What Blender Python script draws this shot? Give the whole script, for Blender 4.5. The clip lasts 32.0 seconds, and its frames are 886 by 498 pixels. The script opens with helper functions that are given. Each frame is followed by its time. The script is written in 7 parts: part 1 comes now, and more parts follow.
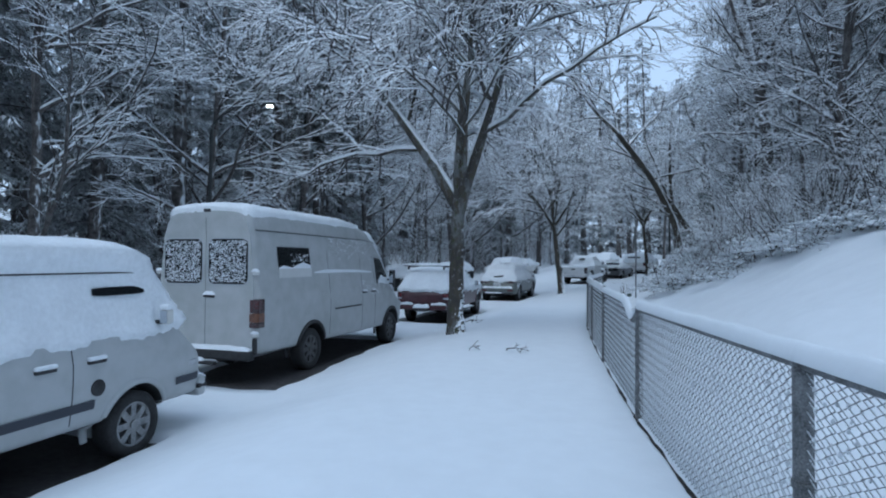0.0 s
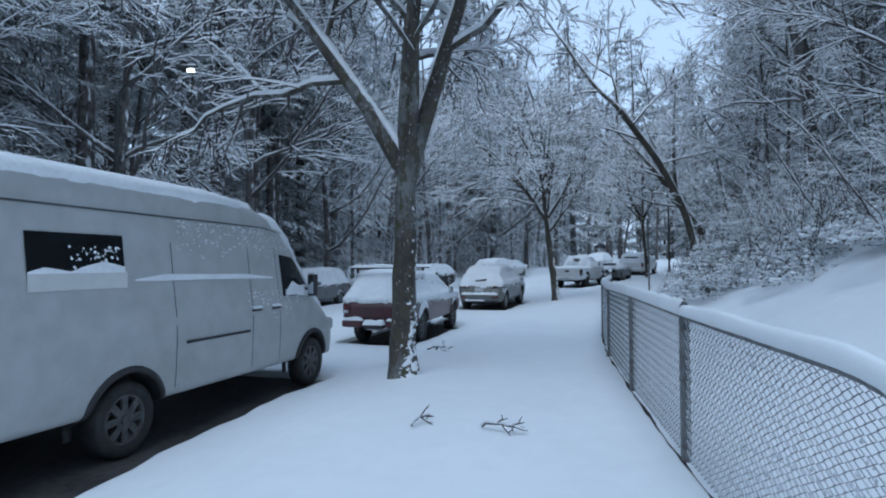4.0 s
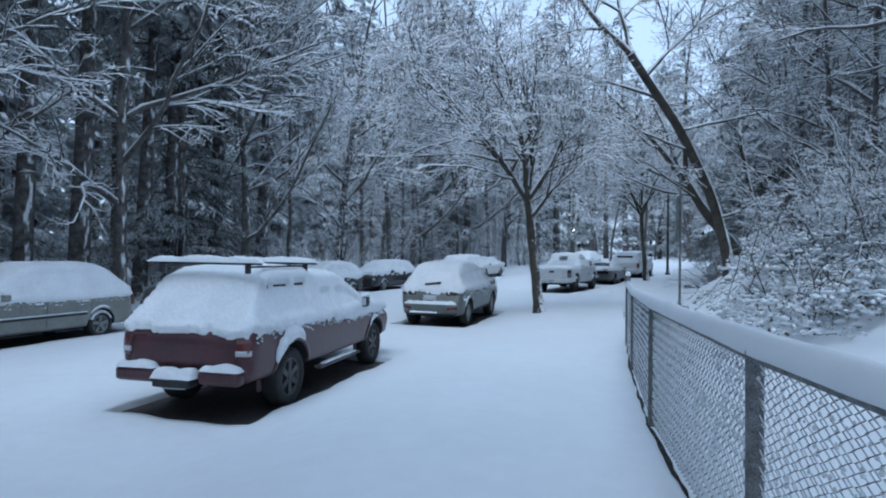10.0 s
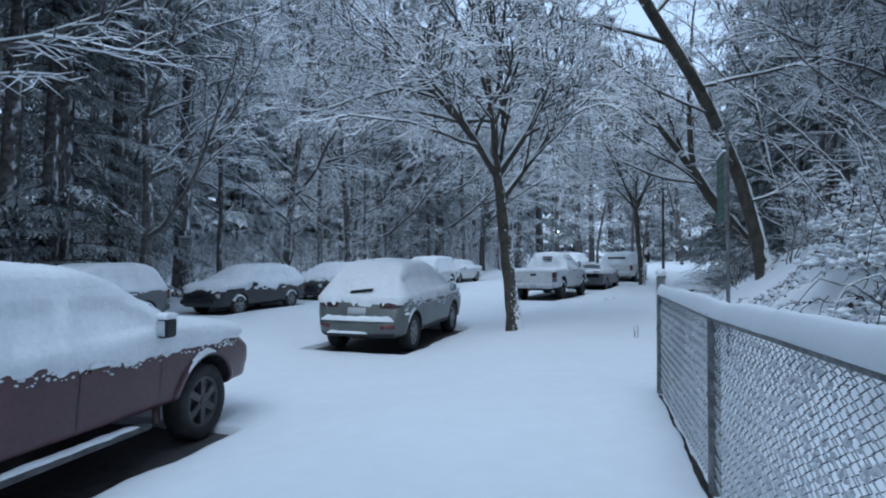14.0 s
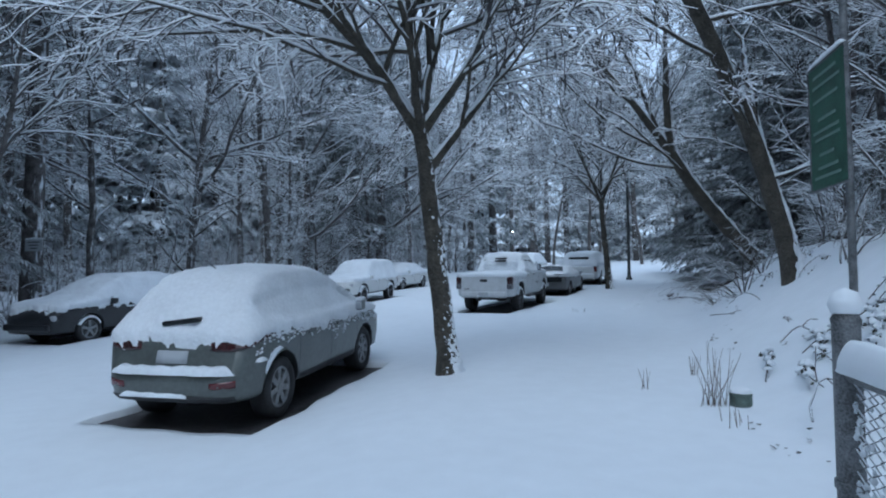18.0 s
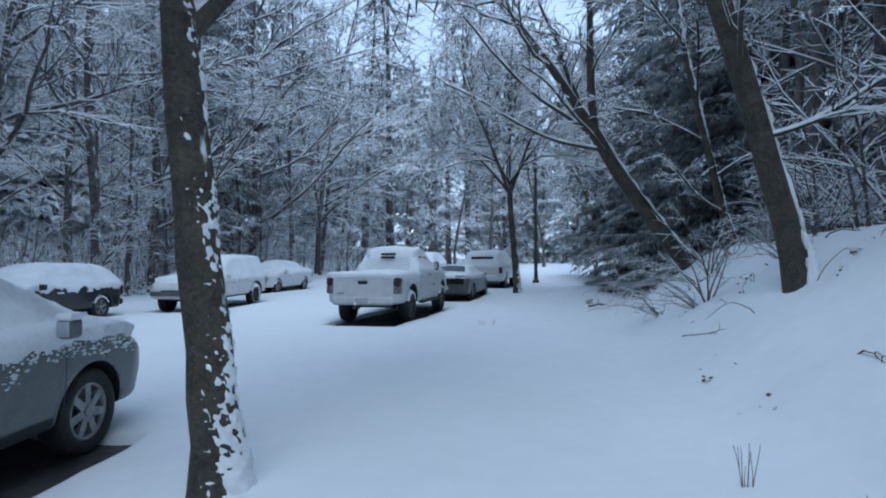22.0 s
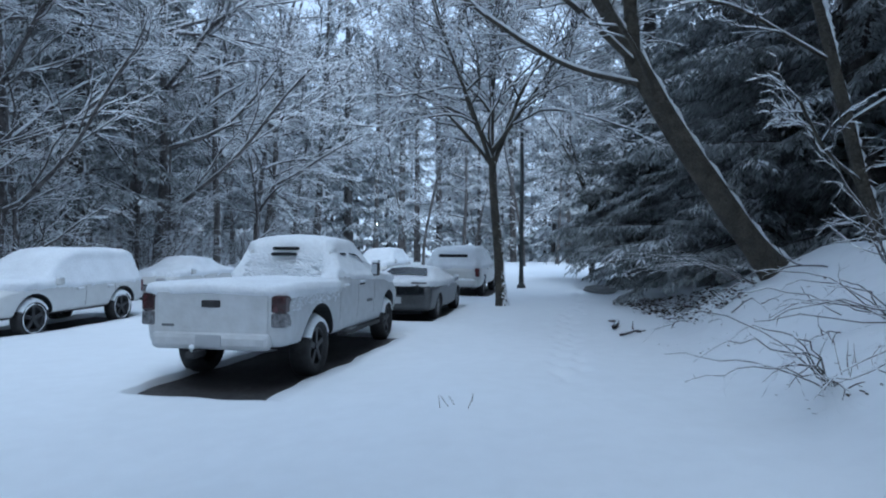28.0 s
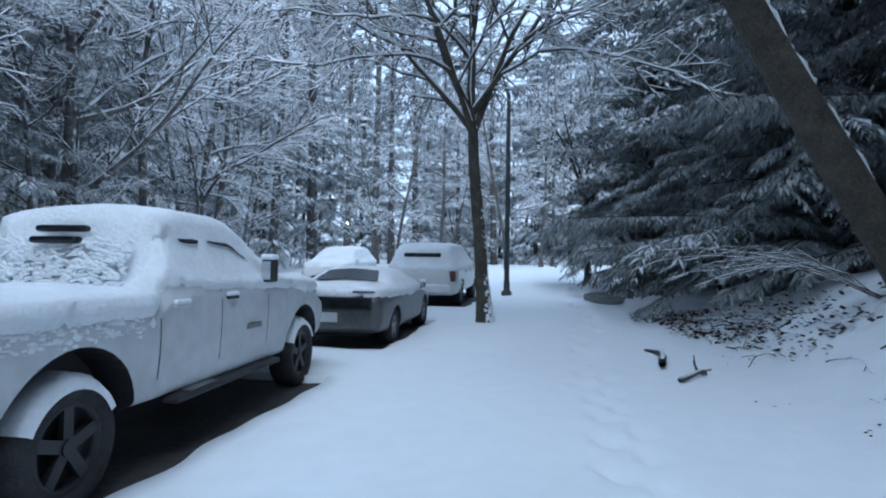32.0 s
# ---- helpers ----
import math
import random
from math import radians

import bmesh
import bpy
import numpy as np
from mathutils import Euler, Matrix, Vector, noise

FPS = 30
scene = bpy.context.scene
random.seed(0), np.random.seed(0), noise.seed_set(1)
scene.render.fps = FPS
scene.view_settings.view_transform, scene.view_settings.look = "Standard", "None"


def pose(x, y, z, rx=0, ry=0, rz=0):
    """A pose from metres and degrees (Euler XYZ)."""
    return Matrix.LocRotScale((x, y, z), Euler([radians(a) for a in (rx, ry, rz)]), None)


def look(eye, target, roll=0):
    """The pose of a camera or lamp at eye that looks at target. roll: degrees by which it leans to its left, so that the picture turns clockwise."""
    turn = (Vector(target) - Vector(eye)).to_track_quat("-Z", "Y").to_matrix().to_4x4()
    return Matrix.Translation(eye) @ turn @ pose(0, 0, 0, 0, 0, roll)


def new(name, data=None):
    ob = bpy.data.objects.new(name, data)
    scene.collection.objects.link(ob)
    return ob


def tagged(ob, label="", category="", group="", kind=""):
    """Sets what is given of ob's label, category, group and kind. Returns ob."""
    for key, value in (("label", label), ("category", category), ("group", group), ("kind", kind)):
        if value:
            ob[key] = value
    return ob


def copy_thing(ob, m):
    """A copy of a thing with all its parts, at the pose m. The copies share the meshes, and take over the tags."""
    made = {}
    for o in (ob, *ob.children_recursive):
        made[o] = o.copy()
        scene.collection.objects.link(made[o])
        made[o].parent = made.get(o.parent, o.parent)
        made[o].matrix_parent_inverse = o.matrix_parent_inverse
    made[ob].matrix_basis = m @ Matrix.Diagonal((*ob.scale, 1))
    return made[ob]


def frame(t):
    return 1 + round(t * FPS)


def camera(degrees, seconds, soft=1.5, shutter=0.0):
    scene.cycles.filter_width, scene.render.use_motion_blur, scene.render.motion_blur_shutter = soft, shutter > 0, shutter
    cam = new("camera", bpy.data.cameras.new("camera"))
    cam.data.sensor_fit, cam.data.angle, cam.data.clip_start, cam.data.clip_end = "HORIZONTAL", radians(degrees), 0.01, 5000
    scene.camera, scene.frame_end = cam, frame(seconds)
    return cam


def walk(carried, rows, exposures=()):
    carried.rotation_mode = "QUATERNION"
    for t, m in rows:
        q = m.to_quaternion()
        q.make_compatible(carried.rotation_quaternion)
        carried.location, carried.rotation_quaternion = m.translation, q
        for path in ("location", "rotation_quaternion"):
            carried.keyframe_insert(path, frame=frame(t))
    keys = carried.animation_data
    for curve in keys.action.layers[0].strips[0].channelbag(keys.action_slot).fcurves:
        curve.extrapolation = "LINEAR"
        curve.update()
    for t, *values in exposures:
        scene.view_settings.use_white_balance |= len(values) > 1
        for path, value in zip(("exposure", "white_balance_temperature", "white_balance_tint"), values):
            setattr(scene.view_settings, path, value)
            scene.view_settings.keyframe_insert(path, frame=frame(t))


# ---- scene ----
cam = camera(74.6, 32.0, 2.0)
PATH = [
    (0, (0.01, -2.945, 1.45), (-0.013, -0.946, 1.513), 0.6),
    (0.5, (0.021, -2.395, 1.4), (0.011, -0.397, 1.472), 1.5),
    (1, (0.049, -1.808, 1.38), (0.046, 0.191, 1.448), 1.5),
    (1.5, (0.132, -1.199, 1.382), (0.145, 0.8, 1.448), 1.1),
    (2, (0.278, -0.621, 1.384), (0.292, 1.377, 1.451), 0.7),
    (2.5, (0.376, -0.062, 1.388), (0.394, 1.936, 1.46), 0.3),
    (3, (0.474, 0.491, 1.402), (0.495, 2.49, 1.478), 0.0),
    (3.5, (0.526, 1.058, 1.413), (0.549, 3.056, 1.49), -0.1),
    (5.5, (0.743, 3.465, 1.442), (0.79, 5.463, 1.509), 0.9),
    (6, (0.863, 3.98, 1.444), (0.929, 5.978, 1.513), 0.9),
    (6.5, (1.002, 4.447, 1.448), (1.072, 6.445, 1.522), 0.4),
    (7, (1.158, 4.952, 1.44), (1.238, 6.949, 1.512), 0.8),
    (7.5, (1.313, 5.455, 1.439), (1.399, 7.452, 1.507), 0.9),
    (8, (1.436, 5.961, 1.445), (1.528, 7.957, 1.516), 1.0),
    (8.5, (1.543, 6.486, 1.449), (1.634, 8.482, 1.521), 0.9),
    (9, (1.655, 7.046, 1.453), (1.743, 9.043, 1.526), 1.1),
    (9.5, (1.736, 7.636, 1.473), (1.827, 9.633, 1.542), 0.9),
    (10, (1.808, 8.215, 1.485), (1.898, 10.212, 1.55), 1.1),
    (10.5, (1.912, 8.774, 1.487), (2.01, 10.771, 1.555), 1.0),
    (11, (2.028, 9.322, 1.48), (2.133, 11.317, 1.556), 1.0),
    (11.5, (2.159, 9.922, 1.492), (2.279, 11.917, 1.565), 0.8),
    (12, (2.293, 10.505, 1.49), (2.42, 12.5, 1.563), 0.9),
    (12.5, (2.477, 11.073, 1.478), (2.614, 13.067, 1.548), 0.9),
    (13, (2.659, 11.627, 1.451), (2.795, 13.621, 1.532), 0.6),
    (13.5, (2.823, 12.205, 1.413), (2.969, 14.198, 1.496), 0.6),
    (14, (2.961, 12.797, 1.396), (3.106, 14.789, 1.482), 0.7),
    (14.5, (3.094, 13.37, 1.402), (3.26, 15.361, 1.487), 0.8),
    (16.5, (3.71, 15.44, 1.476), (3.949, 17.423, 1.564), 0.3),
    (17, (3.833, 15.998, 1.475), (4.1, 17.978, 1.567), 0.1),
    (17.5, (3.963, 16.513, 1.509), (4.24, 18.491, 1.602), -0.1),
    (18, (4.091, 17.019, 1.532), (4.387, 18.995, 1.627), -0.3),
    (18.5, (4.225, 17.503, 1.551), (4.532, 19.477, 1.646), -0.5),
    (19, (4.394, 17.993, 1.557), (4.741, 19.96, 1.652), -0.1),
    (19.5, (4.55, 18.512, 1.544), (4.952, 20.468, 1.643), -0.4),
    (20, (4.735, 19.032, 1.519), (5.205, 20.974, 1.617), -0.4),
    (20.5, (4.89, 19.549, 1.499), (5.406, 21.479, 1.601), -0.4),
    (21, (5.052, 19.982, 1.463), (5.615, 21.898, 1.57), -0.6),
    (21.5, (5.249, 20.468, 1.466), (5.842, 22.375, 1.572), -0.2),
    (22, (5.453, 20.945, 1.496), (6.076, 22.842, 1.598), 0.2),
    (22.5, (5.596, 21.378, 1.534), (6.246, 23.267, 1.634), 0.4),
    (23, (5.775, 21.821, 1.569), (6.442, 23.704, 1.664), -0.1),
    (23.5, (6.02, 22.283, 1.58), (6.706, 24.159, 1.676), 0.2),
    (24, (6.269, 22.788, 1.594), (6.958, 24.663, 1.688), 0.2),
    (24.5, (6.503, 23.317, 1.614), (7.195, 25.191, 1.709), 0.2),
    (25, (6.703, 23.835, 1.634), (7.391, 25.711, 1.727), 0.4),
    (25.5, (6.876, 24.327, 1.65), (7.572, 26.2, 1.743), 0.4),
    (27.5, (7.654, 26.221, 1.745), (8.364, 28.089, 1.831), 1.2),
    (28, (7.856, 26.716, 1.746), (8.567, 28.583, 1.838), 0.7),
    (28.5, (8.094, 27.219, 1.767), (8.807, 29.085, 1.854), 0.8),
    (29, (8.321, 27.719, 1.775), (9.044, 29.582, 1.86), 1.0),
    (29.5, (8.521, 28.2, 1.774), (9.246, 30.062, 1.863), 1.0),
    (30, (8.735, 28.68, 1.764), (9.467, 30.539, 1.858), 0.5),
    (30.5, (8.945, 29.144, 1.781), (9.68, 31.002, 1.87), 0.7),
    (31, (9.189, 29.593, 1.791), (9.938, 31.446, 1.878), 0.6),
    (31.5, (9.391, 30.003, 1.814), (10.146, 31.852, 1.901), 1.5),
    (32, (9.609, 30.385, 1.794), (10.386, 32.225, 1.897), 1.0),
]
walk(cam, [(t, look(eye, target, roll)) for t, eye, target, roll in PATH], [(0.0, -0.1, 5150, 3), (3.0, -0.05, 5150, 3), (6.0, 0.12, 5150, 3), (9.0, 0.18, 5120, 3), (13.0, 0.15, 5120, 3), (17.0, 0.04, 5100, 3), (19.0, 0.08, 5100, 3), (24.0, 0.18, 5100, 3), (28.0, 0.25, 5100, 3), (32.0, 0.45, 5100, 3)])
# ---- light ----
world = bpy.data.worlds.new("overcast_sky")
scene.world = world
world.use_nodes = True
wn = world.node_tree
sky = wn.nodes.new("ShaderNodeTexSky")
sky.sky_type = "NISHITA"
sky.sun_disc = False
sky.sun_elevation = radians(50)
sky.sun_rotation = radians(200)
sky.air_density, sky.dust_density, sky.ozone_density = 1.0, 5.0, 1.0
veil = wn.nodes.new("ShaderNodeMix")  # a closed snow cloud over the clear sky
veil.data_type = "RGBA"
veil.inputs[0].default_value = 0.72
veil.inputs[7].default_value = (5.6, 6.1, 6.9, 1)
wn.links.new(sky.outputs[0], veil.inputs[6])
wn.links.new(veil.outputs[2], wn.nodes["Background"].inputs[0])
wn.nodes["Background"].inputs[1].default_value = 0.15
sun = new("sun", bpy.data.lights.new("sun", "SUN"))
sun.data.energy, sun.data.angle, sun.data.color = 0.5, radians(40), (0.93, 0.97, 1.0)
sun.matrix_world = look((0, 0, 30), (4, 12, 0))


# ---- materials ----
def mat(name, color, rough=0.7, metal=0.0, noise_scale=0.0, vary=0.15, bump=0.0, bump_scale=60.0, coat=0.0, second=None, spec=0.5, coords="Object", per_object=0.0):
    """A procedural surface: two scales of colour variation and a fine relief."""
    m = bpy.data.materials.new(name)
    m.use_nodes = True
    nt = m.node_tree
    b = nt.nodes["Principled BSDF"]
    b.inputs["Roughness"].default_value = rough
    b.inputs["Metallic"].default_value = metal
    b.inputs["Coat Weight"].default_value = coat
    b.inputs["Specular IOR Level"].default_value = spec
    b.inputs["Base Color"].default_value = (*color, 1)
    tc = nt.nodes.new("ShaderNodeTexCoord")
    if noise_scale:
        big, small = nt.nodes.new("ShaderNodeTexNoise"), nt.nodes.new("ShaderNodeTexNoise")
        for n, s in ((big, noise_scale), (small, noise_scale * 9)):
            n.inputs["Scale"].default_value = s
            n.inputs["Detail"].default_value = 4
            nt.links.new(tc.outputs[coords], n.inputs["Vector"])
        add = nt.nodes.new("ShaderNodeMath")
        add.operation = "MULTIPLY_ADD"
        add.inputs[1].default_value = 0.5
        nt.links.new(small.outputs[0], add.inputs[0])
        half = nt.nodes.new("ShaderNodeMath")
        half.operation = "MULTIPLY"
        half.inputs[1].default_value = 0.5
        nt.links.new(big.outputs[0], half.inputs[0])
        nt.links.new(half.outputs[0], add.inputs[2])
        ramp = nt.nodes.new("ShaderNodeValToRGB")
        other = second or tuple(c * (1 - 2 * vary) for c in color)
        ramp.color_ramp.elements[0].position, ramp.color_ramp.elements[1].position = 0.38, 0.62
        ramp.color_ramp.elements[0].color, ramp.color_ramp.elements[1].color = (*other, 1), (*[min(1, c * (1 + vary)) for c in color], 1)
        nt.links.new(add.outputs[0], ramp.inputs[0])
        nt.links.new(ramp.outputs[0], b.inputs["Base Color"])
    if bump:
        n = nt.nodes.new("ShaderNodeTexNoise")
        n.inputs["Scale"].default_value = bump_scale
        n.inputs["Detail"].default_value = 5
        nt.links.new(tc.outputs[coords], n.inputs["Vector"])
        bp = nt.nodes.new("ShaderNodeBump")
        bp.inputs["Strength"].default_value = bump
        bp.inputs["Distance"].default_value = 0.02
        nt.links.new(n.outputs[0], bp.inputs["Height"])
        nt.links.new(bp.outputs[0], b.inputs["Normal"])
    return m


def snowed(name, color, other, lo=0.1, hi=0.45, scale=14.0, snow=(0.82, 0.85, 0.88), rough=0.9, patch=0.9, leafy=False):
    """Bark or leaf below, snow where the surface faces up, broken up by noise."""
    m = mat(name, color, rough, noise_scale=6.0, second=other, bump=0.6, bump_scale=40)
    nt = m.node_tree
    b = nt.nodes["Principled BSDF"]
    old = b.inputs["Base Color"].links[0].from_socket
    geo, tc = nt.nodes.new("ShaderNodeNewGeometry"), nt.nodes.new("ShaderNodeTexCoord")
    sep = nt.nodes.new("ShaderNodeSeparateXYZ")
    nt.links.new(geo.outputs["True Normal"], sep.inputs[0])
    n = nt.nodes.new("ShaderNodeTexNoise")
    n.inputs["Scale"].default_value = scale
    nt.links.new(tc.outputs["Object"], n.inputs["Vector"])
    mix = nt.nodes.new("ShaderNodeMath")
    mix.operation = "MULTIPLY_ADD"
    mix.inputs[1].default_value = patch
    mix.inputs[2].default_value = -patch / 2
    nt.links.new(n.outputs[0], mix.inputs[0])
    plus = nt.nodes.new("ShaderNodeMath")
    up = sep.outputs[2]
    if leafy:  # thin leaves carry snow whichever way their face was wound
        flip = nt.nodes.new("ShaderNodeMath")
        flip.operation = "ABSOLUTE"
        nt.links.new(up, flip.inputs[0])
        up = flip.outputs[0]
    nt.links.new(up, plus.inputs[0])
    nt.links.new(mix.outputs[0], plus.inputs[1])
    ramp = nt.nodes.new("ShaderNodeMapRange")
    ramp.inputs["From Min"].default_value, ramp.inputs["From Max"].default_value = lo, hi
    nt.links.new(plus.outputs[0], ramp.inputs[0])
    blend = nt.nodes.new("ShaderNodeMix")
    blend.data_type = "RGBA"
    nt.links.new(ramp.outputs[0], blend.inputs[0])
    nt.links.new(old, blend.inputs[6])
    blend.inputs[7].default_value = (*snow, 1)
    nt.links.new(blend.outputs[2], b.inputs["Base Color"])
    return m


def lichen_bark():
    """Dark furrowed bark with pale lichen plates and mossy edges."""
    m = snowed("mossy_bark", (0.06, 0.054, 0.05), (0.036, 0.033, 0.03), 0.4, 0.65)
    nt = m.node_tree
    mix = [n for n in nt.nodes if n.type == "MIX"][0]
    old = mix.inputs[6].links[0].from_socket
    tc = nt.nodes.new("ShaderNodeTexCoord")
    mp = nt.nodes.new("ShaderNodeMapping")
    mp.inputs["Scale"].default_value = (1, 1, 0.45)
    nt.links.new(tc.outputs["Object"], mp.inputs[0])
    for scale, lo, hi, col in ((2.2, 0.46, 0.6, (0.17, 0.175, 0.172)), (9.0, 0.5, 0.56, (0.07, 0.062, 0.048)), (16.0, 0.60, 0.64, (0.06, 0.07, 0.035)), (42.0, 0.64, 0.69, (0.42, 0.44, 0.44))):
        n = nt.nodes.new("ShaderNodeTexNoise")
        n.inputs["Scale"].default_value = scale
        n.inputs["Detail"].default_value = 6
        nt.links.new(mp.outputs[0], n.inputs["Vector"])
        rg = nt.nodes.new("ShaderNodeMapRange")
        rg.inputs["From Min"].default_value, rg.inputs["From Max"].default_value = lo, hi
        nt.links.new(n.outputs[0], rg.inputs[0])
        mx = nt.nodes.new("ShaderNodeMix")
        mx.data_type = "RGBA"
        nt.links.new(rg.outputs[0], mx.inputs[0])
        nt.links.new(old, mx.inputs[6])
        mx.inputs[7].default_value = (*col, 1)
        old = mx.outputs[2]
    nt.links.new(old, mix.inputs[6])
    return m


def windward(m, lo=1.0, hi=1.2, way=(0.87, -0.5, 0.15), scale=7.0):
    """Snow blown onto the side of a trunk that faced the wind, in ragged strips."""
    nt = m.node_tree
    b = nt.nodes["Principled BSDF"]
    old = b.inputs["Base Color"].links[0].from_socket
    geo, tc, mp = nt.nodes.new("ShaderNodeNewGeometry"), nt.nodes.new("ShaderNodeTexCoord"), nt.nodes.new("ShaderNodeMapping")
    mp.inputs["Scale"].default_value = (1, 1, 0.35)
    nt.links.new(tc.outputs["Object"], mp.inputs[0])
    dot = nt.nodes.new("ShaderNodeVectorMath")
    dot.operation = "DOT_PRODUCT"
    dot.inputs[1].default_value = way
    nt.links.new(geo.outputs["Normal"], dot.inputs[0])
    n = nt.nodes.new("ShaderNodeTexNoise")
    n.inputs["Scale"].default_value, n.inputs["Detail"].default_value = scale, 5
    nt.links.new(mp.outputs[0], n.inputs["Vector"])
    add = nt.nodes.new("ShaderNodeMath")
    add.operation = "MULTIPLY_ADD"
    add.inputs[1].default_value = 1.6
    nt.links.new(n.outputs[0], add.inputs[0])
    low = nt.nodes.new("ShaderNodeMath")
    low.operation = "SUBTRACT"
    low.inputs[1].default_value = 0.8
    nt.links.new(dot.outputs["Value"], low.inputs[0])
    nt.links.new(low.outputs[0], add.inputs[2])
    rg = nt.nodes.new("ShaderNodeMapRange")
    rg.inputs["From Min"].default_value, rg.inputs["From Max"].default_value = lo, hi
    nt.links.new(add.outputs[0], rg.inputs[0])
    mx = nt.nodes.new("ShaderNodeMix")
    mx.data_type = "RGBA"
    nt.links.new(rg.outputs[0], mx.inputs[0])
    nt.links.new(old, mx.inputs[6])
    mx.inputs[7].default_value = (0.8, 0.83, 0.86, 1)
    nt.links.new(mx.outputs[2], b.inputs["Base Color"])
    return m


SNOW = mat("snow", (0.84, 0.87, 0.90), 0.85, noise_scale=0.5, vary=0.015, bump=0.12, bump_scale=14.0, spec=0.25)
SNOW_FINE = mat("branch_snow", (0.82, 0.85, 0.88), 0.9, noise_scale=3, vary=0.05, spec=0.2)
CAR_SNOW = mat("car_snow", (0.82, 0.85, 0.88), 0.85, noise_scale=2.5, vary=0.04, bump=0.5, bump_scale=30, spec=0.3)
ASPHALT = mat("asphalt", (0.062, 0.057, 0.058), 0.7, noise_scale=1.5, vary=0.3, bump=0.4, bump_scale=90)
BARK = windward(mat("bark", (0.13, 0.12, 0.115), 0.9, noise_scale=5, vary=0.4, bump=0.8, bump_scale=25))
BARK_MOSS = lichen_bark()
LEAN_BARK = mat("dark_mossy_bark", (0.085, 0.076, 0.058), 0.9, noise_scale=4, second=(0.042, 0.038, 0.032), bump=1.0, bump_scale=16)
for _n in LEAN_BARK.node_tree.nodes:
    if _n.type == "BUMP":
        _n.inputs["Distance"].default_value = 0.08
windward(LEAN_BARK, 1.12, 1.25, scale=9.0)
TWIG = mat("twig_bark", (0.07, 0.06, 0.06), 0.9)
# paler and snowier than NEEDLES: distance haze put into the far crowns' colour
HAZED_NEEDLES = snowed("hazed_needles_snow", (0.13, 0.14, 0.14), (0.10, 0.11, 0.11), 0.1, 1.0, 1.6, patch=1.4, leafy=True)
SNOW_TWIG = snowed("snowy_twig", (0.085, 0.075, 0.075), (0.06, 0.055, 0.055), 0.0, 0.25, 9.0)
DEAD_LEAF = mat("dead_leaf", (0.05, 0.035, 0.025), 0.9, noise_scale=9, vary=0.4)
DRY_STALK = mat("dry_stalk", (0.16, 0.13, 0.105), 0.9, noise_scale=9, vary=0.3)
NEEDLES = snowed("needles_snow", (0.105, 0.118, 0.112), (0.075, 0.087, 0.082), 0.15, 1.6, 1.4, patch=1.6, leafy=True)
DARK_LEAF = mat("dark_leaf", (0.045, 0.05, 0.035), 0.6, noise_scale=9, vary=0.35)
LEAVES = snowed("leaves_snow", (0.05, 0.055, 0.04), (0.07, 0.055, 0.045), 0.72, 1.0, 6.0, leafy=True)
# near-black that stands in for shade in the gap below the fence
GAP_SHADE = mat("gap_shade", (0.035, 0.03, 0.025), 0.95, noise_scale=12, vary=0.4)
SLUSH = mat("wet_slush", (0.17, 0.175, 0.18), 0.5, noise_scale=3, vary=0.4)
RUBBER = mat("rubber", (0.028, 0.028, 0.029), 0.8, noise_scale=8, vary=0.3)
BLACK = mat("black_plastic", (0.027, 0.027, 0.029), 0.6, noise_scale=8, vary=0.25)
ALLOY = mat("alloy", (0.3, 0.305, 0.31), 0.45, 0.6, noise_scale=12, vary=0.2)
DARK_RIM = mat("dark_rim", (0.03, 0.03, 0.033), 0.45, 0.3, noise_scale=12, vary=0.2)
WIRE = snowed("snowy_wire", (0.2, 0.205, 0.21), (0.15, 0.155, 0.16), -0.3, 0.5, 20.0)
STEEL = mat("galvanised_steel", (0.19, 0.195, 0.20), 0.6, 0.35, noise_scale=14, vary=0.3)
GLASS = mat("dark_glass", (0.008, 0.01, 0.012), 0.25, noise_scale=3, vary=0.3, spec=0.35)
RED_LENS = mat("red_lens", (0.095, 0.012, 0.015), 0.25, coat=0.6)
TAIL_LENS = mat("dark_tail_lens", (0.05, 0.013, 0.014), 0.25, noise_scale=14, vary=0.3, coat=0.6)
AMBER_LENS = mat("amber_lens", (0.14, 0.055, 0.025), 0.3, noise_scale=20, vary=0.3, coat=0.5)
SMOKED_LENS = mat("smoked_lens", (0.16, 0.16, 0.17), 0.2, noise_scale=18, vary=0.4, coat=0.6)
CLEAR_LENS = mat("clear_lens", (0.45, 0.46, 0.48), 0.2, coat=0.6)
MIRROR_GLASS = mat("mirror_glass", (0.55, 0.57, 0.6), 0.08, 1.0)
PLATE = mat("plate", (0.42, 0.44, 0.46), 0.5)
DIM_TEXT = mat("weathered_lettering", (0.16, 0.24, 0.2), 0.6)
DUSTED_WHITE = mat("dusted_white_paint", (0.58, 0.60, 0.615), 0.5, noise_scale=0.7, vary=0.03, second=(0.50, 0.515, 0.52), bump=0.35, bump_scale=14)
WHITE_PAINT = mat("white_paint", (0.62, 0.63, 0.62), 0.38, noise_scale=0.8, vary=0.03, coat=0.3)
VAN_PAINT = mat("snow_dusted_white_paint", (0.44, 0.455, 0.46), 0.5, noise_scale=0.5, vary=0.03, second=(0.37, 0.385, 0.38), bump=0.25, bump_scale=16)
CREAM_PAINT = mat("cream_paint", (0.60, 0.60, 0.57), 0.4, noise_scale=0.8, vary=0.03, coat=0.3)
RED_PAINT = mat("dark_red_paint", (0.062, 0.018, 0.024), 0.4, noise_scale=2.5, vary=0.15, coat=0.3)
GREY_PAINT = mat("grey_green_paint", (0.115, 0.127, 0.12), 0.38, 0.3, noise_scale=2.5, vary=0.1, coat=0.4)
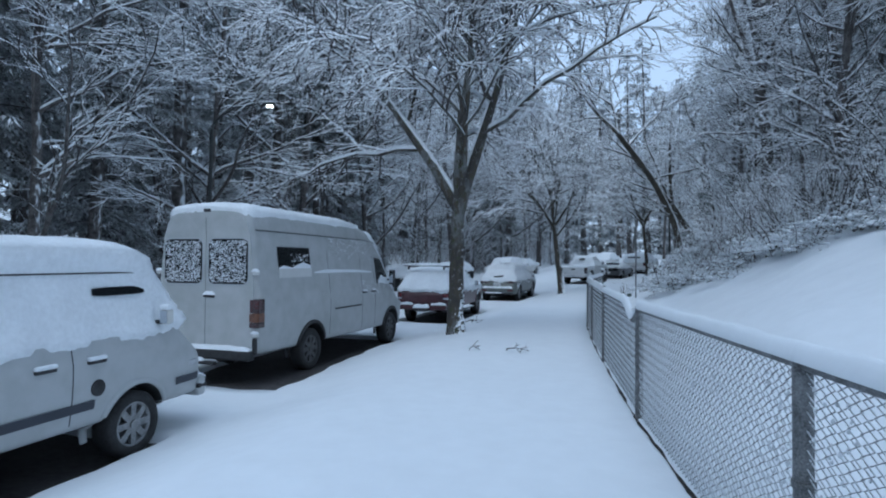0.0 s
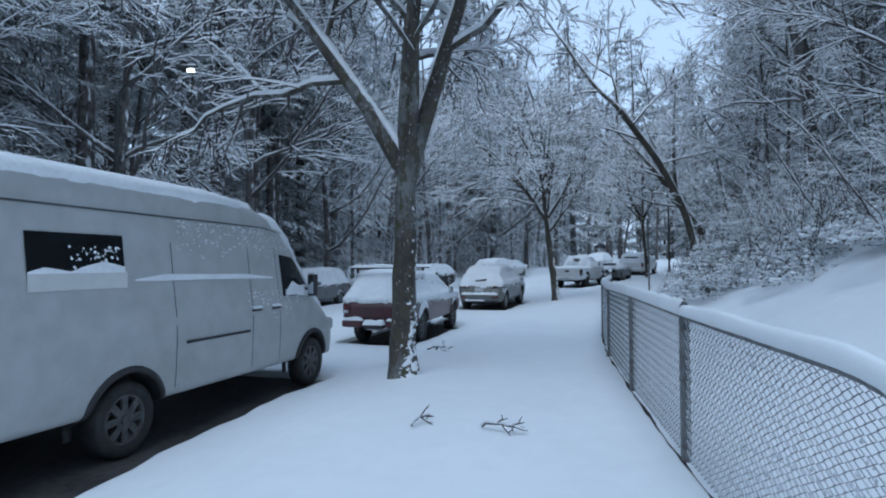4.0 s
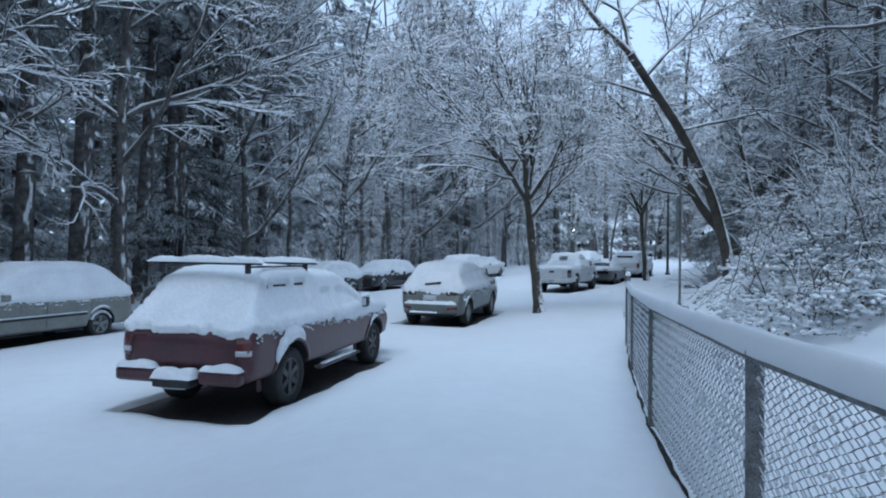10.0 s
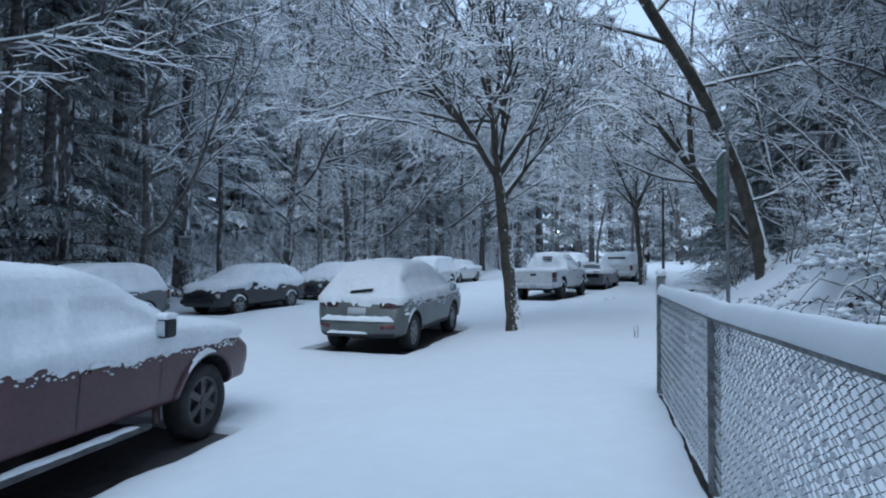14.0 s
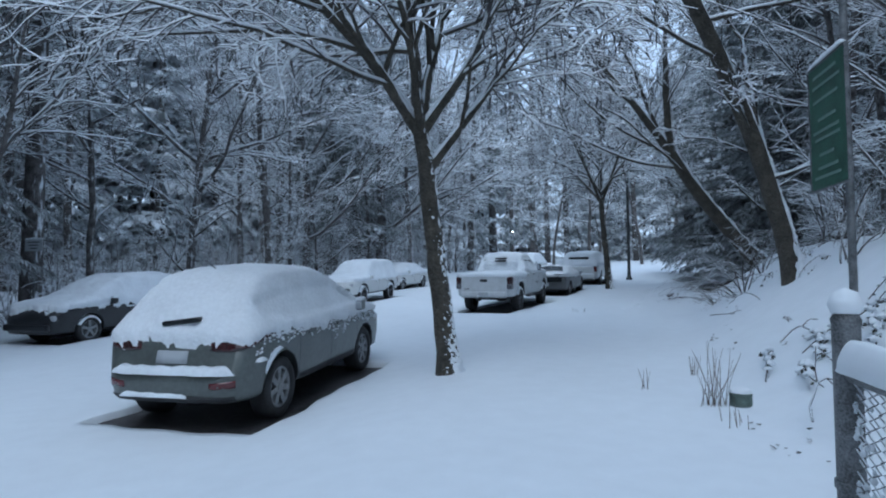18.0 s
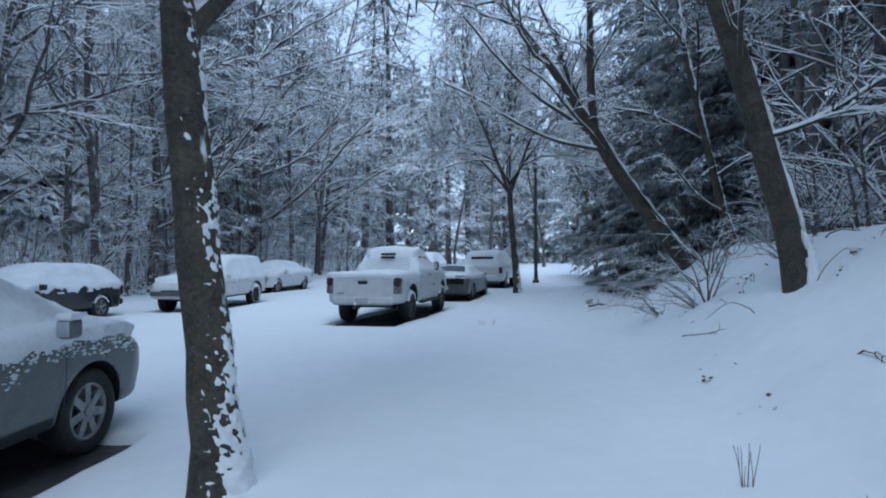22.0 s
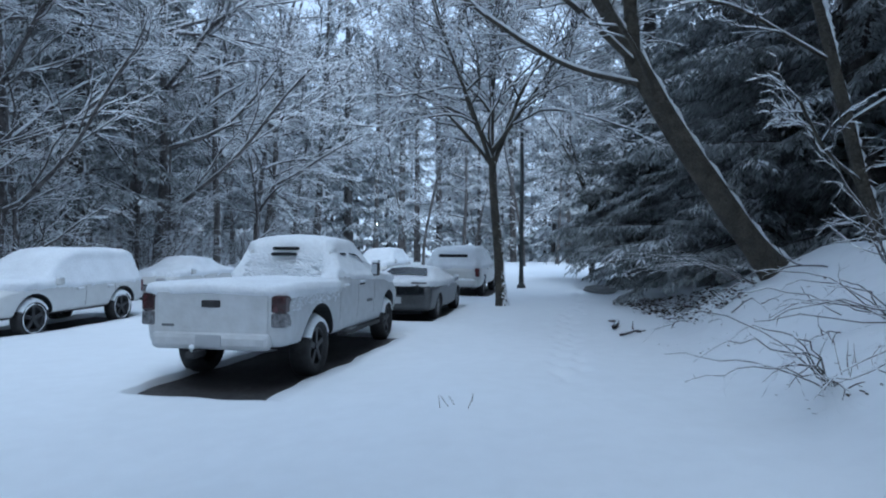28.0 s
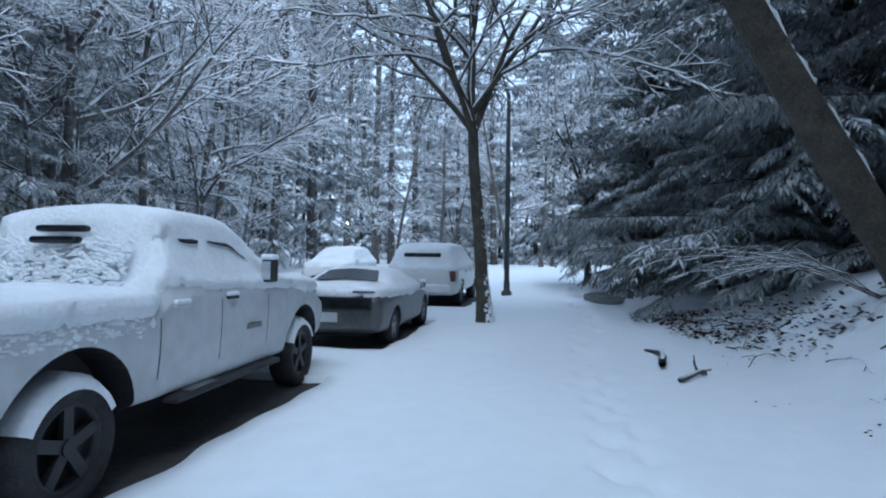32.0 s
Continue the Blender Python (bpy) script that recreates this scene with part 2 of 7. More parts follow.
GOLD_PAINT = mat("beige_paint", (0.25, 0.255, 0.235), 0.4, 0.2, noise_scale=2.5, vary=0.1, coat=0.3)
DARK_PAINT = mat("charcoal_paint", (0.02, 0.021, 0.024), 0.35, 0.2, noise_scale=2.5, vary=0.15, coat=0.4)
SILVER_PAINT = mat("silver_paint", (0.15, 0.155, 0.16), 0.38, 0.4, noise_scale=2.5, vary=0.1, coat=0.3)
DUSK_PAINT = mat("dark_silver_paint", (0.085, 0.088, 0.092), 0.4, 0.3, noise_scale=2.5, vary=0.12, coat=0.3)
# darker than ALLOY: the red pickup's wheel shade is put into this colour
DULL_ALLOY = mat("darkened_alloy", (0.1, 0.1, 0.102), 0.55, 0.4, noise_scale=10, vary=0.3)
BLUE_TRIM = mat("dark_blue_stripe", (0.03, 0.035, 0.05), 0.5)
GREEN_SIGN = mat("green_sign", (0.03, 0.10, 0.06), 0.5, noise_scale=6, vary=0.2)
GREEN_BOX = mat("green_plastic", (0.11, 0.15, 0.13), 0.6, noise_scale=9, vary=0.2)
POLE_PAINT = mat("dark_pole_paint", (0.04, 0.045, 0.045), 0.6, noise_scale=5, vary=0.2)


def glow(name, color, power):
    m = bpy.data.materials.new(name)
    m.use_nodes = True
    b = m.node_tree.nodes["Principled BSDF"]
    b.inputs["Emission Color"].default_value = (*color, 1)
    b.inputs["Emission Strength"].default_value = power
    return m


LAMP_GLOW = glow("lamp_glow", (1.0, 0.93, 0.75), 14.0)


# ---- mesh helpers ----
def mesh(name, verts, faces, material, smooth=True):
    me = bpy.data.meshes.new(name)
    me.from_pydata([tuple(v) for v in verts], [], faces)
    for m in (material if isinstance(material, (list, tuple)) else [material]):
        me.materials.append(m)
    if smooth:
        me.polygons.foreach_set("use_smooth", [True] * len(me.polygons))
    me.update()
    return me


def part(name, me, parent, label="", kind=""):
    ob = new(name, me)
    ob.parent = parent
    return tagged(ob, label, "", "", kind)


def thing(name, m, label, category, group="", kind=""):
    ob = new(name)
    ob.empty_display_size = 0.3
    ob.matrix_world = m
    return tagged(ob, label, category, group, kind)


def box_mesh(name, size, at, material, bevel=0.01, turn=None):
    bm = bmesh.new()
    bmesh.ops.create_cube(bm, size=1, matrix=Matrix.Diagonal((*size, 1)))
    if bevel:
        bmesh.ops.bevel(bm, geom=bm.edges[:], offset=min(bevel, min(size) * 0.45), segments=2, affect="EDGES", profile=0.5)
    bm.transform(Matrix.Translation(at) @ (turn or Matrix()))
    me = bpy.data.meshes.new(name)
    bm.to_mesh(me)
    bm.free()
    me.materials.append(material)
    return me


def lathe(name, profile, material, seg=28, axis="X", at=(0, 0, 0)):
    """Turn a profile of (along, radius) about an axis."""
    v, f = [], []
    n = len(profile)
    for i in range(seg):
        a = 2 * math.pi * i / seg
        c, s = math.cos(a), math.sin(a)
        for h, r in profile:
            p = (h, r * c, r * s) if axis == "X" else (r * c, r * s, h)
            v.append((p[0] + at[0], p[1] + at[1], p[2] + at[2]))
    for i in range(seg):
        j = (i + 1) % seg
        for k in range(n - 1):
            f.append((i * n + k, i * n + k + 1, j * n + k + 1, j * n + k))
    return mesh(name, v, f, material)


class Tubes:
    """Gathers many tapered tubes into one mesh."""

    def __init__(self):
        self.v, self.f, self.n = [], [], 0

    def add(self, pts, radii, sides=5, tall=1.0, cap=False):
        pts = np.asarray(pts, float)
        n = len(pts)
        d = np.gradient(pts, axis=0)
        d /= np.linalg.norm(d, axis=1)[:, None] + 1e-9
        ref = np.eye(3)[2] if abs(d[:, 2]).max() < 0.93 else np.eye(3)[int(np.argmin(abs(d).max(axis=0)))]
        a = np.cross(d, ref)
        a /= np.linalg.norm(a, axis=1)[:, None] + 1e-9
        b = np.cross(a, d)
        ang = 2 * np.pi * np.arange(sides) / sides + np.pi / 2
        r = np.asarray(radii, float)[:, None, None]
        ring = pts[:, None] + r * (np.cos(ang)[None, :, None] * a[:, None] + tall * np.sin(ang)[None, :, None] * b[:, None])
        self.v.append(ring.reshape(-1, 3))
        i = np.arange(n - 1)[:, None] * sides + self.n
        k = np.arange(sides)[None]
        k2 = (k + 1) % sides
        q = np.stack([i + k, i + k2, i + sides + k2, i + sides + k], -1).reshape(-1, 4)
        self.f.append(q)
        self.n += n * sides
        return ring

    def mesh(self, name, material, smooth=True):
        me = bpy.data.meshes.new(name)
        if self.v:
            v, f = np.concatenate(self.v), np.concatenate(self.f)
            me.vertices.add(len(v))
            me.vertices.foreach_set("co", v.ravel())
            me.loops.add(f.size)
            me.loops.foreach_set("vertex_index", f.ravel().astype(np.int32))
            me.polygons.add(len(f))
            me.polygons.foreach_set("loop_start", np.arange(0, f.size, 4, dtype=np.int32))
            me.polygons.foreach_set("use_smooth", [smooth] * len(f))
        me.materials.append(material)
        me.update(calc_edges=True)
        me.validate()
        return me


def quads_mesh(name, v, material, smooth=False):
    """v: (n, 4, 3) corners of loose quads."""
    t = Tubes()
    v = np.asarray(v, float)
    t.v.append(v.reshape(-1, 3))
    t.f.append(np.arange(len(v) * 4).reshape(-1, 4))
    return t.mesh(name, material, smooth)


# ---- plan of the street ----
KERB = [(-9.0, -36.0), (-5.9, -14.0), (-4.35, -5.0), (-2.85, 2.7), (-2.0, 7.4), (-1.05, 10.8), (0.45, 15.7), (1.35, 18.7), (3.4, 23.9), (4.5, 26.5), (9.0, 33.9), (11.0, 37.0), (12.9, 39.5), (14.2, 41.2), (16.4, 44.4), (20.5, 50.5), (31, 66), (70, 124), (110, 184)]
_k = np.array(KERB, float)
_c = np.concatenate([[0], np.cumsum(np.linalg.norm(np.diff(_k, axis=0), axis=1))])
_u = np.linspace(0, _c[-1], 1200)
_x, _y = np.interp(_u, _c, _k[:, 0]), np.interp(_u, _c, _k[:, 1])
_w = np.hanning(81)
_w /= _w.sum()
_pad = 60
_xs = np.convolve(np.concatenate([_x[0] + (_x[1] - _x[0]) * np.arange(-_pad, 0), _x, _x[-1] + (_x[-1] - _x[-2]) * np.arange(1, _pad + 1)]), _w, "same")[_pad:-_pad]
_ys = np.convolve(np.concatenate([_y[0] + (_y[1] - _y[0]) * np.arange(-_pad, 0), _y, _y[-1] + (_y[-1] - _y[-2]) * np.arange(1, _pad + 1)]), _w, "same")[_pad:-_pad]
_s = np.concatenate([[0], np.cumsum(np.hypot(np.diff(_xs), np.diff(_ys)))])


def kerb(s):
    """Point on the kerb and the street's direction there."""
    s = np.asarray(s, float)
    x, y = np.interp(s, _s, _xs), np.interp(s, _s, _ys)
    dx, dy = np.interp(s + 0.5, _s, _xs) - np.interp(s - 0.5, _s, _xs), np.interp(s + 0.5, _s, _ys) - np.interp(s - 0.5, _s, _ys)
    n = np.hypot(dx, dy) + 1e-12
    return x, y, dx / n, dy / n


def at(s, d):
    x, y, dx, dy = kerb(s)
    return x + d * dy, y - d * dx


def sd(x, y):
    """Street coordinates of a place: along the kerb, and across (right of the kerb: plus)."""
    i = np.argmin((_xs - x) ** 2 + (_ys - y) ** 2)
    px, py, dx, dy = kerb(_s[i])
    s = _s[i] + (x - px) * dx + (y - py) * dy
    px, py, dx, dy = kerb(s)
    return float(s), float((x - px) * dy - (y - py) * dx)


def wave(x, y, k):
    return np.sin(x * 1.1 / k + 1.3) * np.cos(y * 0.9 / k + 0.4) + 0.6 * np.sin((x + y) * 0.7 / k + 2.1) + 0.4 * np.sin(x * 2.3 / k - y * 1.9 / k)


def ramp(v, a, b):
    t = np.clip((v - a) / (b - a), 0, 1)
    return t * t * (3 - 2 * t)


def path_z(y):
    """Height of the snow on the footway, by the kerb's y."""
    return np.interp(y, [-40, 0, 10, 18, 22, 27, 30, 34, 37, 40.5, 46, 50, 60, 80, 120, 200], [-0.3, 0.03, 0.12, 0.14, 0.2, 0.36, 0.44, 0.6, 0.7, 0.98, 1.25, 1.6, 2.3, 3.3, 5.0, 8.0])


def road_z(y, d=0.0):
    drop = np.interp(y, [0, 15, 20, 26, 32, 60], [0.5, 0.44, 0.38, 0.3, 0.13, 0.12])
    return path_z(y) - drop - 0.15 * ramp(-d, 4.5, 9.0)


SNOW_DEPTH = 0.07


def ground_z(s, d):
    s, d = np.asarray(s, float), np.asarray(d, float)
    x, y = at(s, d)
    ky = np.interp(s, _s, _ys)
    road = road_z(ky, d) + SNOW_DEPTH
    verge = path_z(ky) + 0.02 * wave(x, y, 1.6)
    z = road + (verge - road) * ramp(d, -0.2, 1.9) + 0.012 * wave(x, y, 0.9)
    z += 0.18 * ramp(d, -11.0, -11.8) + 0.03 * np.clip(-d - 12, 0, 40) + 0.05 * wave(x, y, 2.0) * ramp(-d, 11, 13)
    steep = np.interp(ky, [0, 9, 14, 20, 26, 38, 44, 55], [0.60, 0.60, 0.60, 0.60, 0.74, 0.70, 0.14, 0.0])
    edge = np.interp(ky, [0, 18, 22, 30, 40], [4.4, 4.4, 4.6, 4.4, 4.6])
    easy = np.interp(ky, [0, 16, 24, 60], [1.5, 1.4, 0.35, 0.35])
    up = np.clip(d - edge, 0, None)
    top = np.interp(ky, [0, 18, 26, 60], [5.0, 5.0, 2.7, 2.7])
    near = np.minimum(up, top)
    z += steep * (near - easy * (1 - np.exp(-near / easy)) + np.interp(ky, [0, 18, 26, 60], [0.25, 0.25, 0.12, 0.12]) * np.clip(up - top, 0, 24)) + 0.05 * wave(x, y, 1.1) * ramp(up, 0.5, 2.5)
    return z


def ground_at(x, y):
    s, d = sd(x, y)
    return float(ground_z(s, d))


# ---- vehicles' places: rear and front wheel on the kerb side, width, rear overhang, wheelbase, length ----
CARS = {}


def place_car(name, rear, front, width, over, base, length, side=1, k=1.0):
    """Pose of a car whose origin lies on the road midway across, under the rear axle; +y is its front."""
    width, over, base, length = width * k, over * k, base * k, length * k
    dx, dy = front[0] - rear[0], front[1] - rear[1]
    n = math.hypot(dx, dy)
    dx, dy = dx / n, dy / n
    x, y = rear[0] - side * dy * width / 2, rear[1] + side * dx * width / 2
    mid = (x + dx * base / 2, y + dy * base / 2)
    s0, d0 = sd(x, y)
    s1, d1 = sd(x + dx * base, y + dy * base)
    z0, z1 = (float(road_z(np.interp(s, _s, _ys), d)) for s, d in ((s0, d0), (s1, d1)))
    m = pose(x, y, z0, math.degrees(math.atan2(z1 - z0, base)), 0, -math.degrees(math.atan2(dx, dy))) @ Matrix.Scale(k, 4)
    CARS[name] = (m, sorted((sd(x - dx * over, y - dy * over)[0], sd(x + dx * (length - over), y + dy * (length - over))[0])), (s0 + s1) / 2, (d0 + d1) / 2, width)
    return m


place_car("camper", (-3.62, 0.36), (-3.0, 2.75), 1.84, 1.1, 2.46, 4.57)
place_car("van", (-2.38, 7.35), (-1.33, 10.74), 1.93, 1.60, 3.55, 6.15)
place_car("red", (0.29, 15.72), (1.11, 18.72), 1.72, 1.02, 3.1, 5.0)
place_car("suv", (3.29, 23.95), (4.245, 26.46), 1.76, 0.86, 2.7, 4.55)
place_car("pickup", (9.10, 34.08), (10.85, 37.13), 1.99, 1.1, 3.7, 5.7, 1, 0.93)
place_car("coupe", (12.6, 39.3), (13.9, 41.3), 1.74, 0.9, 2.37, 4.1, 1, 0.95)
place_car("wagon", (16.35, 44.9), (17.9, 47.3), 1.9, 1.05, 2.85, 4.9)
place_car("minivan", (-5.75, 22.7), (-6.8, 19.9), 1.9, 1.05, 2.95, 4.8, -1)
place_car("crossover", (-3.9, 29.3), (-4.8, 26.8), 1.8, 0.95, 2.65, 4.5, -1)
place_car("hatch", (-0.95, 34.5), (-2.2, 32.1), 1.8, 0.9, 2.65, 4.5, -1)
place_car("dark_sedan", (1.5, 39.5), (0.3, 37.1), 1.8, 0.95, 2.7, 4.6, -1)
place_car("offroader", (5.65, 42.9), (4.4, 40.4), 1.85, 0.95, 2.75, 4.7, -1, 0.98)
place_car("sedan", (8.0, 50.6), (6.6, 48.2), 1.75, 1.0, 2.7, 4.6, -1)
place_car("far_car", (16.25, 53.65), (14.75, 51.25), 1.75, 1.0, 2.7, 4.4, -1)


# ---- ground ----
def grid_lines(marks, spans):
    """Sorted lines: even steps in spans of (from, to, step), with extra marks."""
    out = [m for m in marks]
    for a, b, st in spans:
        for v in np.arange(a, b, st):
            if all(abs(v - m) > st * 0.35 for m in marks):
                out.append(float(v))
    return np.array(sorted(set(out)))


HOLES = []
for name in ("camper", "van", "red", "suv", "pickup", "coupe", "wagon"):
    m, (s0, s1), sm, dm, w = CARS[name]
    back, flank, side = {"pickup": (-0.55, 0.35, -0.02), "van": (-0.4, 0.1, -0.13), "camper": (-0.1, 0.0, -0.1), "red": (-0.1, 0.0, -0.08)}.get(name, (0.02, -0.12, -0.05))
    HOLES.append((s0 + back, s1 - 0.62, dm - w / 2 + flank, side))
for name in ("minivan", "crossover", "hatch", "dark_sedan", "offroader", "sedan"):
    m, (s0, s1), sm, dm, w = CARS[name]
    HOLES.append((s0 + 0.15, s1 - 0.15, dm - w / 2 + 0.1, dm + w / 2 + 0.02))
S_LINES = grid_lines([v for h in HOLES for v in h[:2]], [(0, 30, 1.0), (30, 71, 0.22), (71, 90, 0.11), (90, 92, 0.22), (92, 120, 0.6), (120, 230, 3.0)])
D_LINES = grid_lines([v for h in HOLES for v in h[2:]], [(-90, -30, 4.0), (-30, -13, 0.8), (-13, -3.5, 0.3), (-3.5, 2.2, 0.16), (2.2, 4.0, 0.08), (4.0, 9, 0.16), (9, 20, 0.5), (20, 70, 2.5)])
S, D = np.meshgrid(S_LINES, D_LINES, indexing="ij")
X, Y = at(S, D)
Z = ground_z(S, D)
# the edges of the snow wander a little
X = X + 0.03 * np.sin(S * 3.1) + 0.02 * np.sin(S * 7.7 + D * 2) + 0.02 * np.sin(D * 5.3)
Y = Y + 0.03 * np.sin(D * 3.7 + 1) + 0.03 * np.sin(D * 8.3 + S) + 0.02 * np.sin(S * 5.1)
# worn footprints in the snow of the footway
rng = np.random.default_rng(5)
for i in range(60):
    s0 = 73 + i * 0.34 + rng.normal(0, 0.05)
    d0 = 2.87 + 0.1 * (-1) ** i + 0.08 * math.sin(i * 0.3) + rng.normal(0, 0.04)
    Z -= 0.095 * np.exp(-(((S - s0) / 0.15) ** 2 + ((D - d0) / 0.085) ** 2))
ns, nd = S.shape
cs, cd = (S_LINES[1:] + S_LINES[:-1]) / 2, (D_LINES[1:] + D_LINES[:-1]) / 2
keep = np.ones((ns - 1, nd - 1), bool)
for s0, s1, d0, d1 in HOLES:
    keep &= ~((cs[:, None] > s0) & (cs[:, None] < s1) & (cd[None] > d0) & (cd[None] < d1))
idx = np.arange(ns * nd).reshape(ns, nd)
quads = np.stack([idx[:-1, :-1], idx[:-1, 1:], idx[1:, 1:], idx[1:, :-1]], -1)[keep]
top = np.stack([X, Y, Z], -1).reshape(-1, 3)
verts, faces = [tuple(p) for p in top], quads[:, ::-1].tolist()
# the snow's cut edge down to the asphalt under each car
edges = {}
for q in faces:
    for a, b in zip(q, q[1:] + q[:1]):
        if (b, a) in edges:
            del edges[(b, a)]
        else:
            edges[(a, b)] = 1
low = {}
flat_s, flat_d = S.ravel(), D.ravel()
for (a, b) in edges:
    if min(flat_s[a], flat_s[b]) < S_LINES[1] or max(flat_s[a], flat_s[b]) > S_LINES[-2] or min(flat_d[a], flat_d[b]) < D_LINES[1] or max(flat_d[a], flat_d[b]) > D_LINES[-2]:
        continue
    for k in (a, b):
        if k not in low:
            low[k] = len(verts)
            p = top[k]
            verts.append((p[0], p[1], p[2] - 0.3))
    faces.append([b, a, low[a], low[b]])
ground = new("ground", mesh("ground", verts, faces, SNOW))
tagged(ground, "smooth fresh snow over road, verge and bank", "snow ground", kind="structure")
rs, rd = np.arange(20, 110, 1.5), np.array([-12, -9, -6, -3, -1.5, 0.3])
RS, RD = np.meshgrid(rs, rd, indexing="ij")
RX, RY = at(RS, RD)
RZ = road_z(np.interp(RS, _s, _ys), RD) - 0.004
ri = np.arange(RS.size).reshape(RS.shape)
rq = np.stack([ri[:-1, :-1], ri[1:, :-1], ri[1:, 1:], ri[:-1, 1:]], -1).reshape(-1, 4).tolist()
road = new("road", mesh("road", np.stack([RX, RY, RZ], -1).reshape(-1, 3), [q[::-1] for q in rq], ASPHALT))
tagged(road, "dark wet asphalt bare under the parked cars", "road", kind="structure")


# ---- vehicles ----
class Hull:
    """A car's shell from stations (y, underside, belt, top, half width at sill, belt and roof edge)."""

    def __init__(self, stations, soft=0.10, round_ends=0.10, plan=None):
        st = np.array(stations, float)
        self.y0, self.y1 = st[0, 0], st[-1, 0]
        yy = np.linspace(self.y0, self.y1, 160)
        cols = [np.interp(yy, st[:, 0], st[:, i]) for i in range(1, 7)]
        k = max(3, int(soft / (yy[1] - yy[0])) | 1)
        ker = np.hanning(k + 2)[1:-1]
        ker /= ker.sum()
        self.yy = yy
        self.cols = [np.convolve(np.pad(c, k // 2, mode="edge"), ker, "valid") for c in cols]
        self.round = round_ends
        self.plan = plan or round_ends

    def section(self, y):
        zb, zk, zt, ws, wb, wt = (np.interp(y, self.yy, c) for c in self.cols)
        e = min(y - self.y0, self.y1 - y)
        r = self.round
        if e < r:
            q = 1 - math.sqrt(max(0.0, 1 - (1 - e / r) ** 2))
            zb, zt = zb + q * r * 0.5, zt - q * r * 0.45
            zk = min(zk, zt - 0.03)
        r = self.plan
        if e < r:
            q = (1 - math.sqrt(max(0.0, 1 - (1 - e / r) ** 2))) * min(r, 0.3)
            ws, wb, wt = ws - q, wb - q, wt - q
        zk = min(zk, zt - 0.02)
        zm = zb + (zk - zb) * 0.6
        ctl = [(0, zb), (ws * 0.8, zb), (ws, zb + 0.02), (ws + (wb - ws) * 0.5, zb + 0.14), (wb, zm), (wb, zk - 0.02), (wb - 0.012, zk + 0.015),
               (wb + (wt - wb) * 0.93, zk + (zt - zk) * 0.86), (wt * 0.93, zt - 0.012 - 0.1 * min(0.25, zt - zk)), (wt * 0.55, zt - 0.005), (0, zt + 0.012)]
        p = np.array(ctl)
        for _ in range(2):
            a, b = p[:-1] * 0.75 + p[1:] * 0.25, p[:-1] * 0.25 + p[1:] * 0.75
            p = np.concatenate([p[:1], np.stack([a, b], 1).reshape(-1, 2)[1:-1], p[-1:]])
        return p

    def rows(self, n):
        e = np.array([0, 0.006, 0.02, 0.045, 0.075])
        ys = np.concatenate([self.y0 + e, np.linspace(self.y0 + 0.11, self.y1 - 0.11, n), (self.y1 - e)[::-1]])
        return ys, [self.section(y) for y in ys]

    def mesh(self, name, material, n=54):
        ys, rows = self.rows(n)
        v, f = [], []
        m = len(rows[0])
        ring = 2 * m - 2
        for y, p in zip(ys, rows):
            v += [(x, y, z) for x, z in p] + [(-x, y, z) for x, z in p[-2:0:-1]]
        for i in range(len(ys) - 1):
            for k in range(ring):
                k2 = (k + 1) % ring
                f.append((i * ring + k, i * ring + k2, (i + 1) * ring + k2, (i + 1) * ring + k))
        f.append(tuple(range(ring))[::-1])
        f.append(tuple(range((len(ys) - 1) * ring, len(ys) * ring)))
        return mesh(name, v, [q[::-1] for q in f], material)

    def side(self, y, z):
        p = self.section(y)
        k = int(np.argmax(p[:, 0] > 0.6 * p[:, 0].max()))
        q = p[k:]
        j = int(np.argmin(abs(q[:, 1] - z)))
        lo, hi = max(0, j - 2), min(len(q), j + 3)
        o = np.argsort(q[lo:hi, 1])
        return float(np.interp(z, q[lo:hi, 1][o], q[lo:hi, 0][o]))

    def top(self, y, x):
        p = self.section(y)
        q = p[int(np.argmax(p[:, 0])):]
        o = np.argsort(q[:, 0])
        return float(np.interp(abs(x), q[o, 0], q[o, 1]))

    def rear(self, x, z):
        """How far back the shell reaches at a place across and a height."""
        for y in np.arange(self.y0, self.y0 + 1.6, 0.012):
            if self.top(y, 0) >= z and self.section(y)[0, 1] <= z + 0.06 and self.side(y, z) >= abs(x):
                return float(y)
        return self.y0 + 1.6

    def rear_patch(self, name, outline, material, out=0.012, nu=10, nv=5):
        """A lamp, pane or panel on the tail, with its edges turned in: outline gives (x, z low, z high)."""
        o = np.array(outline, float)
        v, f = [], []
        for i, x in enumerate(np.linspace(o[0, 0], o[-1, 0], nu + 3)):
            i0 = min(max(i - 1, 0), nu) / nu
            x = o[0, 0] + (o[-1, 0] - o[0, 0]) * i0
            a, b = np.interp(x, o[:, 0], o[:, 1]), np.interp(x, o[:, 0], o[:, 2])
            for k in range(nv + 3):
                z = a + (b - a) * min(max(k - 1, 0), nv) / nv
                edge = i in (0, nu + 2) or k in (0, nv + 2)
                v.append((x, self.rear(x, z) + (0.03 if edge else -out), z))
        w = nv + 3
        for i in range(nu + 2):
            for k in range(nv + 2):
                f.append((i * w + k, (i + 1) * w + k, (i + 1) * w + k + 1, i * w + k + 1))
        return mesh(name, v, f, material)

    def side_patch(self, name, outline, material, hand, out=0.006, nu=8, nv=5):
        """A pane or panel on the flank: outline gives lower and upper edge as (y, z low, z high)."""
        o = np.array(outline, float)
        v, f = [], []
        for y in np.linspace(o[0, 0], o[-1, 0], nu + 1):
            a, b = np.interp(y, o[:, 0], o[:, 1]), np.interp(y, o[:, 0], o[:, 2])
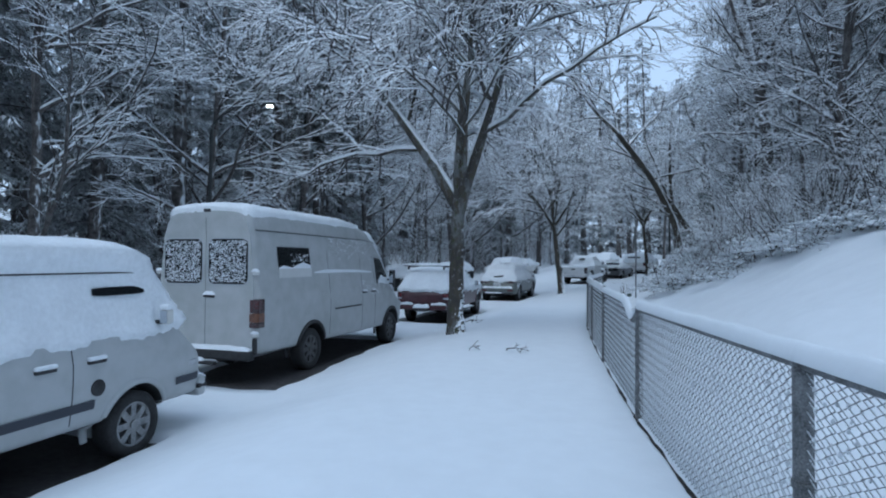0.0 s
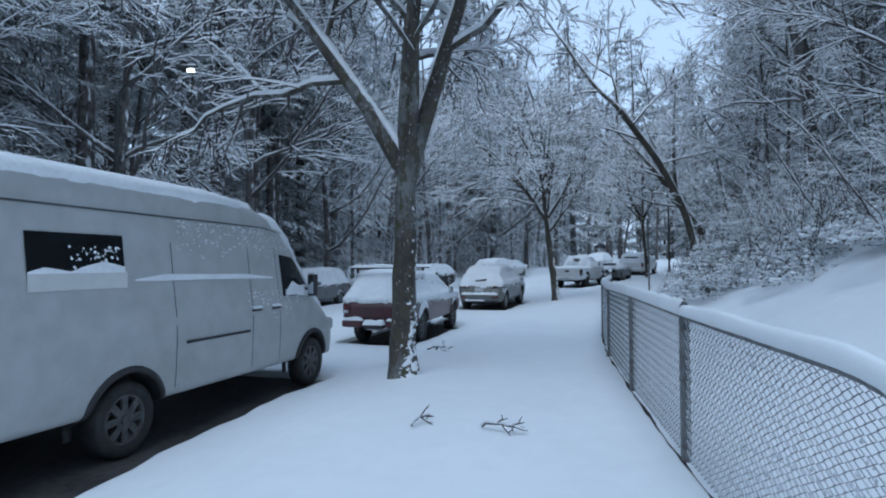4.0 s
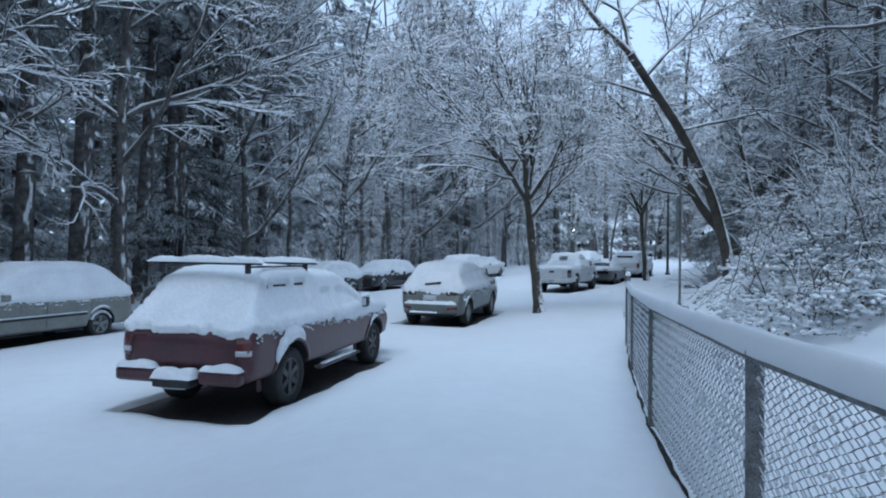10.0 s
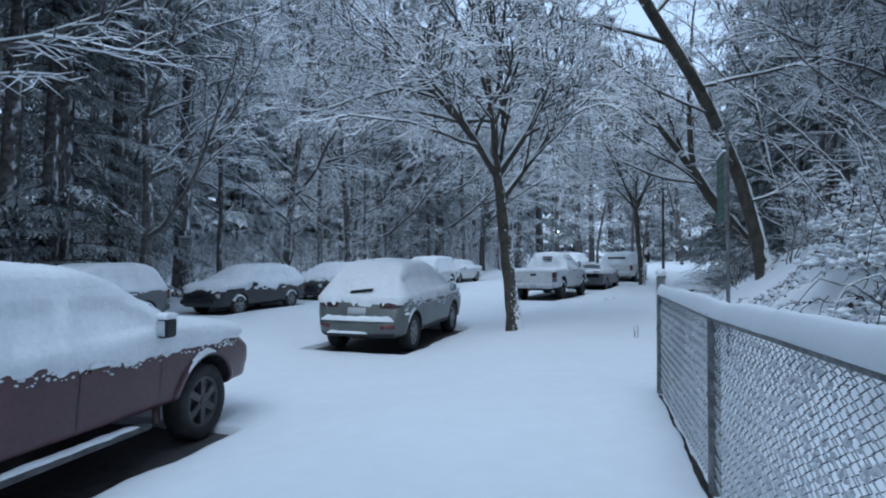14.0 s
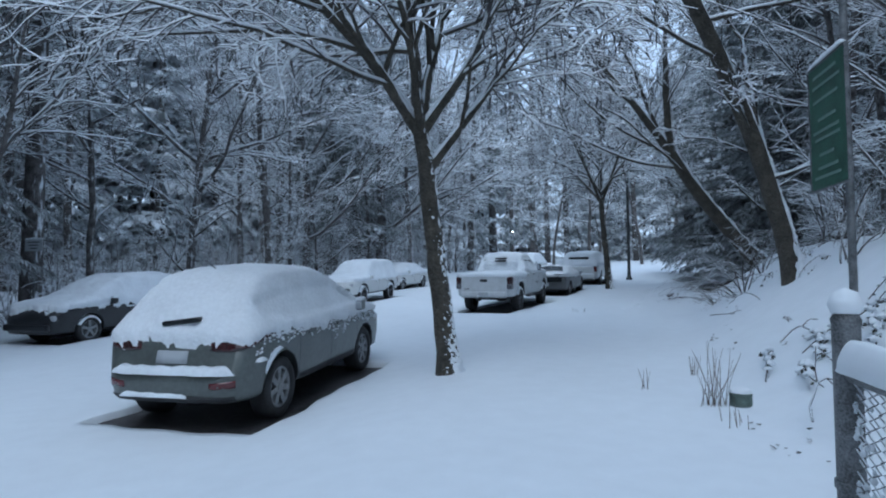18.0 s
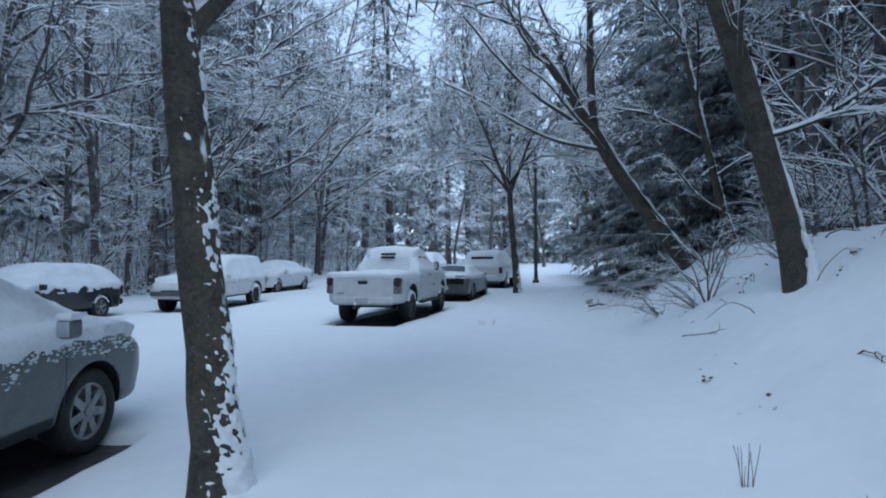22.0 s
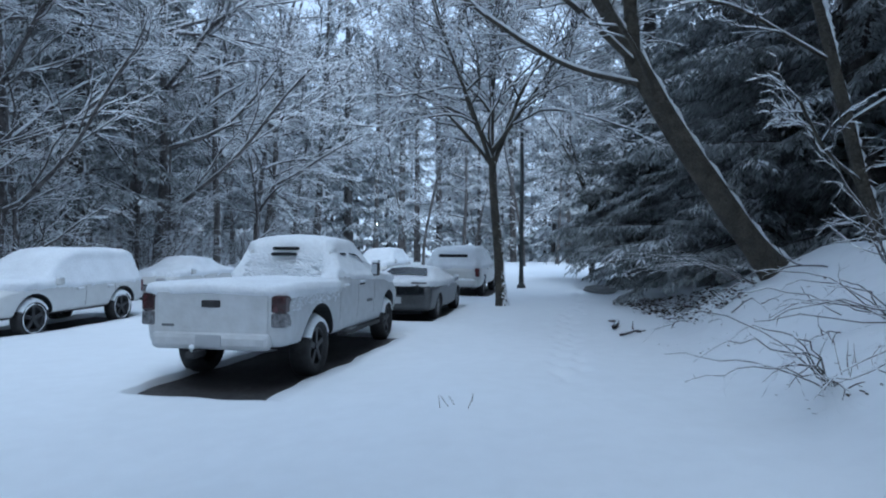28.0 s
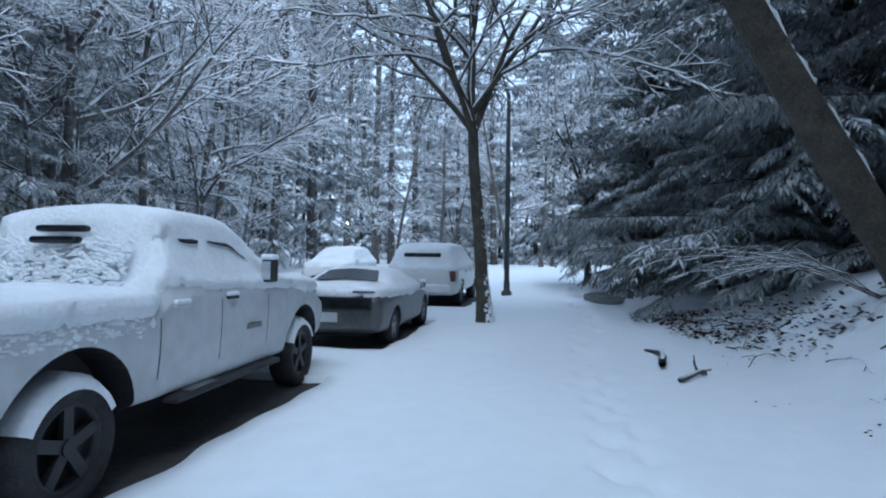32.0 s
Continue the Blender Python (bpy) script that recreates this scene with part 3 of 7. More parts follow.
            for z in np.linspace(a, b, nv + 1):
                v.append((hand * (self.side(y, z) + out), y, z))
        for i in range(nu):
            for k in range(nv):
                q = (i * (nv + 1) + k, (i + 1) * (nv + 1) + k, (i + 1) * (nv + 1) + k + 1, i * (nv + 1) + k + 1)
                f.append(q if hand > 0 else q[::-1])
        return mesh(name, v, f, material)

    def top_patch(self, name, y0, y1, half0, half1, material, out=0.006, nu=10, nv=10):
        v, f = [], []
        for i in range(nu + 1):
            y = y0 + (y1 - y0) * i / nu
            w = half0 + (half1 - half0) * i / nu
            for k in range(nv + 1):
                x = -w + 2 * w * k / nv
                v.append((x, y, self.top(y, x) + out))
        for i in range(nu):
            for k in range(nv):
                f.append((i * (nv + 1) + k, i * (nv + 1) + k + 1, (i + 1) * (nv + 1) + k + 1, (i + 1) * (nv + 1) + k))
        return mesh(name, v, f, material)

    def snow(self, name, line, depth=0.07, flank=0.025, ragged=0.05, n=90, seed=0, rear=0.0, bare=(), panes=(), sink=0.024):
        """The blanket of snow: thick on top, thin and ragged on the flanks above line(y), nothing below it."""
        ys, rows = self.rows(n)
        v, f = [], []
        fine = []
        for p in rows:
            q = [p[0]]
            for a, b in zip(p[:-1], p[1:]):
                k = max(1, int(np.hypot(*(b - a)) / 0.045))
                k = min(k, 6)
                q += [a + (b - a) * j / k for j in range(1, k + 1)]
            fine.append(np.array(q))
        m = 56
        pts = []
        for y, p in zip(ys, fine):
            c = np.concatenate([[0], np.cumsum(np.hypot(*np.diff(p, axis=0).T))])
            u = np.linspace(0, c[-1], m)
            h = np.stack([np.interp(u, c, p[:, 0]), np.interp(u, c, p[:, 1])], -1)
            full = np.concatenate([h, (h * (-1, 1))[-2::-1]])
            pts.append(np.stack([full[:, 0], np.full(len(full), y), full[:, 1]], -1))
        P = np.array(pts)
        du, dv = np.gradient(P, axis=0), np.gradient(P, axis=1)
        N = np.cross(dv, du)
        N /= np.linalg.norm(N, axis=2)[..., None] + 1e-9
        if N[len(N) // 2, m - 1, 2] < 0:
            N = -N
        out = np.empty(P.shape[:2])
        for i in range(P.shape[0]):
            for j in range(P.shape[1]):
                x, y, z = P[i, j]
                nz = N[i, j, 2]
                a = noise.noise((x * 2.2 + seed, y * 2.2, z * 2.2)) + 0.6 * noise.noise((x * 7 + seed, y * 7, z * 7)) + 0.4 * noise.noise((x * 19, y * 19 + seed, z * 19))
                t = depth * ramp(nz, 0.25, 0.8) + flank + ragged * 0.35 * a
                h = z - line(y) + ragged * 2.2 * a
                if h < 0:
                    t = min(t, h * 0.6)
                t -= 0.10 * ramp(-nz, 0.02, 0.2)
                e = min(y - self.y0, self.y1 - y)
                if e < 0.05 and nz < 0.5:
                    t = min(t, rear if y < 1 else 0.0)
                for y0, y1, z0, z1 in bare:
                    if y0 < y < y1 and z0 < z < z1 and nz < 0.6 and a < 0.45:
                        t = -0.02
                if nz < 0.65 and t > 0.012:
                    for o in panes:
                        if o[0][0] < y < o[-1][0]:
                            lo, hi = np.interp(y, [c[0] for c in o], [c[1] for c in o]), np.interp(y, [c[0] for c in o], [c[2] for c in o])
                            t -= sink * ramp(min(z - lo, hi - z, y - o[0][0], o[-1][0] - y), 0.0, 0.05)
                    t = max(t, 0.006)
                out[i, j] = max(t, -0.03)
        Q = P + N * out[..., None]
        Q[..., 2] = np.maximum(Q[..., 2], P[..., 2] - 0.05)
        a, b = Q.shape[:2]
        ii = np.arange(a * b).reshape(a, b)
        hide = (out < -0.015)
        dead = hide[:-1, :-1] & hide[1:, :-1] & hide[1:, 1:] & hide[:-1, 1:]
        q = np.stack([ii[:-1, :-1], ii[1:, :-1], ii[1:, 1:], ii[:-1, 1:]], -1)[~dead].reshape(-1, 4)
        return mesh(name, Q.reshape(-1, 3), q.tolist(), CAR_SNOW)


def cut_arches(me, axles, radius, half, z):
    """Wheel wells through the flanks."""
    tmp = bpy.data.objects.new("tmp", me)
    scene.collection.objects.link(tmp)
    me.materials.append(BLACK)
    cutters = []
    for y in axles:
        for hand in (-1, 1):
            bm = bmesh.new()
            bmesh.ops.create_cone(bm, cap_ends=True, segments=36, radius1=radius, radius2=radius, depth=0.62, matrix=Matrix.Translation((hand * (half + 0.02), y, z)) @ Matrix.Rotation(math.pi / 2, 4, "Y"))
            c = bpy.data.meshes.new("cut")
            bm.to_mesh(c)
            bm.free()
            c.materials.append(BLACK)
            o = bpy.data.objects.new("cut", c)
            scene.collection.objects.link(o)
            mod = tmp.modifiers.new("b", "BOOLEAN")
            mod.operation, mod.object, mod.solver, mod.material_mode = "DIFFERENCE", o, "EXACT", "TRANSFER"
            cutters.append(o)
    bpy.context.view_layer.update()
    out = bpy.data.meshes.new_from_object(tmp.evaluated_get(bpy.context.evaluated_depsgraph_get()))
    for o in [tmp, *cutters]:
        bpy.data.objects.remove(o)
    return out


def wheel(parent, hand, x, y, radius, width, rim_mat, spokes=5, snow=0.0, label="", ring=False):
    """Tyre, rim with spokes and hub, and a little snow caught on the tread."""
    w = thing("wheel", Matrix.Translation((hand * x, y, radius)), "", "")
    w.parent = parent
    r, h = radius, width / 2
    part("tyre", lathe("tyre", [(-h * 0.7, r * 0.62), (-h, r * 0.72), (-h, r * 0.9), (-h * 0.75, r * 0.985), (0, r), (h * 0.75, r * 0.985), (h, r * 0.9), (h, r * 0.72), (h * 0.7, r * 0.62)], RUBBER), w)
    rr = r * 0.64
    t = Tubes()
    rim = lathe("rim", [(h * 0.8, rr * 1.02), (h * 0.86, rr * 0.94), (h * 0.5, rr * 0.9), (h * 0.2, rr * 0.86), (h * 0.15, 0.02)], rim_mat)
    bm = bmesh.new()
    bm.from_mesh(rim)
    for i in range(spokes):
        a = 2 * math.pi * i / spokes
        bmesh.ops.create_cube(bm, size=1, matrix=Matrix.Rotation(a, 4, "X") @ Matrix.Translation((h * 0.62, 0, rr * 0.5)) @ Matrix.Diagonal((h * 0.3, rr * 0.3, rr * 0.92, 1)))
    bmesh.ops.create_cone(bm, cap_ends=True, segments=14, radius1=rr * 0.24, radius2=rr * 0.2, depth=h * 0.4, matrix=Matrix.Translation((h * 0.66, 0, 0)) @ Matrix.Rotation(math.pi / 2, 4, "Y"))
    bm.to_mesh(rim)
    bm.free()
    o = part("rim", rim, w)
    if hand < 0:
        o.scale = (-1, 1, 1)
    if snow:
        v, f = [], []
        for i in range(25):
            a = math.radians(25 + 130 * i / 24)
            th = snow * math.sin(math.pi * i / 24) ** 0.6 * (0.9 + 0.7 * noise.noise((i * 0.45, y, x))) + 0.004
            for dx, rr2 in ((-h, r * 0.93), (-h * 0.6, r + th), (h * 0.6, r + th), (h + 0.012, r * 0.96), (h + 0.012, r * 0.84)):
                v.append((hand * dx, math.cos(a) * rr2, math.sin(a) * rr2))
        for i in range(24):
            for k in range(4):
                f.append((i * 5 + k, i * 5 + k + 1, i * 5 + k + 6, i * 5 + k + 5))
        # an uneven ring of snow stuck to the outer wall
        if ring:
            k = len(v)
            for i in range(48):
                a = 2 * math.pi * i / 48
                g = noise.noise((math.cos(a) * 1.7 + y, math.sin(a) * 1.7, x + hand))
                ri, ro = r * (0.7 - 0.05 * g), r * (0.72 + 0.15 * min(1, max(0.1, 0.5 + 1.3 * g)) * (0.62 + 0.38 * math.sin(a)))
                for dx, rr2 in ((h * 0.9, ri), (h + 0.014, ri + 0.006), (h + 0.014, ro - 0.006), (h * 0.9, ro)):
                    v.append((hand * dx, math.cos(a) * rr2, math.sin(a) * rr2))
            for i in range(48):
                j = (i + 1) % 48
                for c in range(3):
                    f.append((k + i * 4 + c, k + i * 4 + c + 1, k + j * 4 + c + 1, k + j * 4 + c))
        part("snow", mesh("tyre_snow", v, f, CAR_SNOW), w, "snow caught on the tread")
    return w


def mirror(parent, hull, y, z, hand, size=(0.09, 0.12, 0.19), material=None, snow=True):
    x = hull.side(y, z)
    m = part("mirror", box_mesh("mirror", size, (hand * (x + 0.14), y, z + 0.05), material or BLACK, 0.03), parent)
    part("mirror_arm", box_mesh("mirror_arm", (0.16, 0.05, 0.04), (hand * (x + 0.04), y, z - 0.01), BLACK, 0.01), m)
    part("mirror_glass", box_mesh("mirror_glass", (size[0] * 0.8, 0.006, size[2] * 0.78), (hand * (x + 0.14), y - size[1] / 2 - 0.002, z + 0.05), MIRROR_GLASS, 0.002), m)
    if snow:
        part("snow", box_mesh("mirror_snow", (size[0] + 0.01, size[1] + 0.01, 0.06), (hand * (x + 0.14), y, z + 0.05 + size[2] / 2 + 0.015), CAR_SNOW, 0.025), m)


def handle(parent, hull, y, z, hand, material=BLACK, snow=True):
    x = hull.side(y, z)
    h = part("door_handle", box_mesh("door_handle", (0.035, 0.19, 0.035), (hand * (x + 0.018), y, z), material, 0.012), parent)
    if snow:
        part("snow", box_mesh("handle_snow", (0.045, 0.2, 0.04), (hand * (x + 0.02), y, z + 0.03), CAR_SNOW, 0.018), h)


def seam(parent, hull, y, z0, z1, hand, lean=0.0):
    o = [(y - 0.006, z0, z1), (y + 0.006, z0, z1)]
    part("door_seam", hull.side_patch("door_seam", o, BLACK, hand, 0.002, 1, 10), parent)


def stripe(parent, hull, y0, y1, z0, z1, hand, material, name="side_stripe", out=0.012):
    part(name, hull.side_patch(name, [(y0, z0, z1), (y1, z0, z1)], material, hand, out, 24, 2), parent)


def car(name, m, label, category, stations, paint, axles, radius, width, rim, spokes=5, line=None, soft=0.1, arch=1.16, snow=None, tyre=0.23, tyre_snow=0.0, trim=None, group="parked cars", plan=None, ring=False):
    root = thing(name, m, label, category, group)
    hull = Hull(stations, soft, 0.10, plan)
    zc = radius * 1.02
    body = part("body", cut_arches(hull.mesh("body", paint), axles, radius * arch, width / 2, zc), root)
    for y in axles:
        for hand in (-1, 1):
            wheel(root, hand, width / 2 - tyre / 2 - 0.03, y, radius, tyre, rim, spokes, tyre_snow, ring=ring)
            if trim:
                v, f = [], []
                for i in range(25):
                    a = math.radians(-12 + 204 * i / 24)
                    for rr, out in ((1.0, 0.0), (1.0, 0.022), (1.13, 0.018), (1.15, -0.01)):
                        yy, zz = y + math.cos(a) * radius * arch * rr, zc + math.sin(a) * radius * arch * rr
                        v.append((hand * (hull.side(yy, max(zz, hull.section(yy)[3, 1])) + out), yy, zz))
                for i in range(24):
                    for k in range(3):
                        q = (i * 4 + k, i * 4 + k + 1, i * 4 + k + 5, i * 4 + k + 4)
                        f.append(q if hand < 0 else q[::-1])
                part("arch_trim", mesh("arch_trim", v, f, trim), root)
    part("underside", box_mesh("underside", (width * 0.56, (hull.y1 - hull.y0) * 0.74, 0.1), (0, (hull.y0 + hull.y1) / 2, hull.section((hull.y0 + hull.y1) / 2)[0, 1] - 0.02), BLACK, 0.03), root)
    if snow is not None:
        part("snow", hull.snow("snow", line, **snow), root, "blanket of fresh snow")
    return root, hull


def block(parent, name, size, at_, material, bevel=0.02, label="", turn=None):
    return part(name, box_mesh(name, size, at_, material, bevel, turn), parent, label)


def rounded_pane(name, w, h, r, depth, at_, material):
    """A flat pane facing backwards with round corners and a turned-in edge."""
    ring = []
    for cx, cz, a0 in ((w / 2 - r, h / 2 - r, 0), (-w / 2 + r, h / 2 - r, 90), (-w / 2 + r, -h / 2 + r, 180), (w / 2 - r, -h / 2 + r, 270)):
        for i in range(7):
            a = math.radians(a0 + 15 * i)
            ring.append((cx + r * math.cos(a), cz + r * math.sin(a)))
    n = len(ring)
    v = [(at_[0] + x, at_[1] + depth, at_[2] + z) for x, z in ring] + [(at_[0] + x * 0.985, at_[1], at_[2] + z * 0.985) for x, z in ring]
    f = [(i, (i + 1) % n, n + (i + 1) % n, n + i) for i in range(n)] + [tuple(range(n, 2 * n))]
    return mesh(name, v, f, material, False)


def arch_snow(parent, hull, y, radius, hand, a0, a1, thick=0.03, wide=0.09):
    """Snow lying on the flare over a wheel."""
    v, f = [], []
    n = 20
    for i in range(n + 1):
        a = math.radians(a0 + (a1 - a0) * i / n)
        e = math.sin(math.pi * i / n) ** 0.5 * (0.85 + 0.3 * noise.noise((i * 0.5, y, 1)))
        for rr, out in ((radius, 0.0), (radius + 0.01, thick * e), (radius + wide * 0.5 * e, thick * e * 1.1), (radius + wide * e, thick * e * 0.6), (radius + wide * e + 0.01, -0.01)):
            yy, zz = y + math.cos(a) * rr, radius * 0.87 + math.sin(a) * rr
            v.append((hand * (hull.side(yy, zz) + out + 0.015), yy, zz))
    for i in range(n):
        for k in range(4):
            q = (i * 5 + k, i * 5 + k + 1, i * 5 + k + 6, i * 5 + k + 5)
            f.append(q if hand < 0 else q[::-1])
    part("snow", mesh("arch_snow", v, f, CAR_SNOW), parent)


def spatter(parent, hull, hand, y0, y1, line, n, drop, seed, big=0.014):
    """Bits of snow stuck to the flank below the blanket's edge, thinning downwards."""
    rng = np.random.default_rng(seed)
    t = Tubes()
    for i in range(n):
        y = rng.uniform(y0, y1)
        z = line(y) - drop * rng.uniform(0, 1) ** 1.8 * (0.5 + 0.8 * abs(noise.noise((y * 3, seed, 0)) * 2))
        x = hand * hull.side(y, z)
        r, a = big * rng.uniform(0.35, 1.0) ** 1.5, rng.uniform(-0.9, 0.9)
        e = Vector((0, math.cos(a) * r * rng.uniform(1.0, 2.4), math.sin(a) * r))
        c = Vector((x, y, z))
        t.add([c - e, c + Vector((hand * 0.006, 0, 0)), c + e], [r * 0.3, r, r * 0.3], 5)
    part("snow_specks", t.mesh("snow_specks", CAR_SNOW), parent, "specks of snow stuck to the paint", "stuff")


def lump(parent, name, size, at_, seed=0, bend=None):
    """A bar of snow lying on a ledge, with an uneven top."""
    sx, sy, sz = size
    n, k = max(4, int(max(sx, sy) / 0.04)), 6
    v, f = [], []
    along_x = sx >= sy
    L, W = (sx, sy) if along_x else (sy, sx)
    for i in range(n + 1):
        u = i / n
        e = min(1, 11 * u, 11 * (1 - u)) ** 0.5
        hgt = sz * e * (0.85 + 0.35 * noise.noise((u * L * 5 + seed, seed, 0)) + 0.15 * noise.noise((u * L * 17, seed, 2)))
        for j in range(k + 1):
            a = math.pi * j / k
            p, q = (u - 0.5) * L, -math.cos(a) * W / 2 * (0.9 + 0.2 * noise.noise((u * L * 6, seed, 3)))
            z = math.sin(a) ** 0.4 * hgt
            v.append((at_[0] + (p if along_x else q), at_[1] + (q if along_x else p) + (bend(at_[0] + p) if bend else 0.0), at_[2] + z))
    for i in range(n):
        for j in range(k):
            q = (i * (k + 1) + j, i * (k + 1) + j + 1, (i + 1) * (k + 1) + j + 1, (i + 1) * (k + 1) + j)
            f.append(q if along_x else q[::-1])
    return part(name, mesh(name, v, f, CAR_SNOW), parent)


def both(fn):
    for hand in (-1, 1):
        fn(hand)


def from_rear(over, rows):
    return [(y - over, *r) for y, *r in rows]


# a tall white panel van
van, H = car("panel_van", CARS["van"][0], "tall white panel van dusted with snow, parked at the kerb", "van", from_rear(1.60, [
    (0, 0.5, 1.3, 2.70, 0.90, 0.955, 0.78), (0.12, 0.46, 1.3, 2.77, 0.92, 0.965, 0.78), (3.0, 0.44, 1.3, 2.74, 0.93, 0.965, 0.80), (3.9, 0.44, 1.3, 2.66, 0.93, 0.965, 0.80), (4.35, 0.44, 1.3, 2.52, 0.93, 0.965, 0.79),
    (4.7, 0.44, 1.3, 2.30, 0.93, 0.965, 0.78), (5.15, 0.42, 1.25, 1.70, 0.92, 0.955, 0.78), (5.4, 0.40, 1.1, 1.38, 0.91, 0.94, 0.80), (5.75, 0.38, 0.95, 1.16, 0.88, 0.91, 0.78), (6.0, 0.36, 0.75, 0.92, 0.80, 0.83, 0.72)]),
    VAN_PAINT, (0, 3.55), 0.365, 1.93, DULL_ALLOY, 8, lambda y: 2.6 if y < 2.6 else np.interp(y, [2.6, 3.2, 3.8, 4.4], [2.4, 2.0, 1.3, 0.98]), 0.16, 1.22,
    dict(depth=0.055, flank=0.006, ragged=0.014, n=84), trim=BLACK)
for hand in (-1, 1):
    v = [(hand * x, y, z) for y in (-1.58, -1.616) for x, z in ((0.006, 0.6), (0.87, 0.6), (0.875, 1.45), (0.80, 2.3), (0.74, 2.5), (0.66, 2.56), (0.006, 2.58))]
    f = [tuple(range(7)), tuple(range(13, 6, -1))] + [(i, 7 + i, 7 + (i + 1) % 7, (i + 1) % 7) for i in range(7)]
    part("rear_door", mesh("rear_door", v, f if hand < 0 else [q[::-1] for q in f], VAN_PAINT, False), van)
    part("window_seal", rounded_pane("window_seal", 0.76, 0.74, 0.11, 0.02, (hand * 0.42, -1.620, 1.90), PLATE), van)
    part("rear_window", rounded_pane("rear_window", 0.72, 0.70, 0.1, 0.02, (hand * 0.42, -1.626, 1.90), GLASS), van, "dark rear window speckled with snow")
    tl = block(van, "tail_light", (0.17, 0.17, 0.22), (hand * 0.89, -1.535, 1.22), TAIL_LENS, 0.02)
    block(tl, "turn_lens", (0.172, 0.172, 0.14), (hand * 0.89, -1.536, 1.045), AMBER_LENS, 0.015, "brownish amber lens")
    block(tl, "fog_lens", (0.17, 0.17, 0.09), (hand * 0.89, -1.535, 0.935), TAIL_LENS, 0.015)
    lump(van, "snow", (0.13, 0.06, 0.05), (hand * 0.9, -1.6, 1.745), 21 + hand)
    lump(van, "snow", (0.13, 0.06, 0.05), (hand * 0.9, -1.6, 0.805), 23 + hand)
    block(van, "hinge", (0.12, 0.05, 0.05), (hand * 0.9, -1.590, 1.72), WHITE_PAINT, 0.015)
    block(van, "hinge", (0.12, 0.05, 0.05), (hand * 0.9, -1.590, 0.78), WHITE_PAINT, 0.015)
    part("cab_window", H.side_patch("cab_window", [(2.72, 1.42, 2.0), (3.15, 1.40, 1.96), (3.5, 1.38, 1.62), (3.72, 1.36, 1.42)], GLASS, hand), van)
    part("side_rail", H.side_patch("side_rail", [(0.75, 1.0, 1.03), (1.9, 1.0, 1.03)], BLACK, hand, 0.02, 10, 1), van)
    for y in (0.62, 1.98, 2.62):
        seam(van, H, y, 0.55, 2.1, hand)
    handle(van, H, 2.05, 1.27, hand)
    handle(van, H, 2.5, 1.27, hand)
    mirror(van, H, 3.42, 1.5, hand, (0.12, 0.14, 0.34))
    block(van, "headlight", (0.3, 0.2, 0.2), (hand * 0.66, 4.42, 0.86), CLEAR_LENS, 0.05)
part("side_window", H.side_patch("side_window", [(-1.0, 1.78, 2.14), (-0.02, 1.78, 2.14)], GLASS, 1, 0.012), van, "small dark side window half hidden by snow")
part("snow", H.side_patch("window_snow", [(-1.0, 1.78, 1.80), (-0.85, 1.78, 1.84), (-0.6, 1.78, 1.80), (-0.45, 1.78, 1.85), (-0.25, 1.78, 1.89), (-0.02, 1.78, 1.84)], CAR_SNOW, 1, 0.018, 20, 4), van, "snow heaped on the sill of the side window")
block(van, "window_sticker", (0.012, 1.0, 0.15), (H.side(-0.5, 1.72) + 0.012, -0.5, 1.71), WHITE_PAINT, 0.004)
block(van, "rear_bumper", (1.8, 0.16, 0.16), (0, -1.650, 0.48), BLACK, 0.04)
lump(van, "snow", (1.74, 0.17, 0.07), (0, -1.650, 0.555), 3)
block(van, "tow_bar", (0.8, 0.12, 0.05), (-0.1, -1.750, 0.36), BLACK, 0.015)
lump(van, "snow", (0.4, 0.1, 0.05), (-0.1, -1.750, 0.385), 4)
block(van, "door_handle", (0.2, 0.04, 0.04), (0.08, -1.625, 1.36), BLACK, 0.01)
lump(van, "snow", (0.22, 0.05, 0.07), (0.08, -1.630, 1.38), 5)
block(van, "brake_lamp", (0.14, 0.06, 0.06), (0.0, -1.580, 2.70), BLACK, 0.015)
block(van, "reversing_plug", (0.07, 0.06, 0.24), (0.9, -1.600, 0.62), BLACK, 0.02)
for hand in (-1, 1):
    part("gutter", H.side_patch("gutter", [(-1.5, 2.395, 2.42), (2.4, 2.375, 2.40), (2.9, 2.30, 2.325)], VAN_PAINT, hand, 0.022, 30, 2), van)
    part("roof_seam", H.side_patch("roof_seam", [(-1.5, 2.375, 2.395), (2.4, 2.355, 2.375), (2.9, 2.28, 2.30)], SILVER_PAINT, hand, 0.003, 30, 1), van)
    part("belt_snow", H.side_patch("belt_snow", [(0.1, 1.70, 1.715), (0.5, 1.69, 1.76), (1.2, 1.69, 1.75), (1.9, 1.68, 1.74), (2.5, 1.67, 1.69)], CAR_SNOW, hand, 0.008, 30, 2), van, "thin drift of snow along the side moulding")
    spatter(van, H, hand, 0.7, 3.2, lambda y: 2.34, 320, 0.5, 25 + hand, 0.012)
    spatter(van, H, hand, 1.9, 3.6, lambda y: 1.5, 160, 0.35, 27 + hand, 0.012)
    part("snow", H.side_patch("cab_glass_snow", [(2.78, 1.42, 1.47), (3.0, 1.42, 1.62), (3.2, 1.40, 1.55), (3.45, 1.38, 1.56), (3.68, 1.37, 1.40)], CAR_SNOW, hand, 0.014, 24, 3), van, "snow clinging to the cab window")
spatter(van, H, 1, -0.6, -0.05, lambda y: 2.02, 90, 0.2, 31, 0.02)
rngc = np.random.default_rng(2)
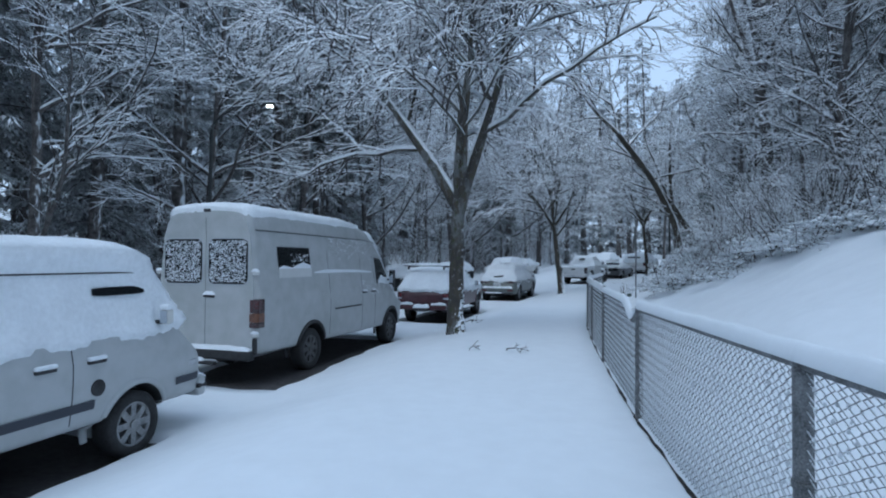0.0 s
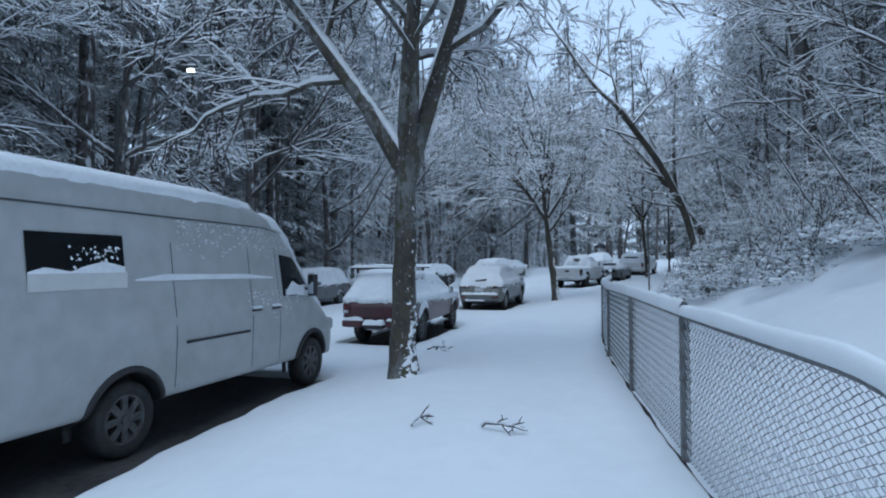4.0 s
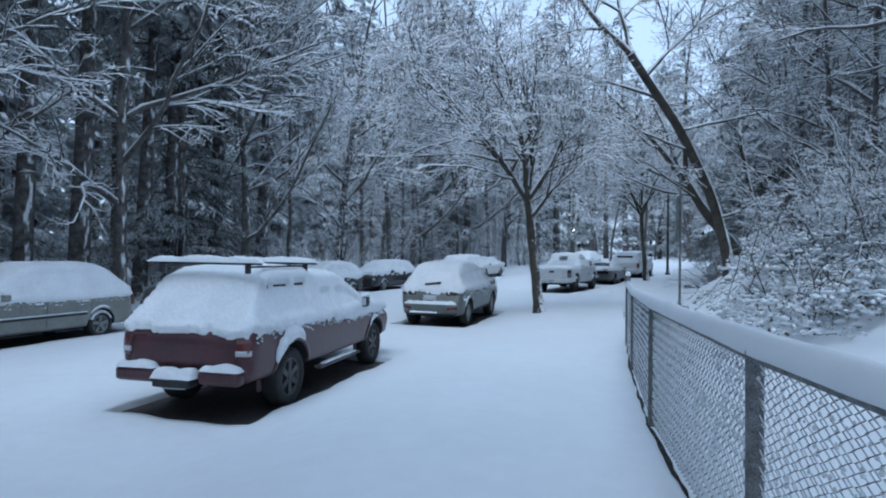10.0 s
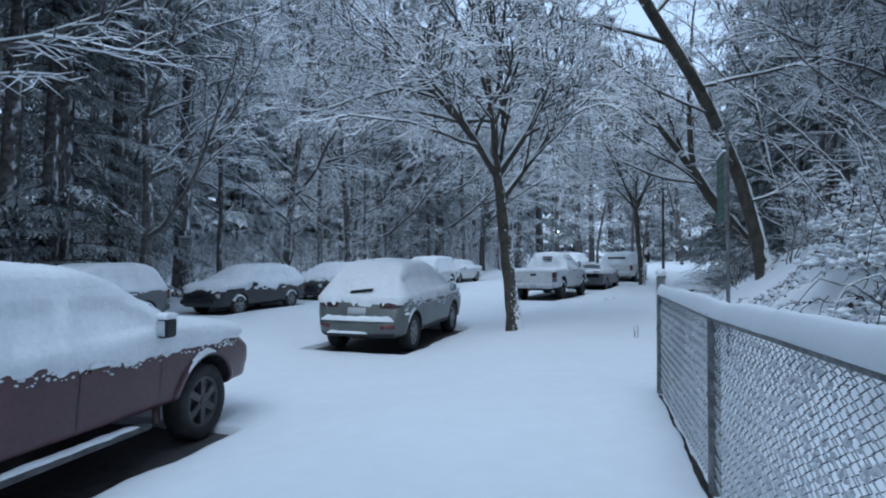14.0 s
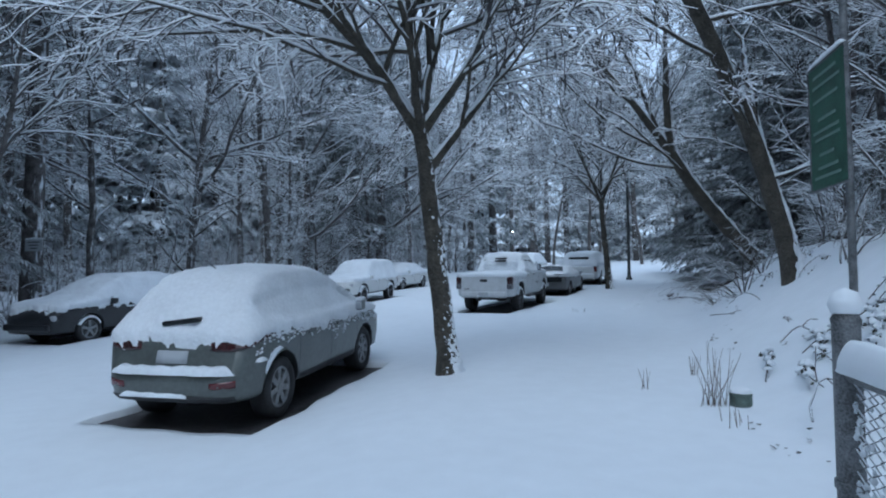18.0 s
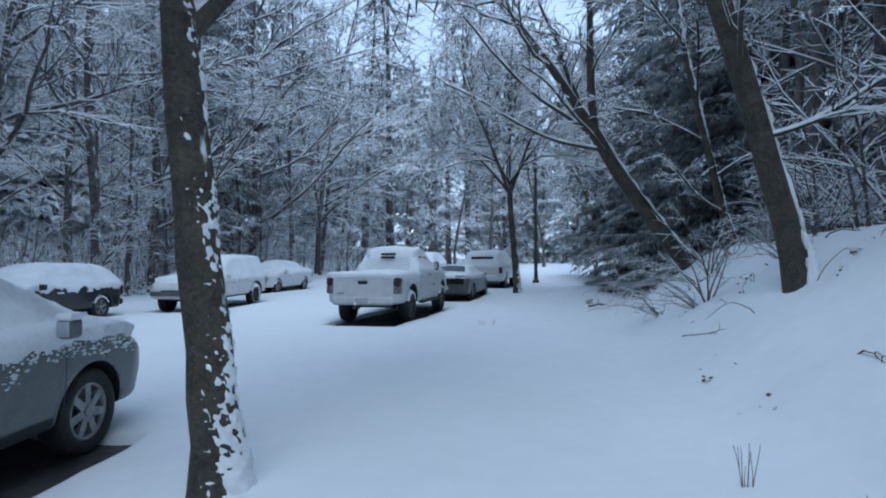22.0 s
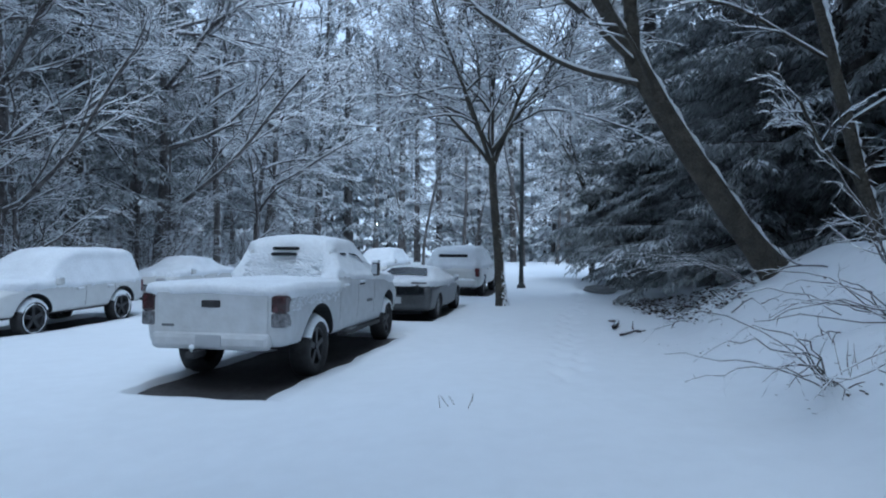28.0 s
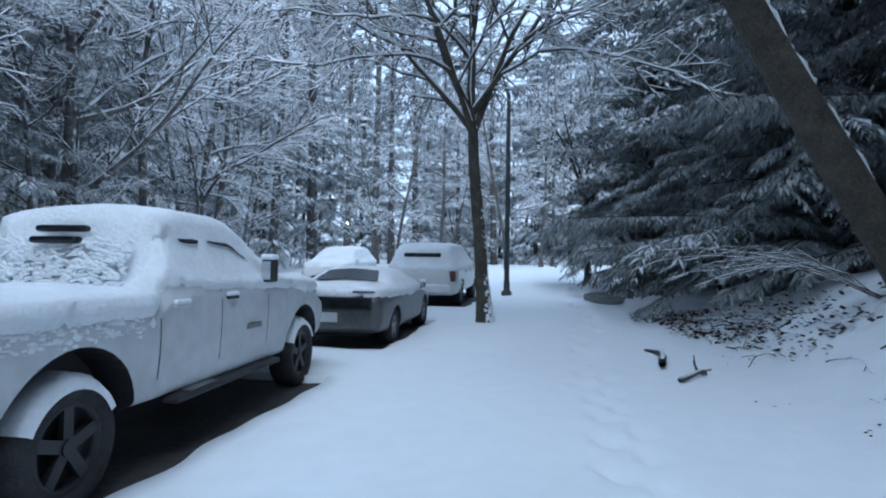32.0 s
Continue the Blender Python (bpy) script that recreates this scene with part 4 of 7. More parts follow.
for hand in (-1, 1):
    t = Tubes()
    for i in range(1500):
        x, z = hand * 0.42 + rngc.uniform(-0.33, 0.33), 1.90 + rngc.uniform(-0.32, 0.32)
        a = rngc.uniform(0, 6.3)
        r = rngc.uniform(0.003, 0.0115)
        t.add([(x - r * math.cos(a) * 1.6, -1.627, z - r * math.sin(a) * 1.6), (x, -1.634, z), (x + r * math.cos(a) * 1.6, -1.627, z + r * math.sin(a) * 1.6)], [r * 0.4, r, r * 0.4], 5, 0.5)
    part("snow", t.mesh("window_snow", CAR_SNOW), van, "clumps of snow stuck to the glass")

# an old boxy camper van
camper, H = car("camper_van", CARS["camper"][0], "boxy off-white camper van with dark stripe and snowy roof", "van", from_rear(1.1, [
    (0, 0.48, 1.05, 1.86, 0.85, 0.905, 0.74), (0.15, 0.42, 1.05, 1.93, 0.87, 0.92, 0.75), (3.5, 0.42, 1.05, 1.94, 0.87, 0.92, 0.75), (3.75, 0.42, 1.05, 1.86, 0.87, 0.92, 0.74),
    (4.05, 0.42, 1.05, 1.5, 0.87, 0.915, 0.74), (4.3, 0.42, 1.0, 1.16, 0.86, 0.905, 0.78), (4.47, 0.42, 0.9, 1.0, 0.84, 0.88, 0.76), (4.57, 0.42, 0.7, 0.8, 0.8, 0.84, 0.74)]),
    VAN_PAINT, (0, 2.46), 0.325, 1.84, ALLOY, 8, lambda y: 1.16, 0.14, 1.2, dict(depth=0.17, flank=0.026, ragged=0.03, n=90, seed=4, sink=0.012, panes=([(1.85, 1.25, 1.72), (2.45, 1.25, 1.70), (2.85, 1.25, 1.5)], [(-0.9, 1.25, 1.72), (1.6, 1.25, 1.72)])), trim=VAN_PAINT)
for hand in (-1, 1):
    stripe(camper, H, -1.0, 1.95, 0.60, 0.68, hand, BLUE_TRIM)
    stripe(camper, H, 2.98, 3.36, 0.60, 0.68, hand, BLUE_TRIM)
    seam(camper, H, 1.72, 0.5, 1.8, hand)
    seam(camper, H, 0.3, 0.5, 1.8, hand)
    handle(camper, H, 1.45, 1.02, hand)
    handle(camper, H, 1.95, 1.02, hand)
    part("cab_window", H.side_patch("cab_window", [(1.85, 1.25, 1.74), (2.45, 1.25, 1.73), (2.85, 1.25, 1.5)], GLASS, hand), camper)
    mirror(camper, H, 2.75, 1.3, hand, (0.1, 0.1, 0.16), CREAM_PAINT)
    block(camper, "corner_lamp", (0.05, 0.14, 0.07), (hand * 0.88, 3.25, 0.8), CLEAR_LENS, 0.015)
for hand in (-1, 1):
    part("gutter", H.side_patch("gutter", [(-1.0, 1.80, 1.815), (2.3, 1.795, 1.81), (2.5, 1.795, 1.80)], DULL_ALLOY, hand, 0.052, 24, 1), camper)
    part("side_window", H.side_patch("side_window", [(-0.9, 1.25, 1.72), (1.6, 1.25, 1.72)], GLASS, hand), camper)
    part("window_gap", H.side_patch("window_gap", [(1.98, 1.60, 1.66), (2.1, 1.59, 1.67), (2.5, 1.59, 1.67), (2.62, 1.60, 1.63)], GLASS, hand, 0.032), camper)
block(camper, "front_bumper", (1.74, 0.14, 0.24), (0, 3.47, 0.5), VAN_PAINT, 0.05)
block(camper, "bumper_strip", (1.745, 0.145, 0.06), (0, 3.472, 0.5), BLACK, 0.02)
lump(camper, "snow", (1.7, 0.14, 0.08), (0, 3.49, 0.59), 1)
part("fuel_cap", lathe("fuel_cap", [(0.0, 0.075), (0.02, 0.075), (0.03, 0.06), (0.03, 0.001)], BLACK, 18, "X", (0.905, 1.98, 0.78)), camper)

# a dark red pickup with a canopy and roof rack
red, H = car("pickup_truck", CARS["red"][0], "dark red pickup with a snow-covered canopy and roof rack", "pickup", from_rear(1.02, [
    (0, 0.47, 0.94, 1.01, 0.78, 0.83, 0.77), (0.05, 0.45, 0.96, 1.03, 0.80, 0.84, 0.76), (0.12, 0.45, 1.0, 1.12, 0.81, 0.85, 0.74), (0.5, 0.45, 1.02, 1.60, 0.82, 0.86, 0.62),
    (0.72, 0.48, 1.02, 1.68, 0.82, 0.86, 0.60), (1.75, 0.44, 1.04, 1.69, 0.82, 0.86, 0.60), (1.9, 0.44, 1.04, 1.60, 0.82, 0.86, 0.58), (2.0, 0.44, 1.04, 1.62, 0.82, 0.86, 0.58), (2.75, 0.44, 1.04, 1.62, 0.82, 0.86, 0.58), (3.05, 0.44, 1.04, 1.54, 0.82, 0.86, 0.58), (3.7, 0.44, 1.03, 1.15, 0.82, 0.86, 0.72),
    (4.6, 0.46, 0.94, 1.05, 0.81, 0.85, 0.74), (4.9, 0.46, 0.82, 0.94, 0.78, 0.82, 0.70), (5.0, 0.48, 0.72, 0.82, 0.74, 0.78, 0.68)]),
    RED_PAINT, (0, 3.1), 0.37, 1.72, DULL_ALLOY, 6, lambda y: np.interp(y, [-1.1, -0.8, 0.7, 1.0, 2.9, 4], [1.02, 0.99, 1.02, 0.97, 0.93, 0.96]), 0.09, 1.22,
    dict(depth=0.06, flank=0.035, ragged=0.032, n=130, seed=7, sink=0.042, bare=((-1.1, -0.87, 0.95, 1.035), (-0.55, 0.15, 1.50, 1.525), (0.3, 0.62, 1.50, 1.525)),
         panes=([(-0.55, 1.14, 1.50), (0.62, 1.14, 1.50)], [(0.98, 1.1, 1.42), (1.45, 1.1, 1.42)], [(1.55, 1.1, 1.42), (2.0, 1.1, 1.40), (2.35, 1.1, 1.2)])), trim=RED_PAINT, plan=0.12)
part("tailgate", H.rear_patch("tailgate", [(-0.66, 0.62, 0.985), (0.66, 0.62, 0.985)], RED_PAINT, 0.014, 16, 4), red)
part("tailgate_gap", H.rear_patch("tailgate_gap", [(-0.64, 0.987, 1.02), (0.64, 0.987, 1.02)], BLACK, 0.004, 16, 1), red)
block(red, "license_plate", (0.3, 0.012, 0.13), (0, -1.165, 0.47), PLATE, 0.003)
for hand in (-1, 1):
    o = [(0.67, 0.74, 0.96), (0.835, 0.74, 0.96)]
    part("tail_light", H.rear_patch("tail_light", [(hand * x, a, b) for x, a, b in o][::hand], RED_LENS, 0.014, 8, 4), red)
    o = [(0.67, 0.775, 0.835), (0.83, 0.775, 0.835)]
    part("reversing_light", H.rear_patch("reversing_light", [(hand * x, a, b) for x, a, b in o][::hand], CLEAR_LENS, 0.018, 6, 2), red)
    block(red, "rear_bumper", (0.52, 0.16, 0.17), (hand * 0.53, -1.07, 0.54), RED_PAINT, 0.05)
    lump(red, "snow", (0.49, 0.16, 0.085), (hand * 0.53, -1.08, 0.612), 8 + hand)
    block(red, "side_step", (0.12, 1.5, 0.05), (hand * 0.84, 1.5, 0.36), DULL_ALLOY, 0.02)
    lump(red, "snow", (0.1, 1.3, 0.03), (hand * 0.84, 1.5, 0.38), hand + 3)
    block(red, "roof_bar", (0.03, 1.6, 0.025), (hand * 0.58, 0.08, 1.76), BLACK, 0.012)
    arch_snow(red, H, 0, 0.46, hand, 55, 155, 0.05, 0.2)
    arch_snow(red, H, 3.1, 0.45, hand, 75, 140, 0.02, 0.06)
    for y in (0.88, 1.52, 2.4):
        seam(red, H, y, 0.52, 1.0, hand)
    handle(red, H, 1.68, 0.93, hand, RED_PAINT)
    mirror(red, H, 2.35, 1.12, hand, (0.1, 0.16, 0.17))
for y in (-0.66, 0.82):
    block(red, "rack_bar", (1.52, 0.045, 0.025), (0, y, 1.795), BLACK, 0.01)
    lump(red, "snow", (1.54, 0.12, 0.085), (0, y, 1.808), y)
    for hand in (-1, 1):
        block(red, "rack_foot", (0.05, 0.07, 0.12), (hand * 0.58, y, 1.74), BLACK, 0.01)
block(red, "bumper_step", (0.46, 0.2, 0.1), (0, -1.13, 0.48), BLACK, 0.02)
lump(red, "snow", (0.5, 0.22, 0.12), (0, -1.14, 0.525), 2.5)

for hand in (-1, 1):
    spatter(red, H, hand, -0.9, 3.6, lambda y: np.interp(y, [-1.0, 0.6, 1.0, 2.9, 3.6], [1.02, 1.02, 0.98, 0.95, 0.95]), 300, 0.13, 15 + hand, 0.014)

# a grey-green sport utility car
suv, H = car("suv", CARS["suv"][0], "grey-green sport utility car, windows buried in snow", "car", from_rear(0.86, [
    (0, 0.40, 0.56, 0.62, 0.78, 0.83, 0.80), (0.05, 0.35, 0.58, 0.66, 0.80, 0.85, 0.81), (0.12, 0.33, 0.60, 0.68, 0.81, 0.86, 0.80), (0.15, 0.33, 0.84, 0.95, 0.81, 0.86, 0.78), (0.24, 0.33, 0.95, 1.06, 0.82, 0.87, 0.74), (0.5, 0.33, 1.0, 1.38, 0.82, 0.875, 0.62), (0.8, 0.32, 1.0, 1.60, 0.83, 0.88, 0.59), (1.1, 0.32, 1.0, 1.645, 0.83, 0.88, 0.58),
    (1.7, 0.3, 0.99, 1.66, 0.83, 0.88, 0.58), (2.3, 0.3, 0.98, 1.63, 0.83, 0.88, 0.58), (2.8, 0.3, 0.97, 1.50, 0.83, 0.88, 0.58), (3.55, 0.3, 0.95, 1.10, 0.83, 0.88, 0.70),
    (4.15, 0.3, 0.86, 0.98, 0.82, 0.87, 0.72), (4.42, 0.32, 0.72, 0.84, 0.78, 0.83, 0.70), (4.55, 0.36, 0.6, 0.7, 0.70, 0.75, 0.62)]),
    GREY_PAINT, (0, 2.7), 0.355, 1.76, ALLOY, 7, lambda y: np.interp(y, [-1, -0.72, -0.62, -0.35, 0, 1.2, 2.2, 2.8, 3.8], [0.92, 0.935, 0.965, 0.975, 0.97, 0.95, 0.95, 0.96, 0.9]), 0.05, 1.14,
    dict(depth=0.06, flank=0.028, ragged=0.03, n=150, seed=11, sink=0.05, rear=0.0, bare=((-0.6, -0.42, 1.13, 1.19),),
         panes=([(-0.35, 1.16, 1.34), (0.1, 1.10, 1.46), (2.0, 1.08, 1.47), (2.6, 1.08, 1.12)],)), plan=0.42)
part("rear_window", H.top_patch("rear_window", -0.56, -0.16, 0.56, 0.5, GLASS), suv)
block(suv, "rear_glass_gap", (0.44, 0.12, 0.055), (0.04, -0.635, 1.165), GLASS, 0.02, "", Matrix.Rotation(-0.12, 4, "Y"))
for hand in (-1, 1):
    o = [(0.42, 0.87, 0.955), (0.62, 0.865, 0.985), (0.845, 0.90, 1.02)]
    part("tail_light", H.rear_patch("tail_light", [(hand * x, a, b) for x, a, b in o][::hand], TAIL_LENS, 0.016, 14, 5), suv)
    part("tail_light_wing", H.side_patch("tail_light_wing", [(-0.60, 0.92, 1.01), (-0.42, 0.96, 1.02), (-0.25, 0.995, 1.02)], TAIL_LENS, hand, 0.01), suv)
    o = [(0.50, 0.50, 0.565), (0.74, 0.51, 0.585)]
    part("reflector", H.rear_patch("reflector", [(hand * x, a, b) for x, a, b in o][::hand], RED_LENS, 0.014, 8, 3), suv)
    for y in (0.42, 1.38, 2.36):
        seam(suv, H, y, 0.42, 0.96, hand)
    handle(suv, H, 0.72, 0.90, hand, GREY_PAINT, False)
    handle(suv, H, 1.62, 0.90, hand, GREY_PAINT, False)
    mirror(suv, H, 2.28, 1.04, hand, (0.12, 0.15, 0.15), GREY_PAINT)
    arch_snow(suv, H, 0, 0.43, hand, 95, 152, 0.012, 0.07)
    part("fuel_flap", H.side_patch("fuel_flap", [(-0.42, 0.72, 0.86), (-0.28, 0.72, 0.86)], GREY_PAINT, hand, 0.004, 2, 2), suv)
    lump(suv, "snow", (0.09, 0.16, 0.05), (hand * (H.side(-0.5, 0.76) + 0.01), -0.5, 0.74), 5)
    part("arch_trim", H.side_patch("arch_trim", [(0.44, 0.33, 0.42), (2.25, 0.33, 0.42)], BLACK, hand, 0.008, 10, 2), suv)
part("license_plate", H.rear_patch("license_plate", [(-0.2, 0.735, 0.865), (0.16, 0.735, 0.865)], PLATE, 0.02, 4, 2), suv)
part("skid_plate", H.rear_patch("skid_plate", [(-0.72, 0.36, 0.42), (0.72, 0.36, 0.42)], BLACK, 0.016, 16, 2), suv)
tail = lambda x: H.rear(x, 0.57) - H.y0
lump(suv, "snow", (1.46, 0.17, 0.10), (0, H.y0 + 0.07, 0.635), 6, tail)
lump(suv, "snow", (0.8, 0.06, 0.05), (-0.15, H.y0 - 0.01, 0.41), 12, tail)
block(suv, "wiper", (0.3, 0.03, 0.04), (0.1, -0.60, 1.10), BLACK, 0.01)
t = Tubes()
t.add([(0, 0.05, 1.70), (-0.05, -0.02, 1.77), (-0.09, -0.08, 1.83)], [0.006, 0.005, 0.004], 5)
part("aerial", t.mesh("aerial", BLACK), suv)

for hand in (-1, 1):
    spatter(suv, H, hand, -0.62, 3.3, lambda y: np.interp(y, [-0.7, -0.3, 0.2, 1.2, 2.4, 3.3], [0.99, 0.99, 0.97, 0.95, 0.95, 0.9]), 420, 0.16, 5 + hand, 0.016)

# a large white pickup
pick, H = car("pickup_truck", CARS["pickup"][0], "large white pickup with dark wheels, its bed full of snow", "pickup", from_rear(1.1, [(0, 0.56, 1.07, 1.17, 0.84, 0.89, 0.82), (0.1, 0.52, 1.09, 1.2, 0.88, 0.93, 0.86), (1.9, 0.47, 1.1, 1.21, 0.89, 0.94, 0.87), (1.98, 0.47, 1.18, 1.25, 0.89, 0.94, 0.8), (2.22, 0.47, 1.22, 1.81, 0.89, 0.94, 0.64), (2.5, 0.46, 1.22, 1.86, 0.89, 0.94, 0.64), (3.2, 0.46, 1.22, 1.85, 0.89, 0.94, 0.64), (3.5, 0.46, 1.22, 1.74, 0.89, 0.94, 0.64), (4.2, 0.46, 1.21, 1.25, 0.89, 0.94, 0.76), (5.2, 0.47, 1.12, 1.25, 0.87, 0.92, 0.78), (5.6, 0.55, 0.95, 1.1, 0.84, 0.88, 0.74), (5.8, 0.58, 0.8, 0.92, 0.78, 0.82, 0.72)]),
    DUSTED_WHITE, (0, 3.7), 0.40, 1.88, DARK_RIM, 5, lambda y: np.interp(y, [-1.2, 0.7, 1.0, 1.5, 3, 4.6], [1.12, 1.12, 1.32, 1.28, 1.22, 1.1]), 0.10, 1.44, dict(depth=0.09, flank=0.014, ragged=0.011, n=100, seed=21, bare=((1.05, 1.2, 1.65, 1.71),), panes=([(1.1, 1.3, 1.68), (1.6, 1.3, 1.68)], [(1.68, 1.3, 1.68), (2.1, 1.3, 1.66), (2.6, 1.3, 1.42)])), tyre=0.27, tyre_snow=0.032, plan=0.16)
block(pick, "tailgate", (1.42, 0.04, 0.54), (0, -1.105, 0.90), DUSTED_WHITE, 0.03)
block(pick, "tailgate_handle", (0.24, 0.03, 0.085), (0, -1.128, 1.04), BLACK, 0.02)
block(pick, "badge", (0.16, 0.01, 0.03), (-0.55, -1.128, 0.78), SILVER_PAINT, 0.003)
block(pick, "rear_bumper", (1.5, 0.14, 0.2), (0, -1.11, 0.60), DUSTED_WHITE, 0.06)
block(pick, "license_plate", (0.32, 0.015, 0.14), (0, -1.185, 0.61), PLATE, 0.004)
block(pick, "tow_hitch", (0.12, 0.26, 0.08), (-0.12, -1.24, 0.46), BLACK, 0.02)
part("tow_ball", lathe("tow_ball", [(0.0, 0.012), (0.03, 0.012), (0.035, 0.026), (0.06, 0.032), (0.085, 0.022), (0.095, 0.001)], CAR_SNOW, 12, "Z", (-0.12, -1.32, 0.49)), pick)
for hand in (-1, 1):
    block(pick, "tail_light", (0.18, 0.2, 0.21), (hand * 0.83, -1.01, 1.045), TAIL_LENS, 0.025)
    block(pick, "reversing_light", (0.18, 0.201, 0.17), (hand * 0.83, -1.011, 0.855), SMOKED_LENS, 0.025)
    block(pick, "side_step", (0.16, 1.9, 0.06), (hand * 0.91, 1.9, 0.46), BLACK, 0.025)
    block(pick, "step_plate", (0.1, 0.4, 0.01), (hand * 0.92, 1.35, 0.495), ALLOY, 0.004)
    part("side_window", H.side_patch("side_window", [(2.1, 1.30, 1.70), (2.35, 1.30, 1.66), (2.75, 1.3, 1.46)], GLASS, hand), pick)
    part("vent_gap", H.side_patch("vent_gap", [(1.28, 1.655, 1.69), (1.34, 1.64, 1.695), (1.5, 1.64, 1.695), (1.56, 1.655, 1.685)], GLASS, hand, 0.046), pick)
    part("vent_gap", H.side_patch("vent_gap", [(1.72, 1.66, 1.69), (2.1, 1.625, 1.665), (2.4, 1.49, 1.55), (2.62, 1.36, 1.42)], GLASS, hand, 0.046), pick)
    for y, z in ((0.78, 1.12), (1.66, 1.5), (2.62, 1.5)):
        seam(pick, H, y, 0.65, z, hand)
    handle(pick, H, 1.82, 1.18, hand)
    handle(pick, H, 1.02, 1.16, hand, WHITE_PAINT)
    mirror(pick, H, 2.55, 1.36, hand, (0.12, 0.18, 0.24))
    block(pick, "badge", (0.01, 0.3, 0.05), (hand * 0.945, 2.3, 0.88), SILVER_PAINT, 0.003)
for z, w, y in ((1.735, 0.42, 0.955), (1.645, 0.40, 0.885)):
    block(pick, "rear_glass_gap", (w, 0.09, 0.055), (0, y, z), GLASS, 0.027)

t = Tubes()
rngp = np.random.default_rng(14)
for i in range(700):
    x, z = rngp.uniform(-0.6, 0.6), rngp.uniform(1.27, 1.66)
    c, r, a = Vector((x, 0.79 + (z - 1.25) * 0.36, z)), rngp.uniform(0.008, 0.026), rngp.uniform(-0.6, 0.6)
    e = Vector((math.cos(a), 0, math.sin(a))) * r * 1.7
    t.add([c - e, c + Vector((0, -0.008, 0)), c + e], [r * 0.3, r * 0.8, r * 0.3], 5)
part("glass_snow", t.mesh("glass_snow", CAR_SNOW), pick, "crinkled snow stuck to the rear window", "stuff")
for hand in (-1, 1):
    spatter(pick, H, hand, -0.95, 0.7, lambda y: 1.12, 200, 0.2, 41 + hand, 0.02)

# a low grey coupe
coupe, H = car("coupe", CARS["coupe"][0], "low silver-grey coupe with black tail panel under snow", "car", from_rear(0.9, [
    (0, 0.34, 0.74, 0.84, 0.74, 0.80, 0.72), (0.08, 0.28, 0.78, 0.90, 0.80, 0.85, 0.74), (0.8, 0.24, 0.80, 0.94, 0.82, 0.87, 0.72), (1.3, 0.22, 0.80, 1.13, 0.83, 0.87, 0.56), (1.7, 0.22, 0.80, 1.18, 0.83, 0.87, 0.55),
    (2.1, 0.22, 0.80, 1.15, 0.83, 0.87, 0.56), (2.8, 0.22, 0.78, 0.88, 0.83, 0.87, 0.68), (3.7, 0.24, 0.62, 0.72, 0.80, 0.84, 0.7), (4.1, 0.3, 0.5, 0.58, 0.7, 0.74, 0.62)]),
    DUSK_PAINT, (0, 2.37), 0.30, 1.74, ALLOY, 5, lambda y: np.interp(y, [-0.9, -0.6, 0, 3], [0.86, 0.84, 0.8, 0.76]), 0.12, 1.14, dict(depth=0.08, flank=0.02, ragged=0.02, n=60, seed=31, bare=((-0.2, 0.42, 0.86, 1.12),)))
part("rear_window", H.top_patch("rear_window", -0.1, 0.32, 0.56, 0.46, GLASS, 0.135), coupe)
block(coupe, "tail_panel", (1.40, 0.10, 0.2), (0, -0.89, 0.75), GLASS, 0.03)
block(coupe, "spoiler", (1.5, 0.2, 0.04), (0, -0.78, 0.93), SILVER_PAINT, 0.02)
lump(coupe, "snow", (1.5, 0.24, 0.08), (0, -0.78, 0.95), 14)
block(coupe, "license_plate", (0.3, 0.012, 0.15), (0, -0.91, 0.53), PLATE, 0.004)
for hand in (-1, 1):
    seam(coupe, H, 1.0, 0.35, 0.8, hand)
    mirror(coupe, H, 1.75, 0.84, hand, (0.1, 0.14, 0.11), SILVER_PAINT)


def plain_car(key, name, label, cat, paint, over, rows, base, radius, width, line, rim, seed, glass, handles=(), tyre_snow=0.015, n=56, arch=1.15, ring=False, ragged=0.024):
    root, H = car(name, CARS[key][0], label, cat, from_rear(over, rows), paint, (0, base), radius, width, rim, 5, line, 0.13, arch, dict(depth=0.09, flank=0.022, ragged=ragged, n=n, seed=seed, panes=[[(y, z0 - 0.06, z1 + 0.02) for y, z0, z1 in o] for o in glass]), tyre_snow=tyre_snow, plan=0.3, ring=ring)
    y1 = rows[-1][0] - over
    for hand in (-1, 1):
        for o in glass:
            part("side_window", H.side_patch("side_window", o, GLASS, hand), root)
        for y in handles:
            handle(root, H, y, line(y) - 0.08, hand, paint)
            seam(root, H, y - 0.2, 0.4, line(y) + 0.2, hand)
        block(root, "headlight", (0.3, 0.16, 0.14), (hand * width * 0.36, y1 - 0.16, rows[-2][3] - 0.12), CLEAR_LENS, 0.05)
        block(root, "tail_light", (0.16, 0.12, 0.28), (hand * width * 0.43, -over + 0.1, rows[1][2] - 0.08), RED_LENS, 0.03)
        mirror(root, H, base * 0.8, line(base * 0.8) + 0.08, hand, (0.11, 0.15, 0.15), paint)
    block(root, "front_bumper", (width * 0.8, 0.1, 0.16), (0, y1 - 0.02, rows[-1][1] + 0.12), paint if paint is not WHITE_PAINT else SILVER_PAINT, 0.04)
    block(root, "grille", (width * 0.42, 0.06, 0.12), (0, y1 - 0.02, rows[-1][2] - 0.02), BLACK, 0.03)
    block(root, "rear_bumper", (width * 0.86, 0.14, 0.18), (0, -over, rows[0][1] + 0.1), paint, 0.05)
    block(root, "license_plate", (0.3, 0.012, 0.15), (0, -over - 0.075, rows[0][1] + 0.25), PLATE, 0.004)
    lump(root, "snow", (width * 0.8, 0.15, 0.07), (0, -over, rows[0][1] + 0.18), seed)
    return root, H


